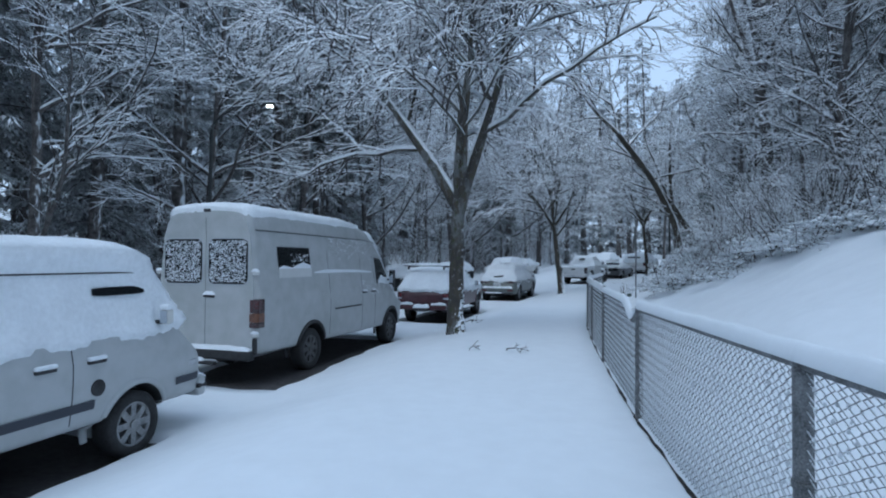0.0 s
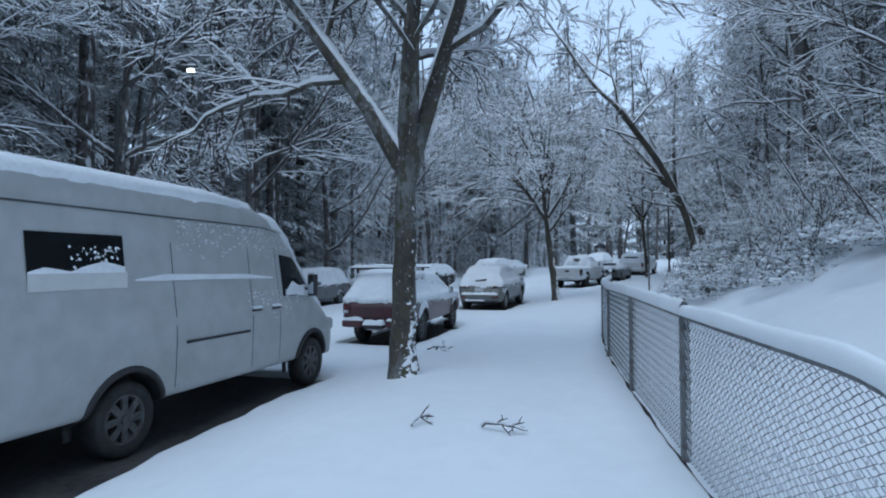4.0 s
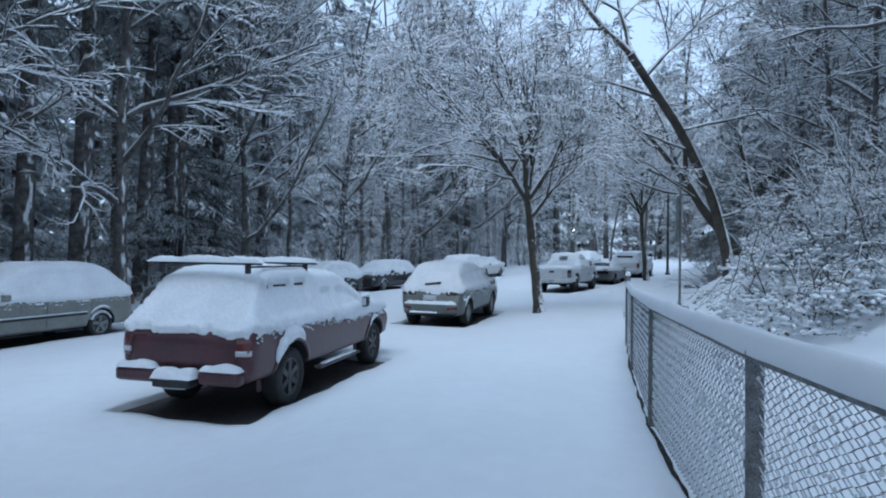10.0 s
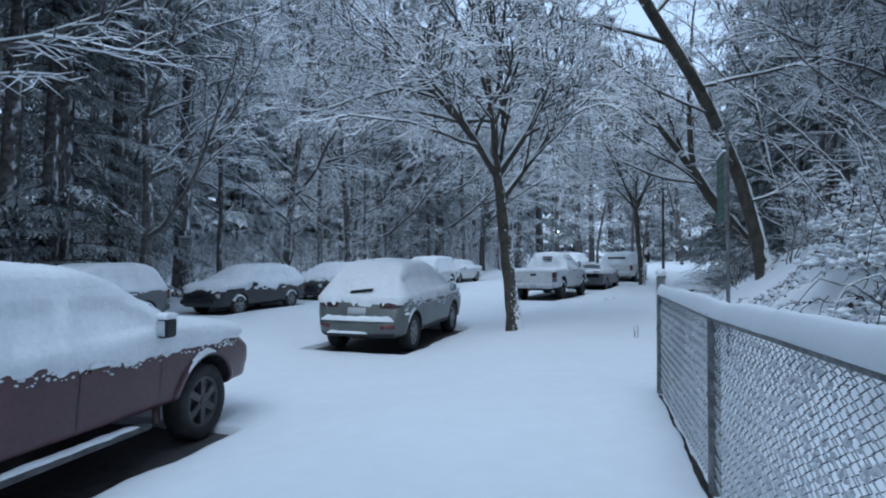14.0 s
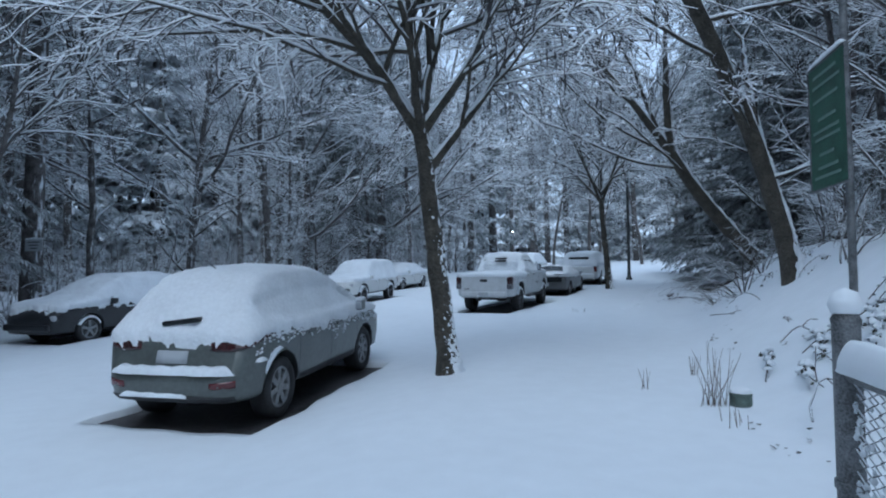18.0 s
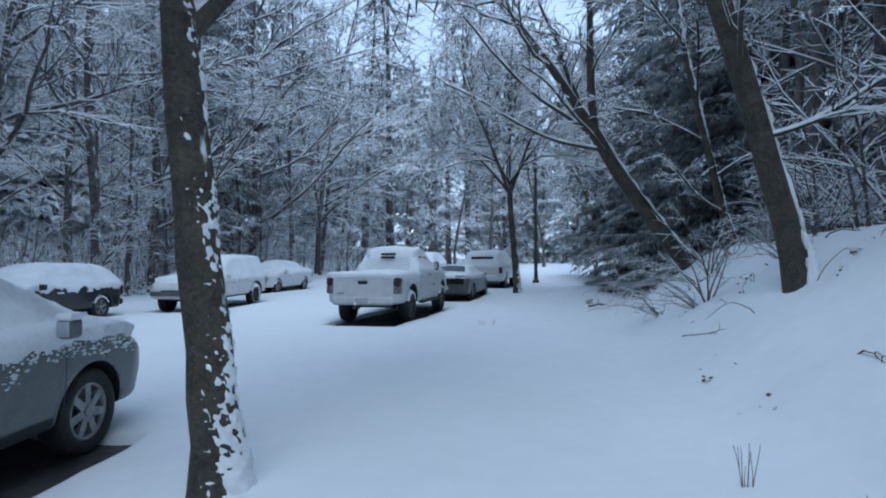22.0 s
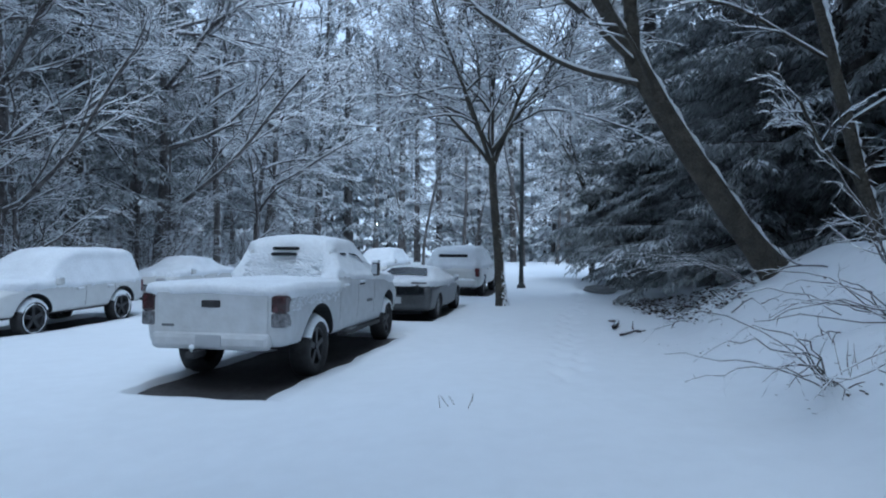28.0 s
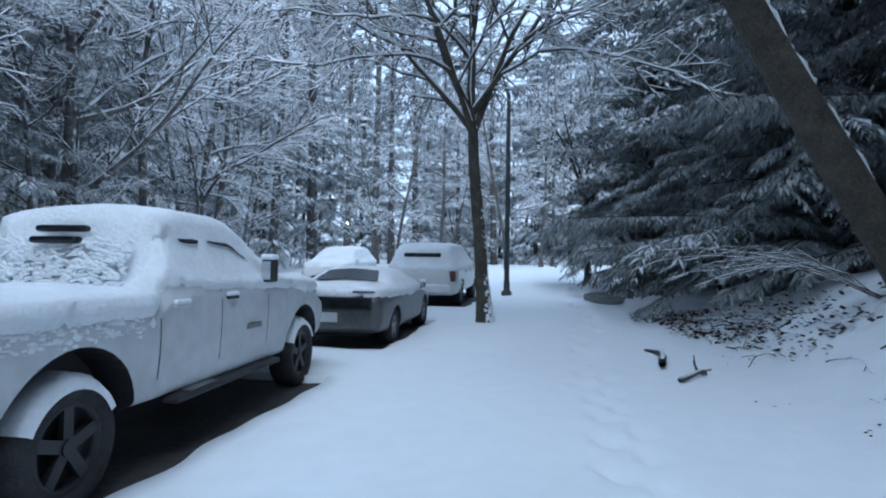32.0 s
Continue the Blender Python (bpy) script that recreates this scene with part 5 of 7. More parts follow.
def suv_rows(L, w, h, belt, bot=0.36, bon=1.08, rake=0.4):
    a = w / 2
    return [(0, bot + 0.06, belt - 0.2, belt - 0.08, a - 0.12, a - 0.06, a - 0.14), (0.1, bot, belt - 0.06, belt + 0.06, a - 0.06, a - 0.02, a - 0.15), (rake, bot, belt, h - 0.12, a - 0.05, a, a - 0.27), (rake + 0.3, bot, belt, h, a - 0.05, a, a - 0.28),
            (L * 0.52, bot, belt, h, a - 0.05, a, a - 0.28), (L * 0.60, bot, belt, h - 0.12, a - 0.05, a, a - 0.27), (L * 0.76, bot, belt - 0.02, bon + 0.06, a - 0.05, a, a - 0.18), (L * 0.93, bot, bon - 0.14, bon - 0.04, a - 0.07, a - 0.03, a - 0.18),
            (L * 0.98, bot, bon - 0.3, bon - 0.18, a - 0.12, a - 0.08, a - 0.2), (L, bot + 0.05, bon - 0.42, bon - 0.3, a - 0.18, a - 0.14, a - 0.26)]


def flat(z):
    return lambda y: z


plain_car("wagon", "suv", "tall white sport utility car heaped with snow", "car", WHITE_PAINT, 1.05, suv_rows(4.9, 1.9, 1.62, 1.0, 0.36, 1.02, 0.3), 2.85, 0.35, 1.9, flat(1.0), ALLOY, 41, [[(-0.6, 1.2, 1.6), (1.5, 1.2, 1.62)]], (0.6, 1.6))
block(bpy.data.objects["suv.001"], "rear_glass_gap", (0.98, 0.12, 0.11), (0, -0.83, 1.40), GLASS, 0.03)
mini, H = plain_car("minivan", "minivan", "beige minivan with snowed-over windows", "car", GOLD_PAINT, 1.05, suv_rows(4.8, 1.9, 1.72, 1.02, 0.3, 1.02, 0.75), 2.95, 0.33, 1.9, flat(0.98), ALLOY, 51, [[(1.9, 1.08, 1.35), (2.4, 1.08, 1.3)]], (0.5, 1.6))
for hand in (-1, 1):
    stripe(mini, H, 0.42, 2.45, 0.60, 0.66, hand, BLACK, "side_moulding", 0.02)
    stripe(mini, H, 0.42, 2.45, 0.66, 0.69, hand, CAR_SNOW, "moulding_snow", 0.026)
    arch_snow(mini, H, 0, 0.40, hand, 40, 120, 0.015, 0.05)
    spatter(mini, H, hand, -0.8, 2.6, flat(0.97), 160, 0.14, 61 + hand, 0.016)
plain_car("crossover", "crossover", "silver crossover car under a thick snow cover", "car", SILVER_PAINT, 0.95, suv_rows(4.5, 1.8, 1.64, 1.0, 0.32, 1.0, 0.4), 2.65, 0.34, 1.8, flat(0.97), ALLOY, 61, [[(0.2, 1.1, 1.4), (1.6, 1.1, 1.42)]], (0.5, 1.5))
plain_car("hatch", "hatchback", "charcoal hatchback half hidden by snow", "car", DARK_PAINT, 0.9, suv_rows(4.5, 1.8, 1.5, 0.95, 0.28, 0.96, 0.5), 2.65, 0.33, 1.8, flat(0.84), ALLOY, 71, [[(0.2, 1.02, 1.28), (1.6, 1.02, 1.3)]], (0.5, 1.5), n=110, ragged=0.06)
plain_car("dark_sedan", "hatchback", "black car with snow on roof and bonnet", "car", DARK_PAINT, 0.95, suv_rows(4.6, 1.8, 1.46, 0.93, 0.28, 0.94, 0.5), 2.7, 0.33, 1.8, flat(0.86), ALLOY, 81, [[(0.2, 1.0, 1.25), (1.6, 1.0, 1.27)]], (0.5, 1.5), n=110, ragged=0.06)
boxy = [(0, 0.52, 0.86, 1.0, 0.80, 0.86, 0.80), (0.08, 0.46, 0.96, 1.14, 0.86, 0.91, 0.80), (0.3, 0.46, 1.02, 1.66, 0.87, 0.92, 0.68), (0.5, 0.46, 1.02, 1.74, 0.87, 0.92, 0.67), (2.35, 0.46, 1.02, 1.74, 0.87, 0.92, 0.67),
        (2.65, 0.46, 1.02, 1.62, 0.87, 0.92, 0.68), (3.3, 0.46, 1.0, 1.14, 0.87, 0.92, 0.76), (4.3, 0.46, 0.94, 1.06, 0.86, 0.90, 0.76), (4.56, 0.5, 0.84, 0.98, 0.82, 0.86, 0.74), (4.66, 0.54, 0.74, 0.86, 0.76, 0.80, 0.70)]
plain_car("offroader", "suv", "white four-wheel-drive car with dark wheels and snow cover", "car", WHITE_PAINT, 0.95, boxy, 2.75, 0.40, 1.85, flat(1.0), DARK_RIM, 91, [[(2.0, 1.22, 1.3), (2.2, 1.2, 1.27)]], (0.5, 1.5), tyre_snow=0.02, arch=1.25, ring=True)
plain_car("sedan", "sedan", "white sedan under snow", "car", WHITE_PAINT, 1.0, [(0, 0.34, 0.78, 0.86, 0.75, 0.8, 0.68), (0.1, 0.28, 0.88, 0.98, 0.8, 0.85, 0.7), (0.8, 0.26, 0.9, 1.02, 0.82, 0.87, 0.66), (1.5, 0.26, 0.9, 1.36, 0.82, 0.87, 0.56), (2.4, 0.26, 0.9, 1.4, 0.82, 0.87, 0.56), (3.3, 0.26, 0.88, 1.0, 0.82, 0.87, 0.66), (4.2, 0.28, 0.74, 0.84, 0.8, 0.84, 0.66), (4.6, 0.34, 0.56, 0.66, 0.7, 0.74, 0.6)],
          2.7, 0.32, 1.75, flat(0.84), ALLOY, 101, [[(0.3, 0.98, 1.2), (1.7, 0.98, 1.22)]], (0.5, 1.5))
plain_car("far_car", "hatchback", "white car under a rounded snow cover", "car", WHITE_PAINT, 1.0, suv_rows(4.4, 1.75, 1.5, 0.94, 0.3, 0.98, 0.6), 2.7, 0.32, 1.75, flat(0.9), ALLOY, 111, [[(0.3, 1.05, 1.2), (1.7, 1.05, 1.22)]], (0.5,), n=40)

# ---- fence ----
FENCE = [(0.8, -6.8), (1.0, -3.9), (1.33, -0.75), (1.81, 2.6), (2.33, 5.8), (2.70, 8.0), (3.23, 10.6), (3.90, 13.27), (4.80, 16.1), (5.69, 18.73)]
fence = thing("chain_link_fence", Matrix(), "galvanised chain-link fence with a thick ridge of snow on its rail", "fence")
RAIL = 1.06


def fz(p):
    return ground_at(*p) - 0.02


posts = [Vector((*p, fz(p))) for p in FENCE]
for i, p in enumerate(posts):
    last = i == len(posts) - 1
    h = RAIL + (0.16 if last else 0.0)
    r = 0.042 if last else 0.036
    part("post", lathe("post", [(-0.2, r), (h - 0.02, r), (h, r * 1.08), (h + 0.02, r * 0.8), (h + 0.035, 0.001)], STEEL, 14, "Z", p), fence)
    if last:
        part("snow", lathe("post_snow", [(h + 0.02, r), (h + 0.05, r * 1.25), (h + 0.09, r * 0.9), (h + 0.105, 0.001)], SNOW, 14, "Z", p), fence, "knob of snow on the end post")
    part("tie_band", lathe("tie_band", [(h * 0.55, r + 0.001), (h * 0.55, r + 0.006), (h * 0.55 + 0.025, r + 0.006), (h * 0.55 + 0.025, r + 0.001)], STEEL, 14, "Z", p), fence)
rngf = np.random.default_rng(8)
for a, b in zip(posts[:-1], posts[1:]):
    L = (b - a).length
    side = Vector((b.y - a.y, a.x - b.x, 0)).normalized()
    n = max(6, int(L / 0.12))
    dip = 0.14 if abs(a.y - 2.6) < 0.1 else 0.0  # the rail has slipped beside one post
    line = [a.lerp(b, k / n) + Vector((0, 0, RAIL - 0.02 - dip * math.exp(-((k / n * L - 0.4) / 0.33) ** 2))) for k in range(n + 1)]
    t = Tubes()
    t.add(line, [0.024] * (n + 1), 10)
    part("rail", t.mesh("rail", STEEL), fence)
    # ridge of snow on the rail
    v, f = [], []
    for k, p in enumerate(line):
        w = 0.038 + 0.007 * noise.noise((p.x * 2, p.y * 2, 0)) + 0.006 * noise.noise((p.x * 9, p.y * 9, 1))
        hh = (0.075 if a.y < 2.7 else 0.105) + 0.02 * noise.noise((p.x * 1.3, p.y * 1.3, 5)) + 0.01 * noise.noise((p.x * 8, p.y * 8, 2))
        for ang in range(-20, 201, 20):
            c, s = math.cos(math.radians(ang)), math.sin(math.radians(ang))
            q = p + side * (c * w) + Vector((0, 0, 0.012 + (s * hh if s > 0 else s * 0.014)))
            v.append(q)
    for k in range(n):
        for j in range(11):
            f.append((k * 12 + j, (k + 1) * 12 + j, (k + 1) * 12 + j + 1, k * 12 + j + 1))
    part("snow", mesh("rail_snow", v, f, SNOW), fence, "rounded ridge of snow along the rail")
    # woven wire
    t, c = Tubes(), Tubes()
    cell = 0.07
    rows = int((RAIL - 0.08) / (cell / 2))
    m = int(L / cell)
    for k in range(m):
        for lean in (0, 1):
            pts = []
            for j in range(rows + 1):
                u = (k + 0.5 + 0.5 * (-1) ** (j + lean)) * cell / L
                p = a.lerp(b, min(1, u)) + Vector((0, 0, 0.05 + (j + (0.2 * noise.noise((k * 0.37, a.y, 3)) if 0 < j < rows else 0)) * (RAIL - 0.09) / rows)) + side * (0.004 if lean else -0.004)
                pts.append(p)
            t.add(pts, [0.0036] * len(pts), 3)
    part("chain_link", t.mesh("chain_link", WIRE), fence, "woven grey wire mesh")
    clogged = a.y > 10.0
    for k in range(int(m * rows * (0.9 if clogged else 0.4))):
        p = a.lerp(b, rngf.uniform(0, 1)) + Vector((0, 0, rngf.uniform(0.06, RAIL - 0.08)))
        if noise.noise((p.x * 1.7, p.y * 1.7, p.z * 2.2)) + 0.25 * noise.noise((p.x * 6, p.y * 6, p.z * 6)) < (-0.2 if clogged else -0.02):
            continue
        r = rngf.uniform(0.005, 0.014 if clogged else 0.010)
        c.add([p - Vector((0, 0, r)), p, p + Vector((0, 0, r * 1.2))], [r * 0.55, r, r * 0.35], 5)
    part("snow", c.mesh("mesh_snow", SNOW_FINE), fence, "bits of snow caught in the wire", "stuff")
# the melt gap along the foot of the wire, its shade painted as a dark ribbon
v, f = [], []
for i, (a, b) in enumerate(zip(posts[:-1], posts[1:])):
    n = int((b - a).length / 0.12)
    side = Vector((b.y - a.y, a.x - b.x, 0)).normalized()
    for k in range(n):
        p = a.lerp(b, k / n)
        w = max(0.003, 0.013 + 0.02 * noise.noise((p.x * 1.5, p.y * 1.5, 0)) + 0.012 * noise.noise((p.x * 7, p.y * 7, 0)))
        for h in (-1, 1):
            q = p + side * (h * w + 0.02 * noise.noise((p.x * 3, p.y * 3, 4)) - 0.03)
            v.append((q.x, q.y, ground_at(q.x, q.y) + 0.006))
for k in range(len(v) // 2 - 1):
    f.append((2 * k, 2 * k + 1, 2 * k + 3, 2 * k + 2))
part("ground_gap", mesh("ground_gap", v, f, GAP_SHADE), fence, "melt gap under the wire, its shade painted as a dark strip")


# ---- trees ----
def grow(rng, start, way, length, r0, r1, n, wander=0.12, lift=0.0):
    """A wandering limb: points and radii."""
    pts, d = [np.array(start, float)], np.array(way, float)
    d /= np.linalg.norm(d)
    for _ in range(n):
        d = d + rng.normal(0, wander, 3) + np.array((0, 0, lift))
        d /= np.linalg.norm(d)
        pts.append(pts[-1] + d * length / n)
    return np.array(pts), np.linspace(r0, r1, n + 1)


def fork(rng, way, angle, spin=None):
    """A direction at an angle from another."""
    w = np.array(way, float)
    w /= np.linalg.norm(w)
    ref = np.array((0, 0, 1.0)) if abs(w[2]) < 0.9 else np.array((1.0, 0, 0))
    a = np.cross(w, ref)
    a /= np.linalg.norm(a)
    b = np.cross(w, a)
    t = rng.uniform(0, 2 * np.pi) if spin is None else spin
    return w * math.cos(angle) + (a * math.cos(t) + b * math.sin(t)) * math.sin(angle)


class Tree:
    """Bark, twigs and the snow on them, gathered into three meshes."""

    def __init__(self, seed, snow=0.85, thin=0.006):
        self.rng = np.random.default_rng(seed)
        self.bark, self.twig, self.white, self.heap, self.thin = Tubes(), Tubes(), Tubes(), snow, thin

    def limb(self, pts, radii, sides, fine=False):
        if fine:
            w = (0.0075 + np.asarray(radii) * 1.2) * self.heap * np.linspace(1.0, 0.4, len(radii))
            self.twig.add(pts, w, 3, 1.15)
            return
        self.bark.add(pts, radii, sides)
        d = np.gradient(pts, axis=0)
        flat_ = np.hypot(d[:, 0], d[:, 1]) / (np.linalg.norm(d, axis=1) + 1e-9)
        r = np.asarray(radii)
        if flat_.mean() > 0.12:
            w = (0.012 + r * np.interp(r, [0.03, 0.1], [0.78, 0.45])) * np.clip(flat_ * 1.5 + (0.3 if r[0] > 0.1 else 0.0), 0.0, 1.0) * self.heap
            d = d / (np.linalg.norm(d, axis=1)[:, None] + 1e-9)
            up = np.array((0, 0, 1.0)) - d * d[:, 2:]
            up /= np.linalg.norm(up, axis=1)[:, None] + 1e-9
            if r[0] > 0.06:
                w = w * (0.8 + 0.3 * np.sin(np.arange(len(w)) * 2.1))
            self.white.add(pts + up * (r * np.interp(r, [0.03, 0.1], [0.62, 0.9]) + w * 0.2)[:, None], w, 3 if r[0] < 0.05 else 6, 1.0)

    def spread(self, pts, radii, level, plan, lift, droop=0.04):
        """Children along a limb. plan: for each level (count, length, angle, segments, sides)."""
        if level >= len(plan):
            return
        count, length, angle, seg, sides, begin = plan[level]
        rng = self.rng
        for i in range(count):
            u = begin + (1 - begin) * (i + rng.uniform(0.1, 0.9)) / count
            k = min(len(pts) - 2, int(u * (len(pts) - 1)))
            f = u * (len(pts) - 1) - k
            p = pts[k] * (1 - f) + pts[k + 1] * f
            rr = (radii[k] * (1 - f) + radii[k + 1] * f) * 0.62
            way = fork(rng, pts[k + 1] - pts[k], angle * rng.uniform(0.7, 1.3))
            way[2] = way[2] * 0.75 + lift
            ln = length * rng.uniform(0.6, 1.25) * (1 - 0.45 * u)
            fine = level >= 1
            r0 = max(self.thin, min(rr, ln * (0.02 if level == 0 else 0.014)))
            q, s = grow(rng, p, way, ln, r0, max(self.thin * 0.6, r0 * 0.35), seg, 0.15, 0.01 - droop * 0.3 if level == 0 else -droop)
            self.limb(q, s, sides, fine)
            self.spread(q, s, level + 1, plan, lift * 0.6, droop)

    def finish(self, name, label, m, category="tree", group="", bark=None, many=False):
        root = thing(name, m, label, category, group)
        part("stem_tangle" if many else "trunk", self.bark.mesh("trunk", bark or BARK), root, "", "stuff" if many else "")
        part("crown", self.twig.mesh("crown", SNOW_TWIG, False), root, "fine twigs furred with snow")
        part("snow", self.white.mesh("snow", SNOW_FINE), root, "snow lying along every branch", "stuff" if many else "")
        return root


def street_tree(seed, base, height, r, forks, label, lean=(0, 0), spread_=1.0, density=1.0, plaster=120, thin_coat=0.03, droop=0.05, heap=0.95, bark=None, begin=0.15):
    """A street tree with a short trunk and ascending limbs: forks gives (heading, angle from upright, length) of each."""
    t = Tree(seed, heap)
    rng = t.rng
    z0 = ground_at(*base)
    pts = np.array([(lean[0] * u, lean[1] * u, -0.25 + (height + 0.25) * u) for u in np.linspace(0, 1, 14)])
    pts[:, :2] += rng.normal(0, 0.012, (14, 2))
    rad = r * (1.05 - 0.3 * np.linspace(0, 1, 14))
    rad[0], rad[1], rad[2] = r * 1.7, r * 1.3, r * 1.1
    t.bark.add(pts, rad, 14)
    face = math.radians(plaster)
    zs, an = np.linspace(-0.02, height * 0.98, int(height * 48)), np.linspace(-1.6, 1.6, 36)
    grid = np.empty((len(zs), len(an), 3))
    for a_, z in enumerate(zs):
        cx, cy = np.interp(z, pts[:, 2], pts[:, 0]), np.interp(z, pts[:, 2], pts[:, 1])
        rr = np.interp(z, pts[:, 2], rad)
        for b_, g in enumerate(an):
            th = 0.035 * (0.6 * noise.noise((g * 1.3 + seed, z * 2.2, 1)) + 0.8 * noise.noise((g * 2.4 + seed, z * 20, 2)) + 0.7 * noise.noise((g * 5, z * 42 + seed, 3))) + 0.03 * math.cos(g) - thin_coat - 0.012 + 0.03 * math.exp(-z * 1.1)
            grid[a_, b_] = (cx + math.sin(face + g) * (rr + max(th, -0.02)), cy + math.cos(face + g) * (rr + max(th, -0.02)), z)
    ii = np.arange(len(zs) * len(an)).reshape(len(zs), len(an))
    plaster_mesh = mesh("plastered_snow", grid.reshape(-1, 3), np.stack([ii[:-1, :-1], ii[:-1, 1:], ii[1:, 1:], ii[1:, :-1]], -1).reshape(-1, 4).tolist(), SNOW_FINE)
    top = pts[-1]
    plan = [(int(9 * density), 3.0 * spread_, 0.8, 7, 4, begin), (int(8 * density), 1.4 * spread_, 0.75, 5, 3, 0.15), (int(5 * density), 0.7, 0.7, 3, 3, 0.1), (1, 0.28, 0.8, 1, 3, 0.3)]
    for head, ang, ln, at_u, *thick in forks:
        way = (math.sin(math.radians(head)) * math.sin(math.radians(ang)), math.cos(math.radians(head)) * math.sin(math.radians(ang)), math.cos(math.radians(ang)))
        k = min(13, int(at_u * 13))
        rr = r * (thick[0] if thick else 0.55 if ang < 30 else 0.4)
        q, s = grow(rng, pts[k], way, ln, rr, 0.015, 12, 0.06, 0.015)
        s = rr * (1 - np.linspace(0, 1, 13) ** 0.7) + 0.014
        t.limb(q, s, 8)
        t.spread(q, s, 0, plan, 0.05, droop)
    root = t.finish("street_tree", label, Matrix.Translation((*base, z0)), "tree", "street trees", bark or LEAN_BARK)
    part("trunk_snow", plaster_mesh, root, "snow plastered in patches on the trunk")
    return root


street_tree(3, (0.15, 9.1), 2.55, 0.17, [(-90, 29, 6.5, 1.0, 0.66), (-70, 9, 6.0, 1.0, 0.6), (80, 14, 6.5, 1.0, 0.74), (170, 20, 5.5, 1.0, 0.42)], "bare street tree with lichen-covered bark and snow on every branch", (0.02, 0.0), spread_=1.25, density=1.45, thin_coat=0.042, droop=0.09, begin=0.22, heap=1.05, bark=BARK_MOSS)
street_tree(5, (5.33, 24.6), 3.15, 0.138, [(-90, 29, 5.5, 1.0), (-40, 8, 6.0, 1.0, 0.62), (85, 33, 5.0, 1.0, 0.45), (80, 36, 4.2, 0.86, 0.36), (-170, 30, 4.6, 1.0), (-110, 40, 4.6, 1.0), (20, 24, 5.2, 1.0)], "leaning bare street tree with snow plastered on its trunk", (-0.36, 0.1), 1.05, 1.15)
street_tree(7, (14.75, 40.4), 3.95, 0.132, [(-80, 24, 5.5, 1.0), (10, 9, 6.0, 1.0, 0.6), (90, 22, 5.0, 0.95), (-125, 44, 5.2, 0.95), (150, 40, 5.0, 1.0), (40, 30, 5.2, 1.0), (-40, 34, 5.2, 0.95)], "bare street tree with a broad snowy crown", (-0.35, 0.0), 1.1, 1.3)
street_tree(9, (23.9, 49.4), 3.2, 0.14, [(-80, 26, 5.0, 1.0), (10, 10, 6.0, 1.0), (90, 36, 5.0, 0.95), (-130, 40, 4.8, 0.95), (150, 40, 4.6, 1.0), (40, 30, 5.2, 1.0)], "bare snow-laden tree beside the bend of the street", (-0.1, 0.0), 1.0, 0.85)


def leaning_tree(seed, base, height, run, curl, r, taper, forks, label, snow=1.0, z0=None):
    """A forest tree whose trunk leans by run and bends by curl for each metre of height, snow lying along its upper side."""
    t = Tree(seed, snow)
    rng = t.rng
    z0 = ground_at(*base) if z0 is None else z0
    u = np.linspace(-0.95, height, 26)
    pts = np.stack([run[0] * u + curl[0] * u * u, run[1] * u + curl[1] * u * u, u], -1)
    pts[:, :2] += 0.02 * np.stack([np.sin(u * 2.7 + seed), np.cos(u * 2.1 + seed)], -1)
    rad = r * np.linspace(1.0, taper, 26)
    rad[:6] = r * np.array((1.7, 1.6, 1.45, 1.28, 1.12, 1.03))
    t.limb(pts, rad, 14)
    # clots of snow along the upper side
    d = np.gradient(pts, axis=0)
    d /= np.linalg.norm(d, axis=1)[:, None]
    for i in range(int(height * 16)):
        v = rng.uniform(1, 24)
        k = int(v)
        p = pts[k] + (pts[k + 1] - pts[k]) * (v - k)
        up = np.array((0, 0, 1.0)) - d[k] * d[k, 2]
        up /= np.linalg.norm(up)
        out = np.cross(d[k], up) * rng.normal(0, 0.4) + up
        out /= np.linalg.norm(out)
        e = d[k] * rng.uniform(0.05, 0.13)
        c = p + out * rad[k] * 0.99
        t.white.add([c - e, c + out * 0.012, c + e], [0.01, rng.uniform(0.02, 0.045), 0.01], 5)
    plan = [(9, 2.6, 0.75, 7, 4, 0.15), (7, 1.3, 0.6, 5, 3, 0.15), (5, 0.65, 0.6, 3, 3, 0.1), (1, 0.26, 0.7, 1, 3, 0.3)]
    for k, head, ang, ln, thick in forks:
        way = (math.sin(math.radians(head)) * math.sin(math.radians(ang)), math.cos(math.radians(head)) * math.sin(math.radians(ang)), math.cos(math.radians(ang)))
        q, s = grow(rng, pts[k], way, ln, rad[k] * thick, 0.02, 14, 0.05, 0.008)
        t.limb(q, s, 8)
        t.spread(q, s, 0, plan if thick > 0.38 else [(7, 1.1, 0.6, 5, 3, 0.3), (4, 0.5, 0.55, 3, 3, 0.15), (2, 0.25, 0.6, 1, 3, 0.2)], 0.1)
    return t.finish("leaning_tree", label, Matrix.Translation((*base, z0)), "tree", "leaning trees", LEAN_BARK)


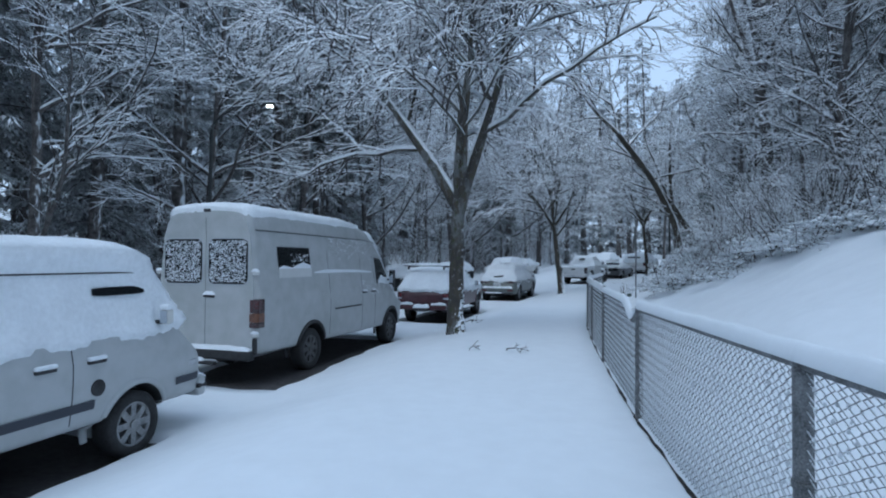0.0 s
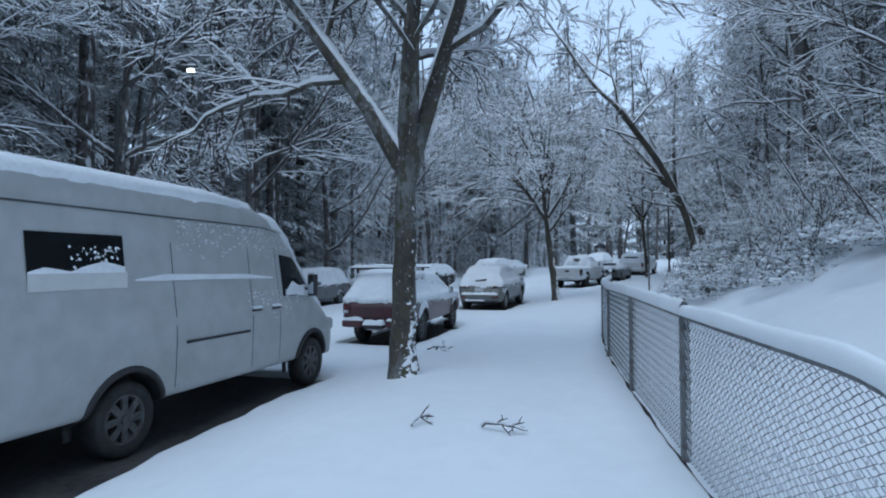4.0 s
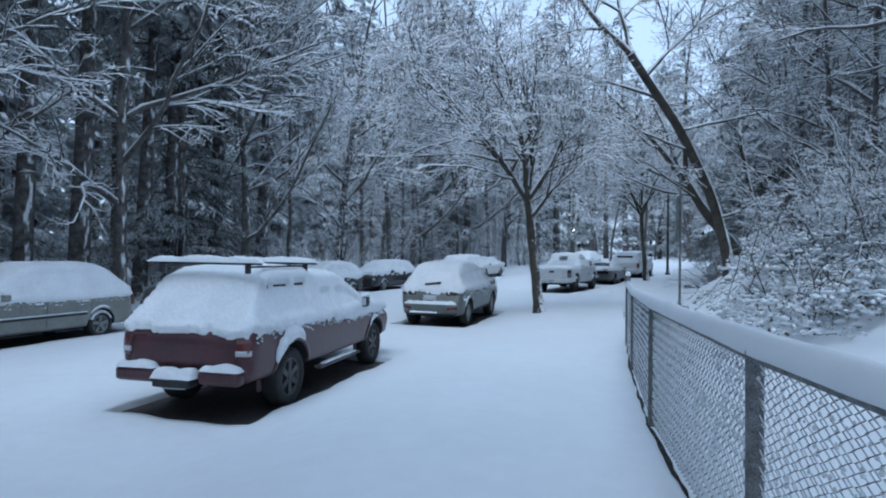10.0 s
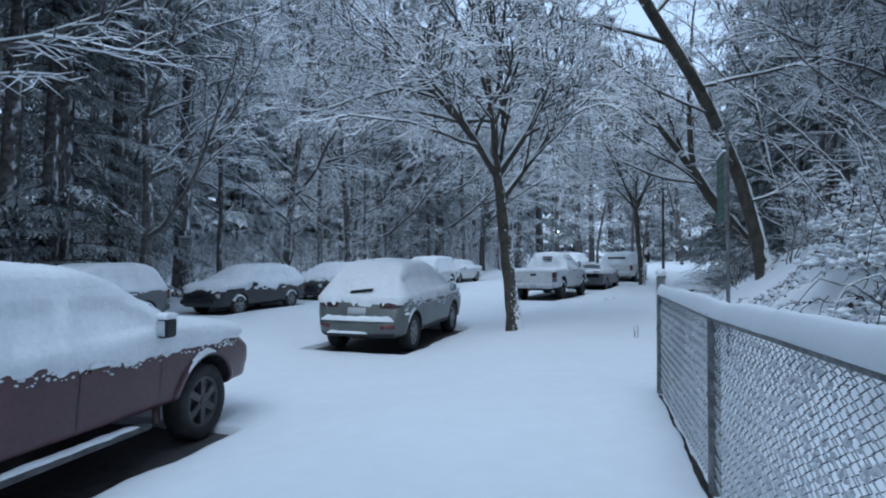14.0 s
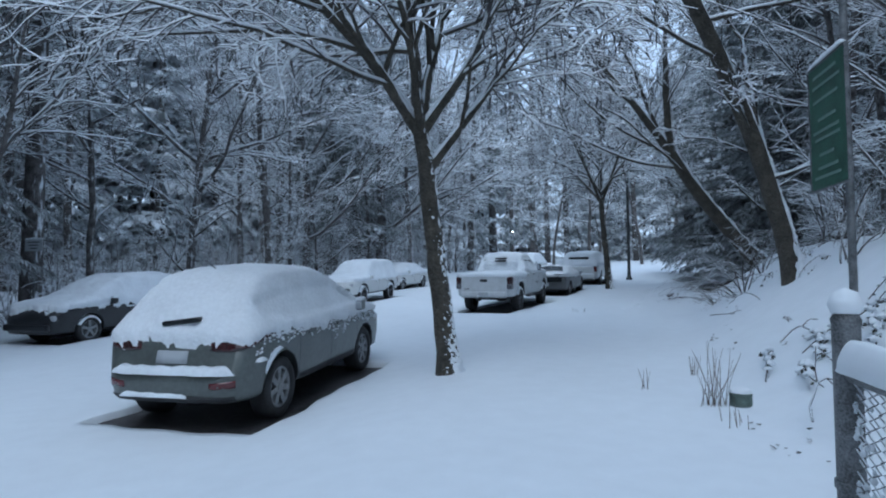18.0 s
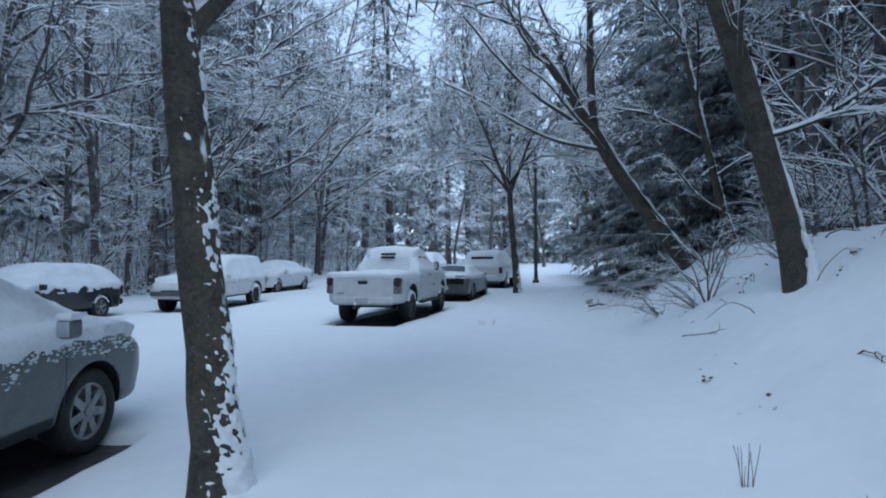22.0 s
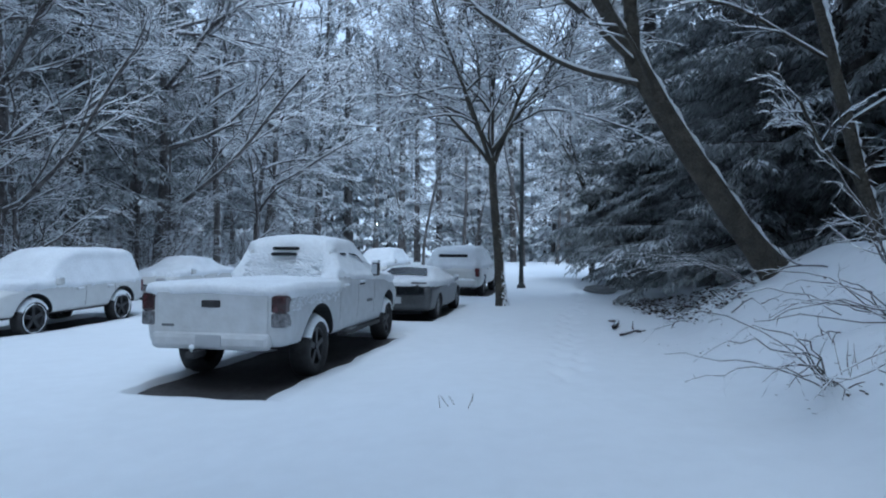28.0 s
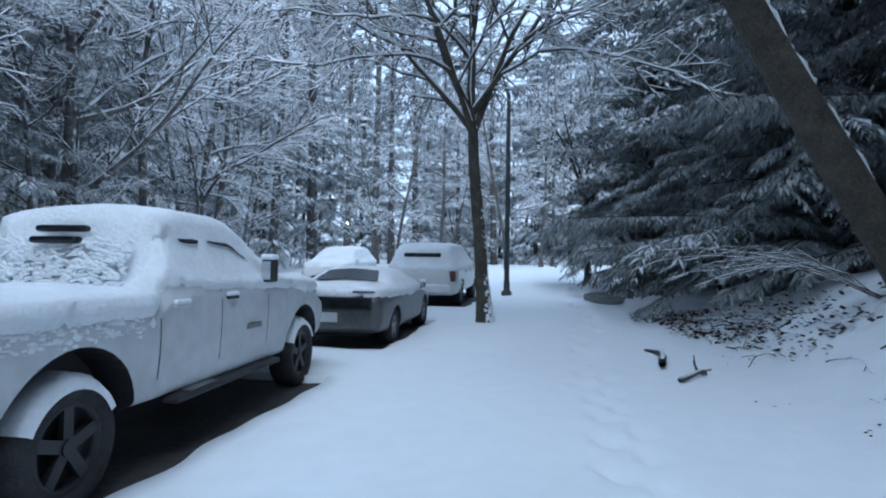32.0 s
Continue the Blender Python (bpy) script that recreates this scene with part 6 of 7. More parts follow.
leaning_tree(12, (16.9, 34.5), 3.3, (-0.95, 0.1), (0.06, 0.0), 0.235, 0.7, [(25, -95, 40, 7.0, 0.85), (25, -100, 12, 7.5, 0.8), (24, -110, 78, 5.5, 0.32), (22, -80, 82, 5.0, 0.3), (21, -130, 70, 4.5, 0.28), (25, -60, 30, 6.0, 0.5)], "thick leaning tree with snow along the upper side of its trunk", z0=2.3)
leaning_tree(14, (11.73, 26.28), 6.6, (0.02, 0.26), (-0.085, -0.058), 0.162, 0.75, [(9, 140, 80, 1.4, 0.2), (12, -140, 82, 2.4, 0.22), (16, -100, 75, 3.6, 0.26), (18, 100, 70, 4.0, 0.3), (21, -60, 60, 5.0, 0.35), (25, -80, 42, 6.0, 0.7), (25, 0, 20, 6.5, 0.6), (23, 60, 45, 5.0, 0.4)], "dark leaning tree rooted in the snowy bank")
leaning_tree(16, (16.81, 32.37), 6.5, (-0.36, 0.0), (0.035, 0.02), 0.1, 0.6, [(6, -100, 60, 2.0, 0.3), (9, 160, 65, 2.2, 0.3), (12, -70, 60, 2.6, 0.35), (15, -140, 62, 2.6, 0.35), (18, 100, 55, 3.0, 0.4), (21, -90, 50, 3.0, 0.45), (25, -60, 25, 4.0, 0.8), (25, 90, 30, 4.0, 0.7)], "slim crooked tree leaning over the bank", 0.9, 2.3)


def wood_tree(seed, height, r, crown_at, reach, limbs=12, toward=None, wob=0.035, coarse=False, slim=False):
    """A tall bare forest tree; its long limbs arch out and droop under the snow."""
    t = Tree(seed, 0.9, 0.008)
    rng = t.rng
    pts, rad = grow(rng, (0, 0, -0.4), (rng.normal(0, 0.05), rng.normal(0, 0.05), 1), height, r, r * 0.2, 16, wob, 0.03)
    rad[0] = r * 1.4
    t.bark.add(pts, rad, 8)
    plan = [(8, 2.6, 0.6, 5, 3, 0.12), (7, 1.15, 0.55, 3, 3, 0.1), (2, 0.5, 0.6, 1, 3, 0.1)]
    if coarse:
        t.thin, plan = 0.012, [(7, 2.3, 0.75, 3, 3, 0.1), (8, 1.2, 0.75, 2, 3, 0.1)]
    if slim:
        t.heap, t.thin, plan = 0.7, 0.006, [(6, 1.5, 0.75, 4, 3, 0.1), (5, 0.7, 0.75, 2, 3, 0.1), (2, 0.3, 0.8, 1, 3, 0.1)]
    for i in range(limbs):
        u = crown_at + (0.97 - crown_at) * (i + rng.uniform(0, 1)) / limbs
        k = min(15, int(u * 16))
        way = fork(rng, (0, 0, 1), rng.uniform(0.7, 1.2))
        if toward is not None and rng.random() < 0.6:
            a = math.radians(toward + rng.normal(0, 35))
            way = np.array((math.sin(a), math.cos(a), rng.uniform(0.35, 0.9)))
        ln = reach * rng.uniform(0.65, 1.2) * (1.1 - 0.5 * u)
        q, s = grow(rng, pts[k], way, ln, min(rad[k] * 0.55, 0.08), 0.012, 9, 0.10, 0.0)
        t.limb(q, s, 5)
        t.spread(q, s, 0, plan, 0.03)
    return t


def sapling(seed, height, stems=4, spread_=0.35, heap=0.75, sparse=False):
    """Thin understorey stems from one root, bent by snow."""
    t = Tree(seed, heap, 0.005)
    rng = t.rng
    plan = [(8, 0.9, 0.7, 4, 3, 0.15), (5, 0.5, 0.7, 2, 3, 0.1), (1, 0.25, 0.7, 1, 3, 0.2)]
    if sparse:
        plan = [(5, 0.6, 0.6, 4, 3, 0.25), (3, 0.3, 0.6, 2, 3, 0.2)]
    for i in range(stems):
        a = rng.uniform(0, 6.28)
        q, s = grow(rng, (0, 0, -0.1), (math.cos(a) * spread_, math.sin(a) * spread_, 1), height * rng.uniform(0.6, 1.1), 0.018 if sparse else 0.03, 0.006, 10, 0.09, -0.015)
        t.limb(q, s, 5)
        t.spread(q, s, 0, plan, 0.06)
    return t


def conifer(seed, height, r, low, reach, gap=0.2, droopy=1.0, busy_to=11.0, ranks=0.42, leaflets=3, size=1.0, snowy=0.3, wide=1.0):
    """A conifer: drooping boughs set on both sides with sagging sprays of small leaflets, clots of snow on some of them."""
    rng = np.random.default_rng(seed)
    trunk, boughs, leaves, pads = Tubes(), Tubes(), [], []
    trunk.add([(0, 0, z) for z in np.linspace(-0.4, height, 12)], r * np.linspace(1.15, 0.05, 12), 9)
    unit = lambda a: a / (np.linalg.norm(a, axis=-1, keepdims=True) + 1e-9)
    down = np.array((0, 0, -1.0))
    z = low
    while z < height - 0.4:
        u = (z - low) / (height - low)
        L = reach * (1 - u) ** 0.6 * rng.uniform(0.75, 1.15) + 0.3
        coarse = 1.0 if z < busy_to else 2.2 if z < 15 or not busy_to else 3.2
        for k in range(rng.integers(4, 7)):
            a = rng.uniform(0, 2 * np.pi)
            ln = L * rng.uniform(0.5, 1.1)
            n = 7
            t = np.linspace(0, 1, n)
            droop = rng.uniform(0.2, 0.8) * droopy
            bend, rise = rng.normal(0, 0.15) * t * t, rng.uniform(0.05, 0.4)
            out = np.stack([np.cos(a + bend) * ln * t, np.sin(a + bend) * ln * t, z + rng.uniform(-0.15, 0.15) + rise * ln * t - droop * ln * t * t * (1.25 - 0.45 * t)], -1)
            boughs.add(out, np.linspace(0.03, 0.008, n) * (0.5 + L / reach * 0.5), 3)
            side, fwd = np.array((-np.sin(a), np.cos(a), 0)), np.array((np.cos(a), np.sin(a), 0))
            m = max(5, int(ln / (gap * coarse) * 2))
            v = 0.1 + 0.9 * (np.arange(m) + rng.uniform(0, 1, m)) / m
            p = np.stack([np.interp(v, t, out[:, c]) for c in range(3)], -1)
            h = np.where(np.arange(m) % 2, 1.0, -1.0)[:, None]
            d = unit(side * h * rng.uniform(0.4, 1, (m, 1)) + fwd * rng.uniform(0.3, 1.0, (m, 1)))
            wl = (np.clip(ln * 0.17 * (1.25 - 0.7 * v) + 0.14, 0.18, 0.62) * rng.uniform(0.65, 1.25, m) * size * coarse ** 0.35)[:, None]
            sag = rng.uniform(0.3, 0.75, (m, 1)) * droopy
            white = rng.random() < snowy
            load = rng.random(m) < 0.7
            for j in range(leaflets):
                w_ = (j + 0.5) / leaflets
                b = p + d * wl * w_ + down * wl * sag * w_ * w_
                for hand in (-1, 1):
                    e = unit(d * 0.8 + np.cross(d, down) * hand * rng.uniform(0.45, 0.85, (m, 1)) + down * rng.uniform(0.25, 0.85, (m, 1)) * (0.6 + w_) * droopy)
                    q = wl * (0.62 - 0.3 * w_) * rng.uniform(0.75, 1.25, (m, 1)) * (1.6 if leaflets < 3 else 1.0)
                    w = unit(np.cross(e, rng.normal(0, 0.35, (m, 3)) + (0, 0, 1.0))) * (0.014 + q * 0.13) * wide * coarse ** 0.5
                    mid, tip = b + e * q * 0.5, b + e * q + down * q * 0.22
                    quad = np.stack([b, mid - w, tip, mid + w], 1)
                    leaves.append(quad)
                    if white:
                        lift = np.array((0, 0, 0.016))
                        some = load & (rng.random(m) < 0.75)
                        c = quad.mean(axis=1, keepdims=True)
                        pads.append((c + (quad - c) * rng.uniform(0.75, 1.15, (m, 1, 1)) + lift)[some])
        z += max(0.28, ranks * L / reach + 0.14) * rng.uniform(0.8, 1.2) * coarse
    return trunk, boughs, np.concatenate(leaves), np.concatenate(pads or [np.zeros((0, 4, 3))])


def brush(seed, stems, height, radius, heap=0.62):
    """A thicket of thin understorey stems, every twig lined with snow."""
    t = Tree(seed, heap, 0.005)
    rng = t.rng
    for i in range(stems):
        a, b = rng.uniform(0, 6.28), radius * math.sqrt(rng.uniform(0, 1))
        lean = rng.normal(0, 0.3, 2)
        q, s = grow(rng, (math.cos(a) * b, math.sin(a) * b, -0.15), (*lean, 1), height * rng.uniform(0.45, 1.1), 0.02, 0.006, 8, 0.09, -0.02)
        t.limb(q, s, 4)
        t.spread(q, s, 1, [None, (10, 0.8, 0.65, 3, 3, 0.1), (3, 0.4, 0.6, 1, 3, 0.1)], 0.05, 0.07)
    return t


def conifer_thing(label, parts, name="conifer"):
    trunk, boughs, leaves, pads = parts
    root = thing(name, Matrix(), label, "tree", "conifers")
    part("trunk", trunk.mesh("trunk", BARK), root)
    part("branchwork", boughs.mesh("branchwork", TWIG), root, "", "stuff")
    part("crown", quads_mesh("crown", leaves, NEEDLES), root, "dark green hanging fronds", "stuff")
    part("snow", quads_mesh("frond_snow", pads, SNOW_FINE), root, "snow lying on the boughs", "stuff")
    return root


def bramble(seed, radius, height, leaves_n):
    """A mound of arching canes and snow-loaded leaves."""
    rng = np.random.default_rng(seed)
    canes, white, leaves = Tubes(), Tubes(), []
    for i in range(8):
        a, r0 = rng.uniform(0, 6.28), rng.uniform(0, radius * 0.5)
        b = np.array((math.cos(a) * r0, math.sin(a) * r0, -0.1))
        ln = rng.uniform(0.5, 1.1) * radius
        h = height * rng.uniform(0.6, 1.2)
        a2 = a + rng.normal(0, 0.6)
        s = np.linspace(0, 1, 8)
        q = b + np.stack([np.cos(a2) * ln * s, np.sin(a2) * ln * s, h * 4 * s * (1 - s) * 0.9 + 0.1 + 0 * s], -1) + rng.normal(0, 0.03, (8, 3))
        canes.add(q, np.linspace(0.01, 0.004, 8), 3)
        if i % 3 == 0:
            white.add(q + (0, 0, 0.008), np.linspace(0.010, 0.006, 8), 3, 1.2)
    for i in range(leaves_n):
        a, rr = rng.uniform(0, 6.28), radius * math.sqrt(rng.uniform(0, 1.15))
        top = height * max(0.12, 1 - (rr / radius) ** 2) * (0.75 + 0.4 * math.sin(a * 3 + seed) * rr / radius)
        p = np.array((math.cos(a) * rr, math.sin(a) * rr, top * rng.uniform(0.25, 1.05)))
        d = np.array((math.cos(a) + rng.normal(0, 0.6), math.sin(a) + rng.normal(0, 0.6), -rng.uniform(0.1, 0.9)))
        d /= np.linalg.norm(d)
        w = np.cross(d, (0, 0, 1))
        w /= np.linalg.norm(w) + 1e-6
        L = rng.uniform(0.035, 0.09)
        w = w * L * 0.42
        leaves.append((p, p + d * L * 0.5 - w, p + d * L, p + d * L * 0.5 + w))
        if rng.random() < 0.45:
            up = np.array((0, 0, 0.02))
            c = p + d * L * 0.5 + up
            e = np.array((rng.normal(), rng.normal(), 0.2)) * L * 0.5
            white.add([c - e, c, c + e], [L * 0.15, L * rng.uniform(0.4, 0.85), L * 0.15], 4, 0.7)
    root = thing("bramble_bush", Matrix(), "bramble thicket bowed under clumps of snow", "bush", "brambles")
    part("cane_tangle", canes.mesh("cane_tangle", TWIG), root, "thin dark canes", "stuff")
    part("foliage", quads_mesh("foliage", leaves, LEAVES), root, "", "stuff")
    part("snow", white.mesh("snow", SNOW_FINE), root, "clumps of snow", "stuff")
    return root


def plant(made, spots, rng, lo=0.85, hi=1.2, spin=True, sink=0.05, heading=0):
    """Copies of a plant at spots (x, y), each turned and scaled a little."""
    for i, (x, y) in enumerate(spots):
        k = rng.uniform(lo, hi)
        m = pose(x, y, ground_at(x, y) - sink, rng.normal(0, 1.2), rng.normal(0, 1.2), rng.uniform(0, 360) if spin else heading + rng.normal(0, 18)) @ Matrix.Diagonal((k, k, k, 1))
        if i == 0:
            made.matrix_world = m
        else:
            copy_thing(made, Matrix()).matrix_basis = m


def scatter(rng, n, s_rng, d_rng, gap, taken, avoid=()):
    out = []
    for _ in range(n * 30):
        s, d = rng.uniform(*s_rng), rng.uniform(*d_rng)
        x, y = (float(v) for v in at(s, d))
        if all((x - a) ** 2 + (y - b) ** 2 > gap ** 2 for a, b in taken) and all((x - a) ** 2 + (y - b) ** 2 > g ** 2 for a, b, g in avoid):
            out.append((x, y))
            taken.append((x, y))
            if len(out) == n:
                break
    return out


rngw, rngt0 = np.random.default_rng(77), np.random.default_rng(78)
S0 = float(np.interp(0, _ys, _s))
AVOID = [(x, y, 3.0) for x, y in ((0.3, 8.7), (5.3, 24.8), (14.3, 40.3), (23.9, 49.4), (18.7, 46.6), (14.5, 53), (11.5, 56))] + [(11.3, 26.1, 2.2), (16.9, 34.5, 2.5)]
taken = []
left_edge = [(-4.95, 31.6), (-8.4, 36.4), (5.5, 52.6), (-10.2, 21.5), (-11.6, 13.0), (-3.0, 43.5), (1.6, 47.5), (9.6, 60.5), (-12.5, 4.5), (-7.4, 27.0)]
taken += left_edge
cedar_spots = [(21.9, 38.4), (20.8, 35.0), (22.4, 31.6), (25.6, 42.6), (24.6, 46.6)]
taken += cedar_spots
left_firs = scatter(rngw, 15, (S0 - 4, S0 + 62), (-19, -13.2), 2.3, taken, AVOID)
left_mix = scatter(rngw, 16, (S0 - 6, S0 + 76), (-27, -16), 2.6, taken, AVOID)
left_far = scatter(rngw, 15, (S0 - 6, S0 + 92), (-40, -26), 3.0, taken, AVOID)
right_near = scatter(rngw, 9, (S0 + 4, S0 + 30), (9.5, 13), 2.0, taken, AVOID)
right_mix = scatter(rngw, 13, (S0 + 2, S0 + 46), (13, 21), 2.4, taken, AVOID)
right_far = scatter(rngw, 8, (S0 + 2, S0 + 70), (21, 34), 3.0, taken, AVOID)
ahead = scatter(rngw, 22, (S0 + 76, S0 + 100), (-14, 34), 3.0, taken, AVOID)
left_trunks = [(-10.2, 26.5), (-9.5, 28.2), (-8.6, 30.6), (-7.9, 31.6), (-6.9, 33.8), (-5.6, 36.2), (-13.2, 18.4), (-11.9, 22.4), (-14.0, 14.5)]
left_stems = [(0.0, 45.2), (0.9, 46.2), (2.0, 47.6), (4.9, 51.6), (5.8, 52.6), (9.6, 58.6), (11.8, 61.9), (-4.6, 37.8), (-2.4, 41.5)]
right_stems = [(12.9, 22.0), (12.2, 19.4), (11.6, 16.4), (14.6, 27.2), (17.4, 28.4), (18.2, 30.6), (13.8, 24.4), (11.2, 13.4), (13.4, 17.4), (15.8, 29.6)]
LABEL = "bare forest tree with every branch outlined in snow"
over = [wood_tree(100 + i, h, r, c, re, 15, 90) for i, (h, r, c, re) in enumerate(((15, 0.19, 0.22, 7.5), (16, 0.16, 0.2, 7.0)))]
free = [wood_tree(110 + i, h, r, c, re, 13) for i, (h, r, c, re) in enumerate(((18, 0.2, 0.22, 5.5), (16, 0.14, 0.15, 5.0), (20, 0.22, 0.3, 5.5)))]
for t, sp in zip(over, (left_edge[::2], left_edge[1::2])):
    plant(t.finish("woodland_tree", LABEL, Matrix(), "tree", "woodland trees"), sp, rngw, 1.0, 1.35, False, 0.05, 15)
near_m, far_m, near_f, far_f = [], [], [], []
for g, share, far in ((left_firs, 0.75, 0), (left_mix, 0.35, 0), (left_far, 0.4, 1), (right_near, 0.0, 0), (right_mix, 0.4, 0), (right_far, 0.6, 1), (ahead, 0.1, 1)):
    for p in g:
        fir = rngw.random() < share * (1.2 if p[1] < 24 else 0.3 if p[0] < 8 else 1.0)
        ((far_f if far else near_f) if fir else (far_m if far else near_m)).append(p)
far_m += scatter(rngt0, 10, (S0 + 54, S0 + 84), (7.5, 20), 2.5, taken, AVOID)
far_f += scatter(rngt0, 16, (S0 - 4, S0 + 42), (-34, -19), 2.4, taken, AVOID)
far_f += [(13.5, 64.5), (16.5, 68.6), (26.5, 83.0)]
far_m += [p for p in near_m if sd(*p)[1] < -18.5]
near_m = [p for p in near_m if sd(*p)[1] >= -18.5]
for i, t in enumerate(free):
    plant(t.finish("woodland_tree", LABEL, Matrix(), "tree", "woodland trees"), near_m[i::3], rngw)
for i, (h, r, c, re) in enumerate(((19, 0.2, 0.25, 5.0), (16, 0.15, 0.18, 4.6))):
    plant(wood_tree(120 + i, h, r, c, re, 12, None, 0.035, True).finish("woodland_tree", LABEL, Matrix(), "tree", "woodland trees"), far_m[i::2], rngw)
for i, (h, r, c, re) in enumerate(((11, 0.085, 0.12, 2.6), (13, 0.11, 0.2, 3.0))):
    plant(wood_tree(130 + i, h, r, c, re, 17, None, 0.05, False, True).finish("young_tree", "slim young forest tree with snow on its twigs", Matrix(), "tree", "young trees"), (right_stems + left_stems)[i::2], rngw, 0.85, 1.2)
for i, (h, r, low, reach) in enumerate(((30, 0.33, 2.6, 4.2), (34, 0.4, 4.6, 4.6), (26, 0.26, 1.4, 3.6))):
    plant(conifer_thing("dark conifer with drooping boughs under snow", conifer(200 + i, h, r, low, reach, 0.3, 1.05, 9.0, 0.5, 4, 0.95, 0.3, 0.8)), near_f[i::3], rngw)
for i, (h, r, low, reach) in enumerate(((32, 0.36, 3.0, 4.4), (27, 0.28, 1.6, 3.8))):
    plant(conifer_thing("dark conifer with drooping boughs under snow", conifer(210 + i, h, r, low, reach, 0.36, 1.0, 0.0, 0.6, 3, 1.1, 0.2, 0.95)), far_f[i::2], rngw)
plant(conifer_thing("tall conifer with a bare dark trunk", conifer(220, 30, 0.27, 9.0, 3.6, 0.42, 1.05, 12.0, 0.5, 4, 0.95, 0.3, 0.85)), left_trunks, rngw, 0.8, 1.15)
plant(conifer_thing("big dark cedar with fronds hanging to the ground", conifer(260, 26, 0.34, 0.5, 4.3, 0.17, 1.15, 7.0, 0.16, 5, 0.8, 0.14, 0.7), "cedar"), cedar_spots, rngw, 0.95, 1.1)
sap = scatter(rngw, 5, (S0 + 8, S0 + 40), (10.5, 13), 1.6, [], AVOID) + scatter(rngw, 12, (S0 + 4, S0 + 70), (-16, -12.6), 1.5, [], AVOID)
for i, (h, n) in enumerate(((4.5, 5), (6.5, 4), (3.0, 6))):
    plant(sapling(300 + i, h, n, 0.35, 0.6).finish("sapling", "thin understorey saplings bent with snow", Matrix(), "sapling", "understorey saplings"), sap[i::3], rngw, 0.8, 1.25)
# the thicket's lower edge climbs the bank towards the start of the fence
foot = lambda q: float(np.interp(q - S0, [7, 10, 12, 14, 16, 18, 22], [9.2, 8.6, 8.2, 7.5, 6.6, 5.9, 5.7]))
rngt = np.random.default_rng(19)
br = []
for i in range(34):
    q = S0 + 7.5 + 17.0 * (i + rngt.uniform(0, 1)) / 34
    br.append(tuple(float(v) for v in at(q, foot(q) + 0.6 + 2.2 * rngt.uniform(0, 1) ** 1.5)))
br += scatter(rngw, 10, (S0 + 10, S0 + 60), (-14, -12.4), 1.4, [], AVOID)
rngt.shuffle(br)
for i, (r, h) in enumerate(((1.0, 0.7), (1.3, 0.95), (0.8, 0.5))):
    plant(bramble(400 + i, r, h, 760), [tuple(b) for b in br[i::3]], rngw, 0.8, 1.15)
# understorey: along the top of the bank, and under the woods across the road
low_right = [tuple(float(v) for v in at(q, foot(min(q, S0 + 22)) + 2.6 + rngt.uniform(0, 2.6))) for q in np.linspace(S0 + 6, S0 + 27, 24)]
low_right += [(14.4, 26.4), (15.6, 27.6), (16.8, 29.0), (14.0, 24.0), (18.4, 31.2), (13.2, 23.4)]
low_left = [tuple(float(v) for v in at(q, -13.6 - rngt.uniform(0, 5.5))) for q in np.linspace(S0 + 8, S0 + 72, 44)]
low_left += [tuple(float(v) for v in at(q, -20.0 - rngt.uniform(0, 8))) for q in np.linspace(S0 + 6, S0 + 78, 40)]
low_end = [tuple(float(v) for v in at(q, rngt.uniform(6.5, 13))) for q in np.linspace(S0 + 62, S0 + 90, 10)]
for i, (n, h, r) in enumerate(((13, 3.4, 1.5), (15, 2.4, 1.6), (10, 5.0, 1.3))):
    plant(brush(340 + i, n, h, r).finish("understorey_thicket", "dense thicket of thin stems furred with snow", Matrix(), "thicket", "understorey thickets", None, True), (low_right + low_left + low_end)[i::3], rngw, 0.85, 1.2)
br2 = scatter(rngw, 9, (S0 + 17.5, S0 + 22.5), (6.6, 8.6), 0.8, [], AVOID)
big_bush = bramble(420, 1.3, 1.7, 1700)
tagged(big_bush, "tall leafy evergreen shrub sagging under snow")
plant(big_bush, [(9.9, 18.3), (10.4, 15.6), (10.6, 21.0), (11.6, 17.2), (11.4, 13.4)], rngw, 0.8, 1.15)
plant(bramble(421, 0.9, 0.45, 620), br2, rngw, 0.8, 1.2)


# two tall bare trees on the bank
plant(wood_tree(118, 20, 0.17, 0.32, 4.5, 12).finish("woodland_tree", "tall bare tree rooted in the snowy bank", Matrix(), "tree", "woodland trees"), [(15.6, 29.4)], rngt, 0.95, 1.05)
plant(wood_tree(119, 18, 0.12, 0.28, 4.0, 12).finish("woodland_tree", "tall slim bare tree on top of the bank", Matrix(), "tree", "woodland trees"), [(18.1, 31.9)], rngt, 0.95, 1.05)


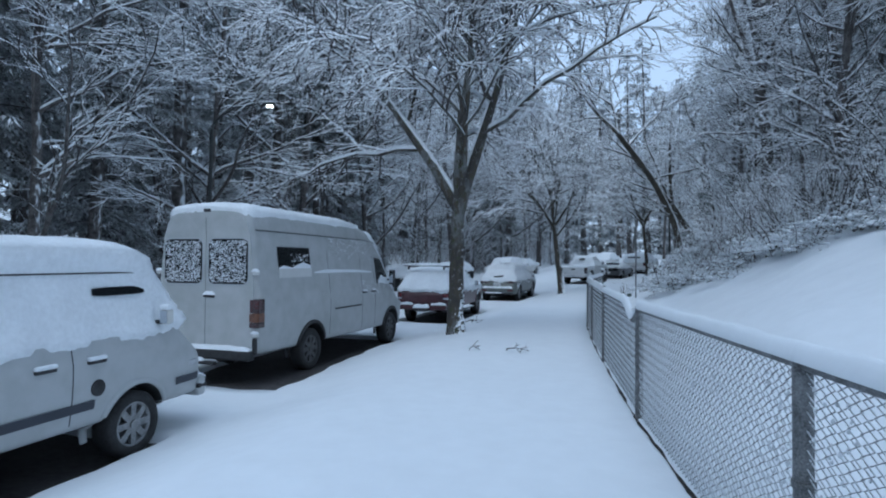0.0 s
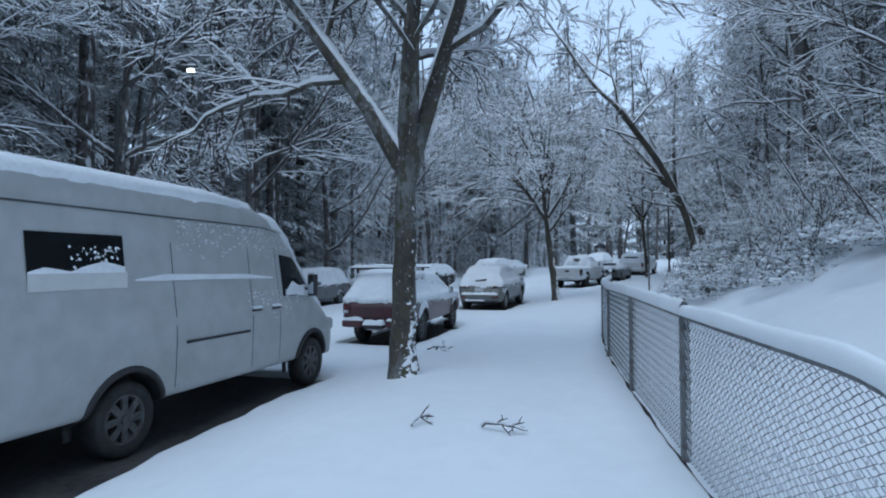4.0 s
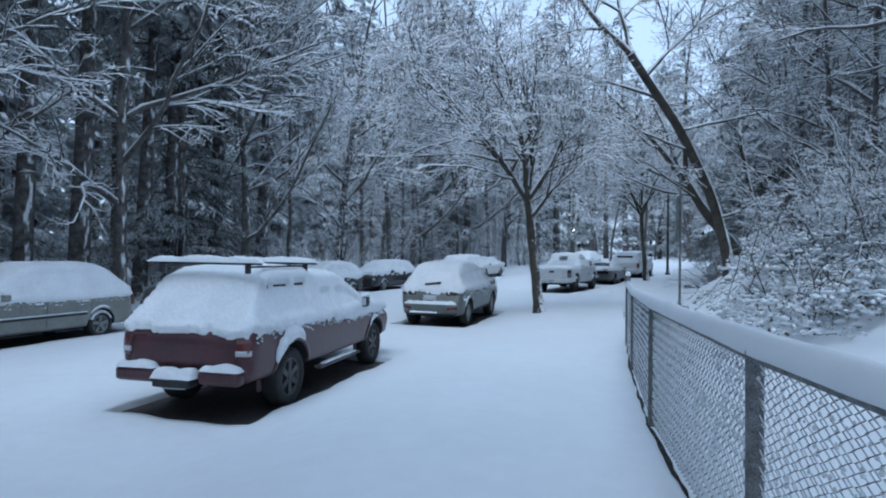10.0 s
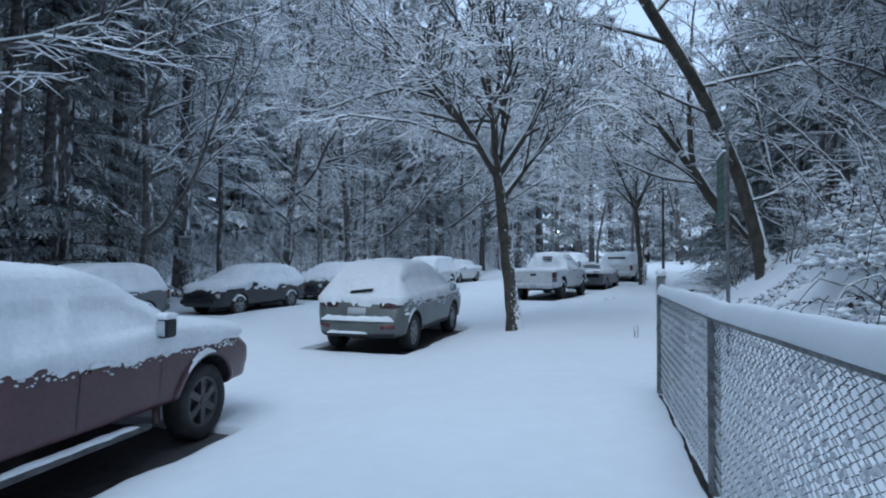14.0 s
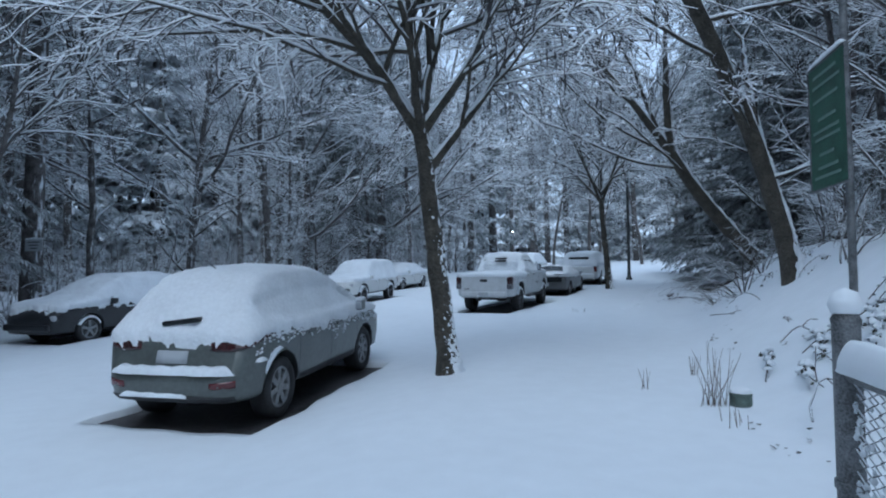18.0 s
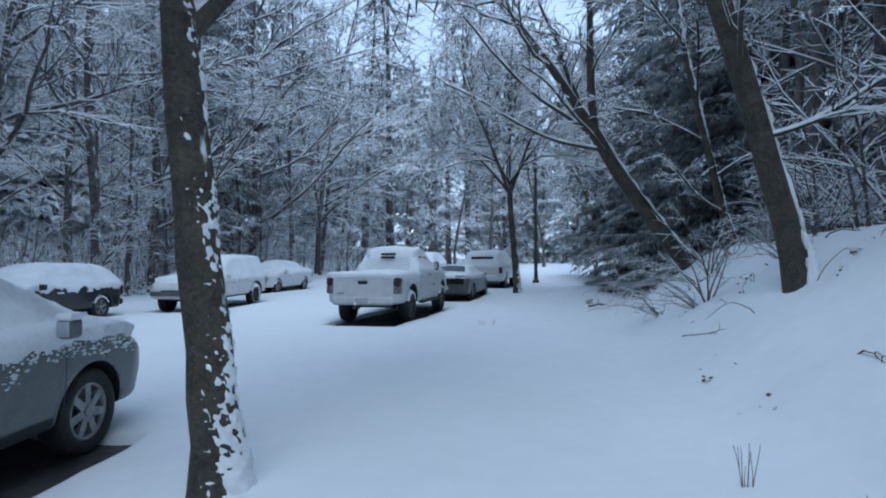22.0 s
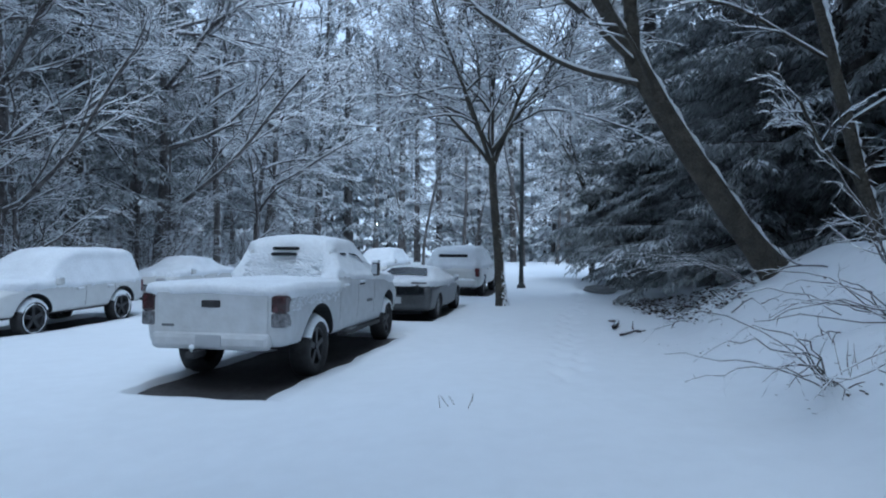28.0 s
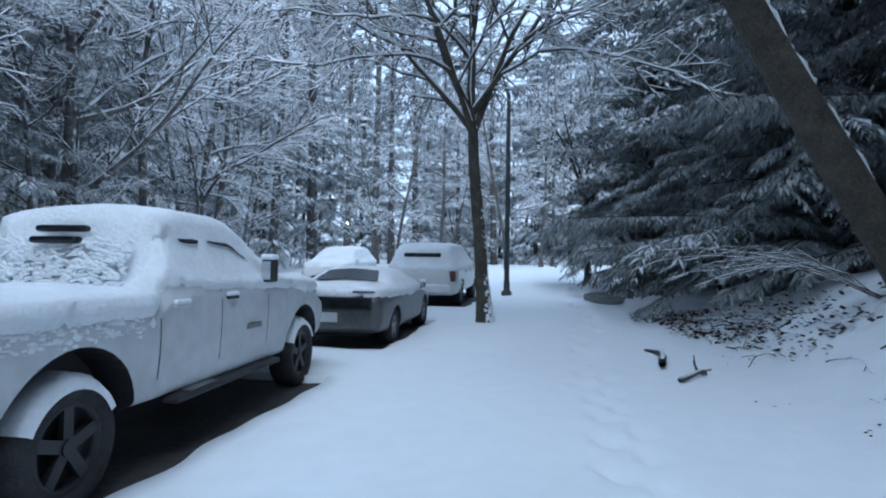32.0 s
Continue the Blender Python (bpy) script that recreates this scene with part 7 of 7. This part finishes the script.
# far woods that close the view on every side
def far_woods():
    rng = np.random.default_rng(9)
    trunks, crowns = Tubes(), []
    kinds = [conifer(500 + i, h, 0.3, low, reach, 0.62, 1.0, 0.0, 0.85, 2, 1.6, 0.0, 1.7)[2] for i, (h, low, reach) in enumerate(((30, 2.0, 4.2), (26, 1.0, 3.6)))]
    for i in range(310):
        if i < 220:
            s, d = rng.uniform(S0 - 10, S0 + 122), rng.choice([-1, -1, 1]) * rng.uniform(33, 62)
        elif i < 285:
            s, d = rng.uniform(S0 + 98, S0 + 140), rng.uniform(-36, 50)
        else:
            s, d = rng.uniform(S0 - 34, S0 - 18), rng.uniform(-40, 40)
        x, y = (float(v) for v in at(s, d))
        z, k, a = float(ground_z(s, d)), rng.uniform(0.85, 1.3), rng.uniform(0, 6.28)
        h = 28 * k
        trunks.add([(x, y, z - 0.5), (x + rng.normal(0, 0.3), y, z + h * 0.5), (x, y, z + h)], [0.3, 0.2, 0.03], 5)
        turn = np.array(((math.cos(a), math.sin(a), 0), (-math.sin(a), math.cos(a), 0), (0, 0, 1))) * k
        crowns.append(kinds[i % 2] @ turn + (x, y, z))
    root = thing("far_woods", Matrix(), "snow-covered woods closing the view, crowns paled for haze", "woods", kind="stuff")
    part("trunks", trunks.mesh("trunks", BARK), root)
    # these crowns carry the haze in their lighter needle colour
    part("crowns", quads_mesh("crowns", np.concatenate(crowns), HAZED_NEEDLES), root)


far_woods()


# street lamps
def street_lamp(base, height, arm, heading, lit, label):
    root = thing("street_lamp", Matrix.Translation((*base, ground_at(*base))) @ pose(0, 0, 0, 0, 0, heading), label, "street lamp", "street lamps")
    t = Tubes()
    pts = [(0, 0, z) for z in np.linspace(-0.2, height * 0.86, 6)] + [(arm * (1 - math.cos(a)), 0, height * 0.86 + height * 0.14 * math.sin(a)) for a in np.linspace(0.2, math.pi / 2, 7)]
    t.add(pts, np.linspace(0.085, 0.035, len(pts)), 12)
    part("pole", t.mesh("pole", POLE_PAINT), root)
    part("base_plate", lathe("base_plate", [(-0.05, 0.17), (0.12, 0.16), (0.16, 0.10), (0.45, 0.095)], POLE_PAINT, 16, "Z"), root)
    x = arm
    part("lamp_head", box_mesh("lamp_head", (0.6, 0.24, 0.12), (x + 0.25, 0, height), POLE_PAINT, 0.05), root)
    part("lens", box_mesh("lens", (0.22, 0.16, 0.07), (x + 0.32, 0, height - 0.08), LAMP_GLOW if lit else CLEAR_LENS, 0.025), root, "glowing warm lens" if lit else "")
    lump(root, "snow", (0.5, 0.2, 0.05), (x + 0.25, 0, height + 0.06), 2)
    return root


street_lamp((18.68, 46.62), 7.4, 1.6, 150, False, "tall dark street lamp with a curved arm")
street_lamp((-9.6, 20.15), 7.93 - ground_at(-9.6, 20.15), 2.0, 0, True, "lit street lamp among the trees")
street_lamp((22.2, 84), 3.6, 0.8, -90, True, "distant lit street lamp")


# ---- small things on the verge and the bank ----
def on_ground(x, y, dz=0.0, heading=0):
    return pose(x, y, ground_at(x, y) + dz, 0, 0, heading)


def stick(seed, x, y, length, heading, r=0.012, forks=3, label="broken twig lying in the snow", arch=0.12, snow=0.6):
    t = Tree(seed, snow, 0.004)
    rng = t.rng
    s = np.linspace(0, 1, 9)
    q = np.stack([(s - 0.5) * length, 0.05 * length * np.sin(s * 5 + seed), 0.02 + arch * length * np.sin(s * math.pi)], -1) + rng.normal(0, 0.008, (9, 3))
    t.limb(q, np.linspace(r, r * 0.4, 9), 5)
    for i in range(forks):
        k = rng.integers(2, 7)
        p, rad = grow(rng, q[k], fork(rng, q[k + 1] - q[k], 0.8), length * 0.35, r * 0.6, r * 0.25, 5, 0.2, 0.02)
        t.bark.add(p, rad, 4)
        p2, rad2 = grow(rng, p[3], fork(rng, p[3] - p[2], 0.9), length * 0.16, r * 0.4, r * 0.2, 3, 0.2, 0.02)
        t.bark.add(p2, rad2, 3)
    root = thing("fallen_twig", on_ground(x, y, 0, heading), label, "twig", "fallen twigs")
    part("stem", t.bark.mesh("stem", TWIG), root)
    if t.white.v:
        part("snow", t.white.mesh("snow", SNOW_FINE), root)
    return root


stick(1, 0.44, 6.85, 0.38, 70, 0.012, 4)
stick(2, 1.12, 6.5, 0.42, -30, 0.014, 5)
stick(5, 0.58, 11.25, 0.5, -60, 0.012, 2)
stick(6, 0.68, 11.2, 0.4, -50, 0.012, 2)


def debris(x, y, seed, n=10, spread=0.35, large=0.10):
    """Dead leaves and bits of fern showing through the snow."""
    rng = np.random.default_rng(seed)
    quads_ = []
    for i in range(n):
        a, r = rng.uniform(0, 6.28), spread * math.sqrt(rng.uniform(0, 1))
        px, py = math.cos(a) * r, math.sin(a) * r
        z = ground_at(x + px, y + py) - ground_at(x, y)
        L = rng.uniform(0.4, 1.0) * large
        d = np.array((math.cos(a * 3 + i), math.sin(a * 3 + i), rng.uniform(-0.2, 0.7)))
        w = np.cross(d, (0, 0, 1))
        w = w / (np.linalg.norm(w) + 1e-6) * L * 0.45
        p = np.array((px, py, z + 0.01))
        quads_.append((p, p + d * L * 0.5 - w, p + d * L, p + d * L * 0.5 + w))
    root = tagged(new("leaf_litter", quads_mesh("leaf_litter", quads_, DEAD_LEAF)), "dead leaves poking through the snow on the bank", "leaves", "leaf litter")
    root.matrix_world = on_ground(x, y)
    return root


rngd = np.random.default_rng(31)
for i in range(50):
    s, d = S0 + rngd.uniform(20, 45), 4.4 + abs(rngd.normal(0, 1.3)) + rngd.uniform(0, 0.6)
    x, y = (float(v) for v in at(s, d))
    debris(x, y, 500 + i, rngd.integers(3, 11), rngd.uniform(0.12, 0.4), 0.055 if d < 5.6 else 0.08)


def weeds(x, y, seed, n, height, spread=0.16, lean=0.12, label="dry upright weed stalks standing in the snow", heading=None):
    rng = np.random.default_rng(seed)
    root = thing("dry_weeds", on_ground(x, y), label, "weeds", "dry weeds")
    for i in range(n):
        a = rng.uniform(0, 6.28)
        b = np.array((math.cos(a), math.sin(a), 0)) * rng.uniform(0, spread)
        q, r = grow(rng, b - (0, 0, 0.05), (rng.normal(0, lean), rng.normal(0, lean), 1), height * rng.uniform(0.5, 1.1), 0.0042, 0.0018, 6, 0.05, 0)
        t = Tubes()
        t.add(q, r, 4)
        part("stalk", t.mesh("stalk", DRY_STALK), root)
    return root


weeds(7.49, 22.24, 1, 22, 0.62, 0.14, 0.16)
weeds(7.22, 23.0, 2, 5, 0.3, 0.07)
weeds(7.3, 21.6, 3, 8, 0.3, 0.15)
weeds(8.15, 23.6, 4, 8, 0.28, 0.05, 0.06)
weeds(13.0, 30.2, 5, 8, 0.35, 0.2, 0.3)
weeds(9.9, 31.6, 6, 5, 0.2, 0.25, 0.4)


def arching_shrub(x, y, seed, n, length, heading, label, fan=42, rise=0.5):
    """Long bare shoots that arch down under their snow, fanning from one root."""
    t = Tree(seed, 0.27, 0.003)
    rng = t.rng
    for i in range(n):
        a = math.radians(heading + rng.normal(0, fan))
        ln = length * rng.uniform(0.5, 1.1)
        s = np.linspace(0, 1, 10)
        h = ln * rng.uniform(0.1, rise)
        q = np.stack([np.sin(a) * ln * s, np.cos(a) * ln * s, -0.05 + h * np.sin(s * math.pi * rng.uniform(0.6, 0.95))], -1) + rng.normal(0, 0.02, (10, 3))
        t.limb(q, np.linspace(0.009, 0.003, 10), 4)
        t.spread(q, np.linspace(0.014, 0.005, 10), 1, [None, (4, 0.4, 0.5, 3, 3, 0.3), (1, 0.18, 0.6, 2, 3, 0.3)], 0.05)
    return t.finish("arching_shrub", label, on_ground(x, y), "shrub", "arching shrubs")


arching_shrub(17.1, 34.7, 41, 10, 3.0, -68, "bare shoots arching out from the tree's foot under snow", 16, 0.3)
arching_shrub(12.2, 28.5, 43, 12, 1.5, -70, "bare arching twigs bent to the snow on the bank", 50, 0.4)
arching_shrub(12.9, 30.3, 47, 11, 1.6, -85, "long bare shoots arching down to the snow over dark leaves", 45, 0.45)
arching_shrub(13.9, 30.4, 45, 9, 1.6, -80, "bare arching twigs bent to the snow on the bank", 35, 0.35)
plant(sapling(310, 1.6, 5, 0.5, 0.4, True).finish("sapling", "small bare sapling caked with snow on the bank", Matrix(), "sapling", "bank saplings"), [(12.3, 28.4), (11.2, 24.6), (14.4, 30.6), (13.2, 25.8), (14.6, 28.4), (16.2, 30.8), (12.6, 23.4), (13.8, 27.6), (10.9, 22.6)], rngw, 0.85, 1.1)
for i, (x, y, n, ln, head) in enumerate(((12.9, 27.5, 9, 1.3, -75), (13.6, 26.5, 8, 1.2, -60), (12.9, 25.2, 7, 1.0, -50), (14.7, 28.6, 9, 1.4, -70), (15.4, 31.0, 8, 1.3, -80))):
    arching_shrub(x, y, 141 + i, n, ln, head, "thin bare shoots bent over under snow on the bank", 60, 0.5)
stick(21, 15.2, 36.4, 1.4, 60, 0.05, 1, "fallen limb at the foot of the bank", 0.02)
stick(22, 14.9, 35.4, 0.9, 20, 0.03, 3, "fallen limb at the foot of the bank", 0.03)
for i in range(12):
    u = rngd.uniform(0, 1)
    stick(230 + i, 15.9 + 2.4 * u + rngd.uniform(0, 1.2), 35.2 + 5.6 * u - rngd.uniform(0, 0.6), rngd.uniform(0.3, 0.9), rngd.uniform(0, 360), 0.012, 2, "dead twig among the litter under the cedar", 0.05, 0.4)
stick(23, 16.4, 33.2, 1.6, 65, 0.02, 1, "fallen limb at the foot of the bank", 0.05)



def trailing_bramble(x, y, seed, heading, length, n):
    """A low shoot lying over the snow, hung with dark pointed leaves and dabs of snow."""
    rng = np.random.default_rng(seed)
    stem, white, quads_ = Tubes(), Tubes(), []
    a = math.radians(heading)
    z0 = ground_at(x, y)
    q = []
    for u in np.linspace(0, 1, 9):
        px, py = math.sin(a) * length * u + 0.05 * math.sin(u * 7 + seed), math.cos(a) * length * u
        q.append((px, py, ground_at(x + px, y + py) - z0 + 0.02 + 0.14 * math.sin(math.pi * u)))
    q = np.array(q)
    stem.add(q, np.linspace(0.006, 0.003, 9), 4)
    for i in range(n):
        u = rng.uniform(0.1, 1) * 8
        k = min(7, int(u))
        p = q[k] + (q[k + 1] - q[k]) * (u - k) + rng.normal(0, 0.02, 3)
        d = np.array((rng.normal(), rng.normal(), -0.7))
        d /= np.linalg.norm(d)
        w = np.cross(d, rng.normal(0, 1, 3))
        L = rng.uniform(0.03, 0.065)
        w = w / np.linalg.norm(w) * L * 0.36
        quads_.append((p, p + d * L * 0.45 - w, p + d * L, p + d * L * 0.45 + w))
        if rng.random() < 0.5:
            r = rng.uniform(0.025, 0.055)
            white.add([p + (-r, 0, 0.01), p + (0, 0, 0.02), p + (r, 0, 0.01)], [r * 0.4, r, r * 0.4], 6, 0.7)
    root = thing("bramble_shoot", on_ground(x, y), "low bramble shoot with dark leaves trailing over the snow", "bramble", "bramble shoots")
    part("stem", stem.mesh("stem", TWIG), root)
    part("foliage", quads_mesh("foliage", quads_, DARK_LEAF), root, "dark pointed leaves", "stuff")
    part("snow", white.mesh("snow", SNOW_FINE), root, "", "stuff")


rngb = np.random.default_rng(61)
for i in range(18):
    x, y = 8.1 + rngb.uniform(0, 2.0), 21.3 + rngb.uniform(0, 1.5)
    trailing_bramble(x, y, i, rngb.uniform(20, 150), rngb.uniform(0.5, 1.1), rngb.integers(14, 30))
for i in range(16):
    x, y = 11.4 + rngb.uniform(0, 3.0), 24.6 + rngb.uniform(0, 3.0)
    trailing_bramble(x, y, 40 + i, rngb.uniform(0, 360), rngb.uniform(0.3, 0.8), rngb.integers(4, 10))
# litter and bits of bark under the cedar
for i in range(84):
    u, v = rngd.uniform(0, 1), abs(rngd.normal(0, 0.9))
    x, y = 16.0 + 2.6 * u + v * 0.9, 35.0 + 6.0 * u - v * 0.4
    debris(x, y, 700 + i, rngd.integers(14, 30), rngd.uniform(0.3, 0.6))

# broken twigs strewn over the bank
rngs = np.random.default_rng(91)
for i in range(34):
    s, d = S0 + rngs.uniform(24, 43), 4.9 + rngs.uniform(0, 3.6)
    x, y = (float(v) for v in at(s, d))
    m = stick(200 + i, x, y, rngs.uniform(0.35, 1.1), rngs.uniform(0, 360), rngs.uniform(0.006, 0.013), rngs.integers(1, 4), "broken twig half buried on the snowy bank", rngs.uniform(0.05, 0.3), 0.4)
    m.rotation_euler.x += rngs.uniform(-0.2, 0.2)

# a bare dark patch on the footway under the cedar's edge
v, f = [(0, 0, 0)], []
for i in range(40):
    a = 2 * math.pi * i / 40
    k = 1 + 0.18 * noise.noise((math.cos(a) * 1.5, math.sin(a) * 1.5, 4)) + 0.1 * noise.noise((math.cos(a) * 6, math.sin(a) * 6, 1))
    q, d = 87.9 + 1.9 * k * math.cos(a), 3.55 + 0.62 * k * math.sin(a)
    x, y = (float(c) for c in at(q, d))
    v.append((x, y, 0))
    f.append((0, i + 1, (i + 1) % 40 + 1))
v[0] = (*(float(c) for c in at(87.9, 3.55)), 0)
v = [(x, y, ground_at(x, y) + 0.03) for x, y, _ in v]
patch = new("bare_patch", mesh("bare_patch", v, f, SLUSH))
tagged(patch, "dark wet patch on the footway where the snow has melted", "ground", kind="structure")

# utility box and park sign
box = thing("utility_box", on_ground(7.74, 22.17, 0, 20) @ Matrix.Scale(0.68, 4), "small round green utility box capped with snow", "utility box")
part("body", lathe("body", [(-0.05, 0.15), (0.12, 0.145), (0.14, 0.13), (0.14, 0.001)], GREEN_BOX, 20, "Z"), box)
part("lid", lathe("lid", [(0.14, 0.15), (0.17, 0.15), (0.185, 0.13), (0.19, 0.001)], GREEN_BOX, 20, "Z"), box)
part("snow", lathe("snow", [(0.185, 0.145), (0.22, 0.14), (0.25, 0.1), (0.26, 0.001)], SNOW, 20, "Z"), box)
sign = thing("street_sign", on_ground(7.53, 20.62, 0, 69), "tall narrow green sign on a steel post, faced with snow", "sign")
t = Tubes()
t.add([(0, 0, -0.2), (0, 0, 3.3)], [0.026, 0.026], 10)
part("post", t.mesh("post", STEEL), sign)
part("panel", box_mesh("panel", (0.62, 0.02, 0.95), (0.19, 0.045, 2.35), GREEN_SIGN, 0.008), sign)
for x0, z0, w0, h0 in ((0.19, 2.832, 0.64, 0.014), (0.19, 1.868, 0.64, 0.014), (-0.127, 2.35, 0.014, 0.95), (0.507, 2.35, 0.014, 0.95)):
    part("rim", box_mesh("rim", (w0, 0.026, h0), (x0, 0.046, z0), STEEL, 0.003), sign)
for k, (w0, z0) in enumerate(((0.4, 2.74), (0.46, 2.66), (0.42, 2.55), (0.3, 2.40), (0.44, 2.31), (0.42, 2.25), (0.24, 2.13), (0.34, 2.03), (0.44, 1.96))):
    part("line_of_text", box_mesh("line_of_text", (w0, 0.004, 0.022), (0.21 - 0.02 * (k % 2), 0.057, z0), DIM_TEXT, 0.001), sign)
part("bracket", box_mesh("bracket", (0.1, 0.04, 0.04), (0, 0.02, 2.65), STEEL, 0.008), sign)
part("bracket", box_mesh("bracket", (0.1, 0.04, 0.04), (0, 0.02, 2.05), STEEL, 0.008), sign)
lump(sign, "snow", (0.6, 0.05, 0.05), (0.19, 0.045, 2.838), 3)
lsign = thing("parking_sign", on_ground(-5.2, 35.6, 0, -20), "small snow-caked sign on a post at the edge of the woods", "sign")
t = Tubes()
t.add([(0, 0, -0.2), (0, 0, 2.3)], [0.03, 0.03], 8)
part("post", t.mesh("post", STEEL), lsign)
part("panel", box_mesh("panel", (0.62, 0.02, 0.34), (0, -0.04, 2.15), PLATE, 0.008), lsign)
for k in range(3):
    part("line_of_text", box_mesh("line_of_text", (0.42 - 0.08 * k, 0.004, 0.03), (0, -0.052, 2.24 - 0.09 * k), POLE_PAINT, 0.001), lsign)
lump(lsign, "snow", (0.6, 0.06, 0.06), (0, -0.04, 2.32), 7)

# two tall bare poles and a snow bank at the bend
for x, y, h, r in ((27.5, 92.0, 24, 0.42), (23.2, 87.0, 22, 0.28)):
    t = Tubes()
    t.add([(0, 0, z) for z in np.linspace(-0.5, h, 8)], np.linspace(r, r * 0.7, 8), 10)
    root = thing("utility_pole", on_ground(x, y), "tall dark utility pole at the end of the street", "utility pole", "utility poles")
    part("pole", t.mesh("pole", BARK), root)
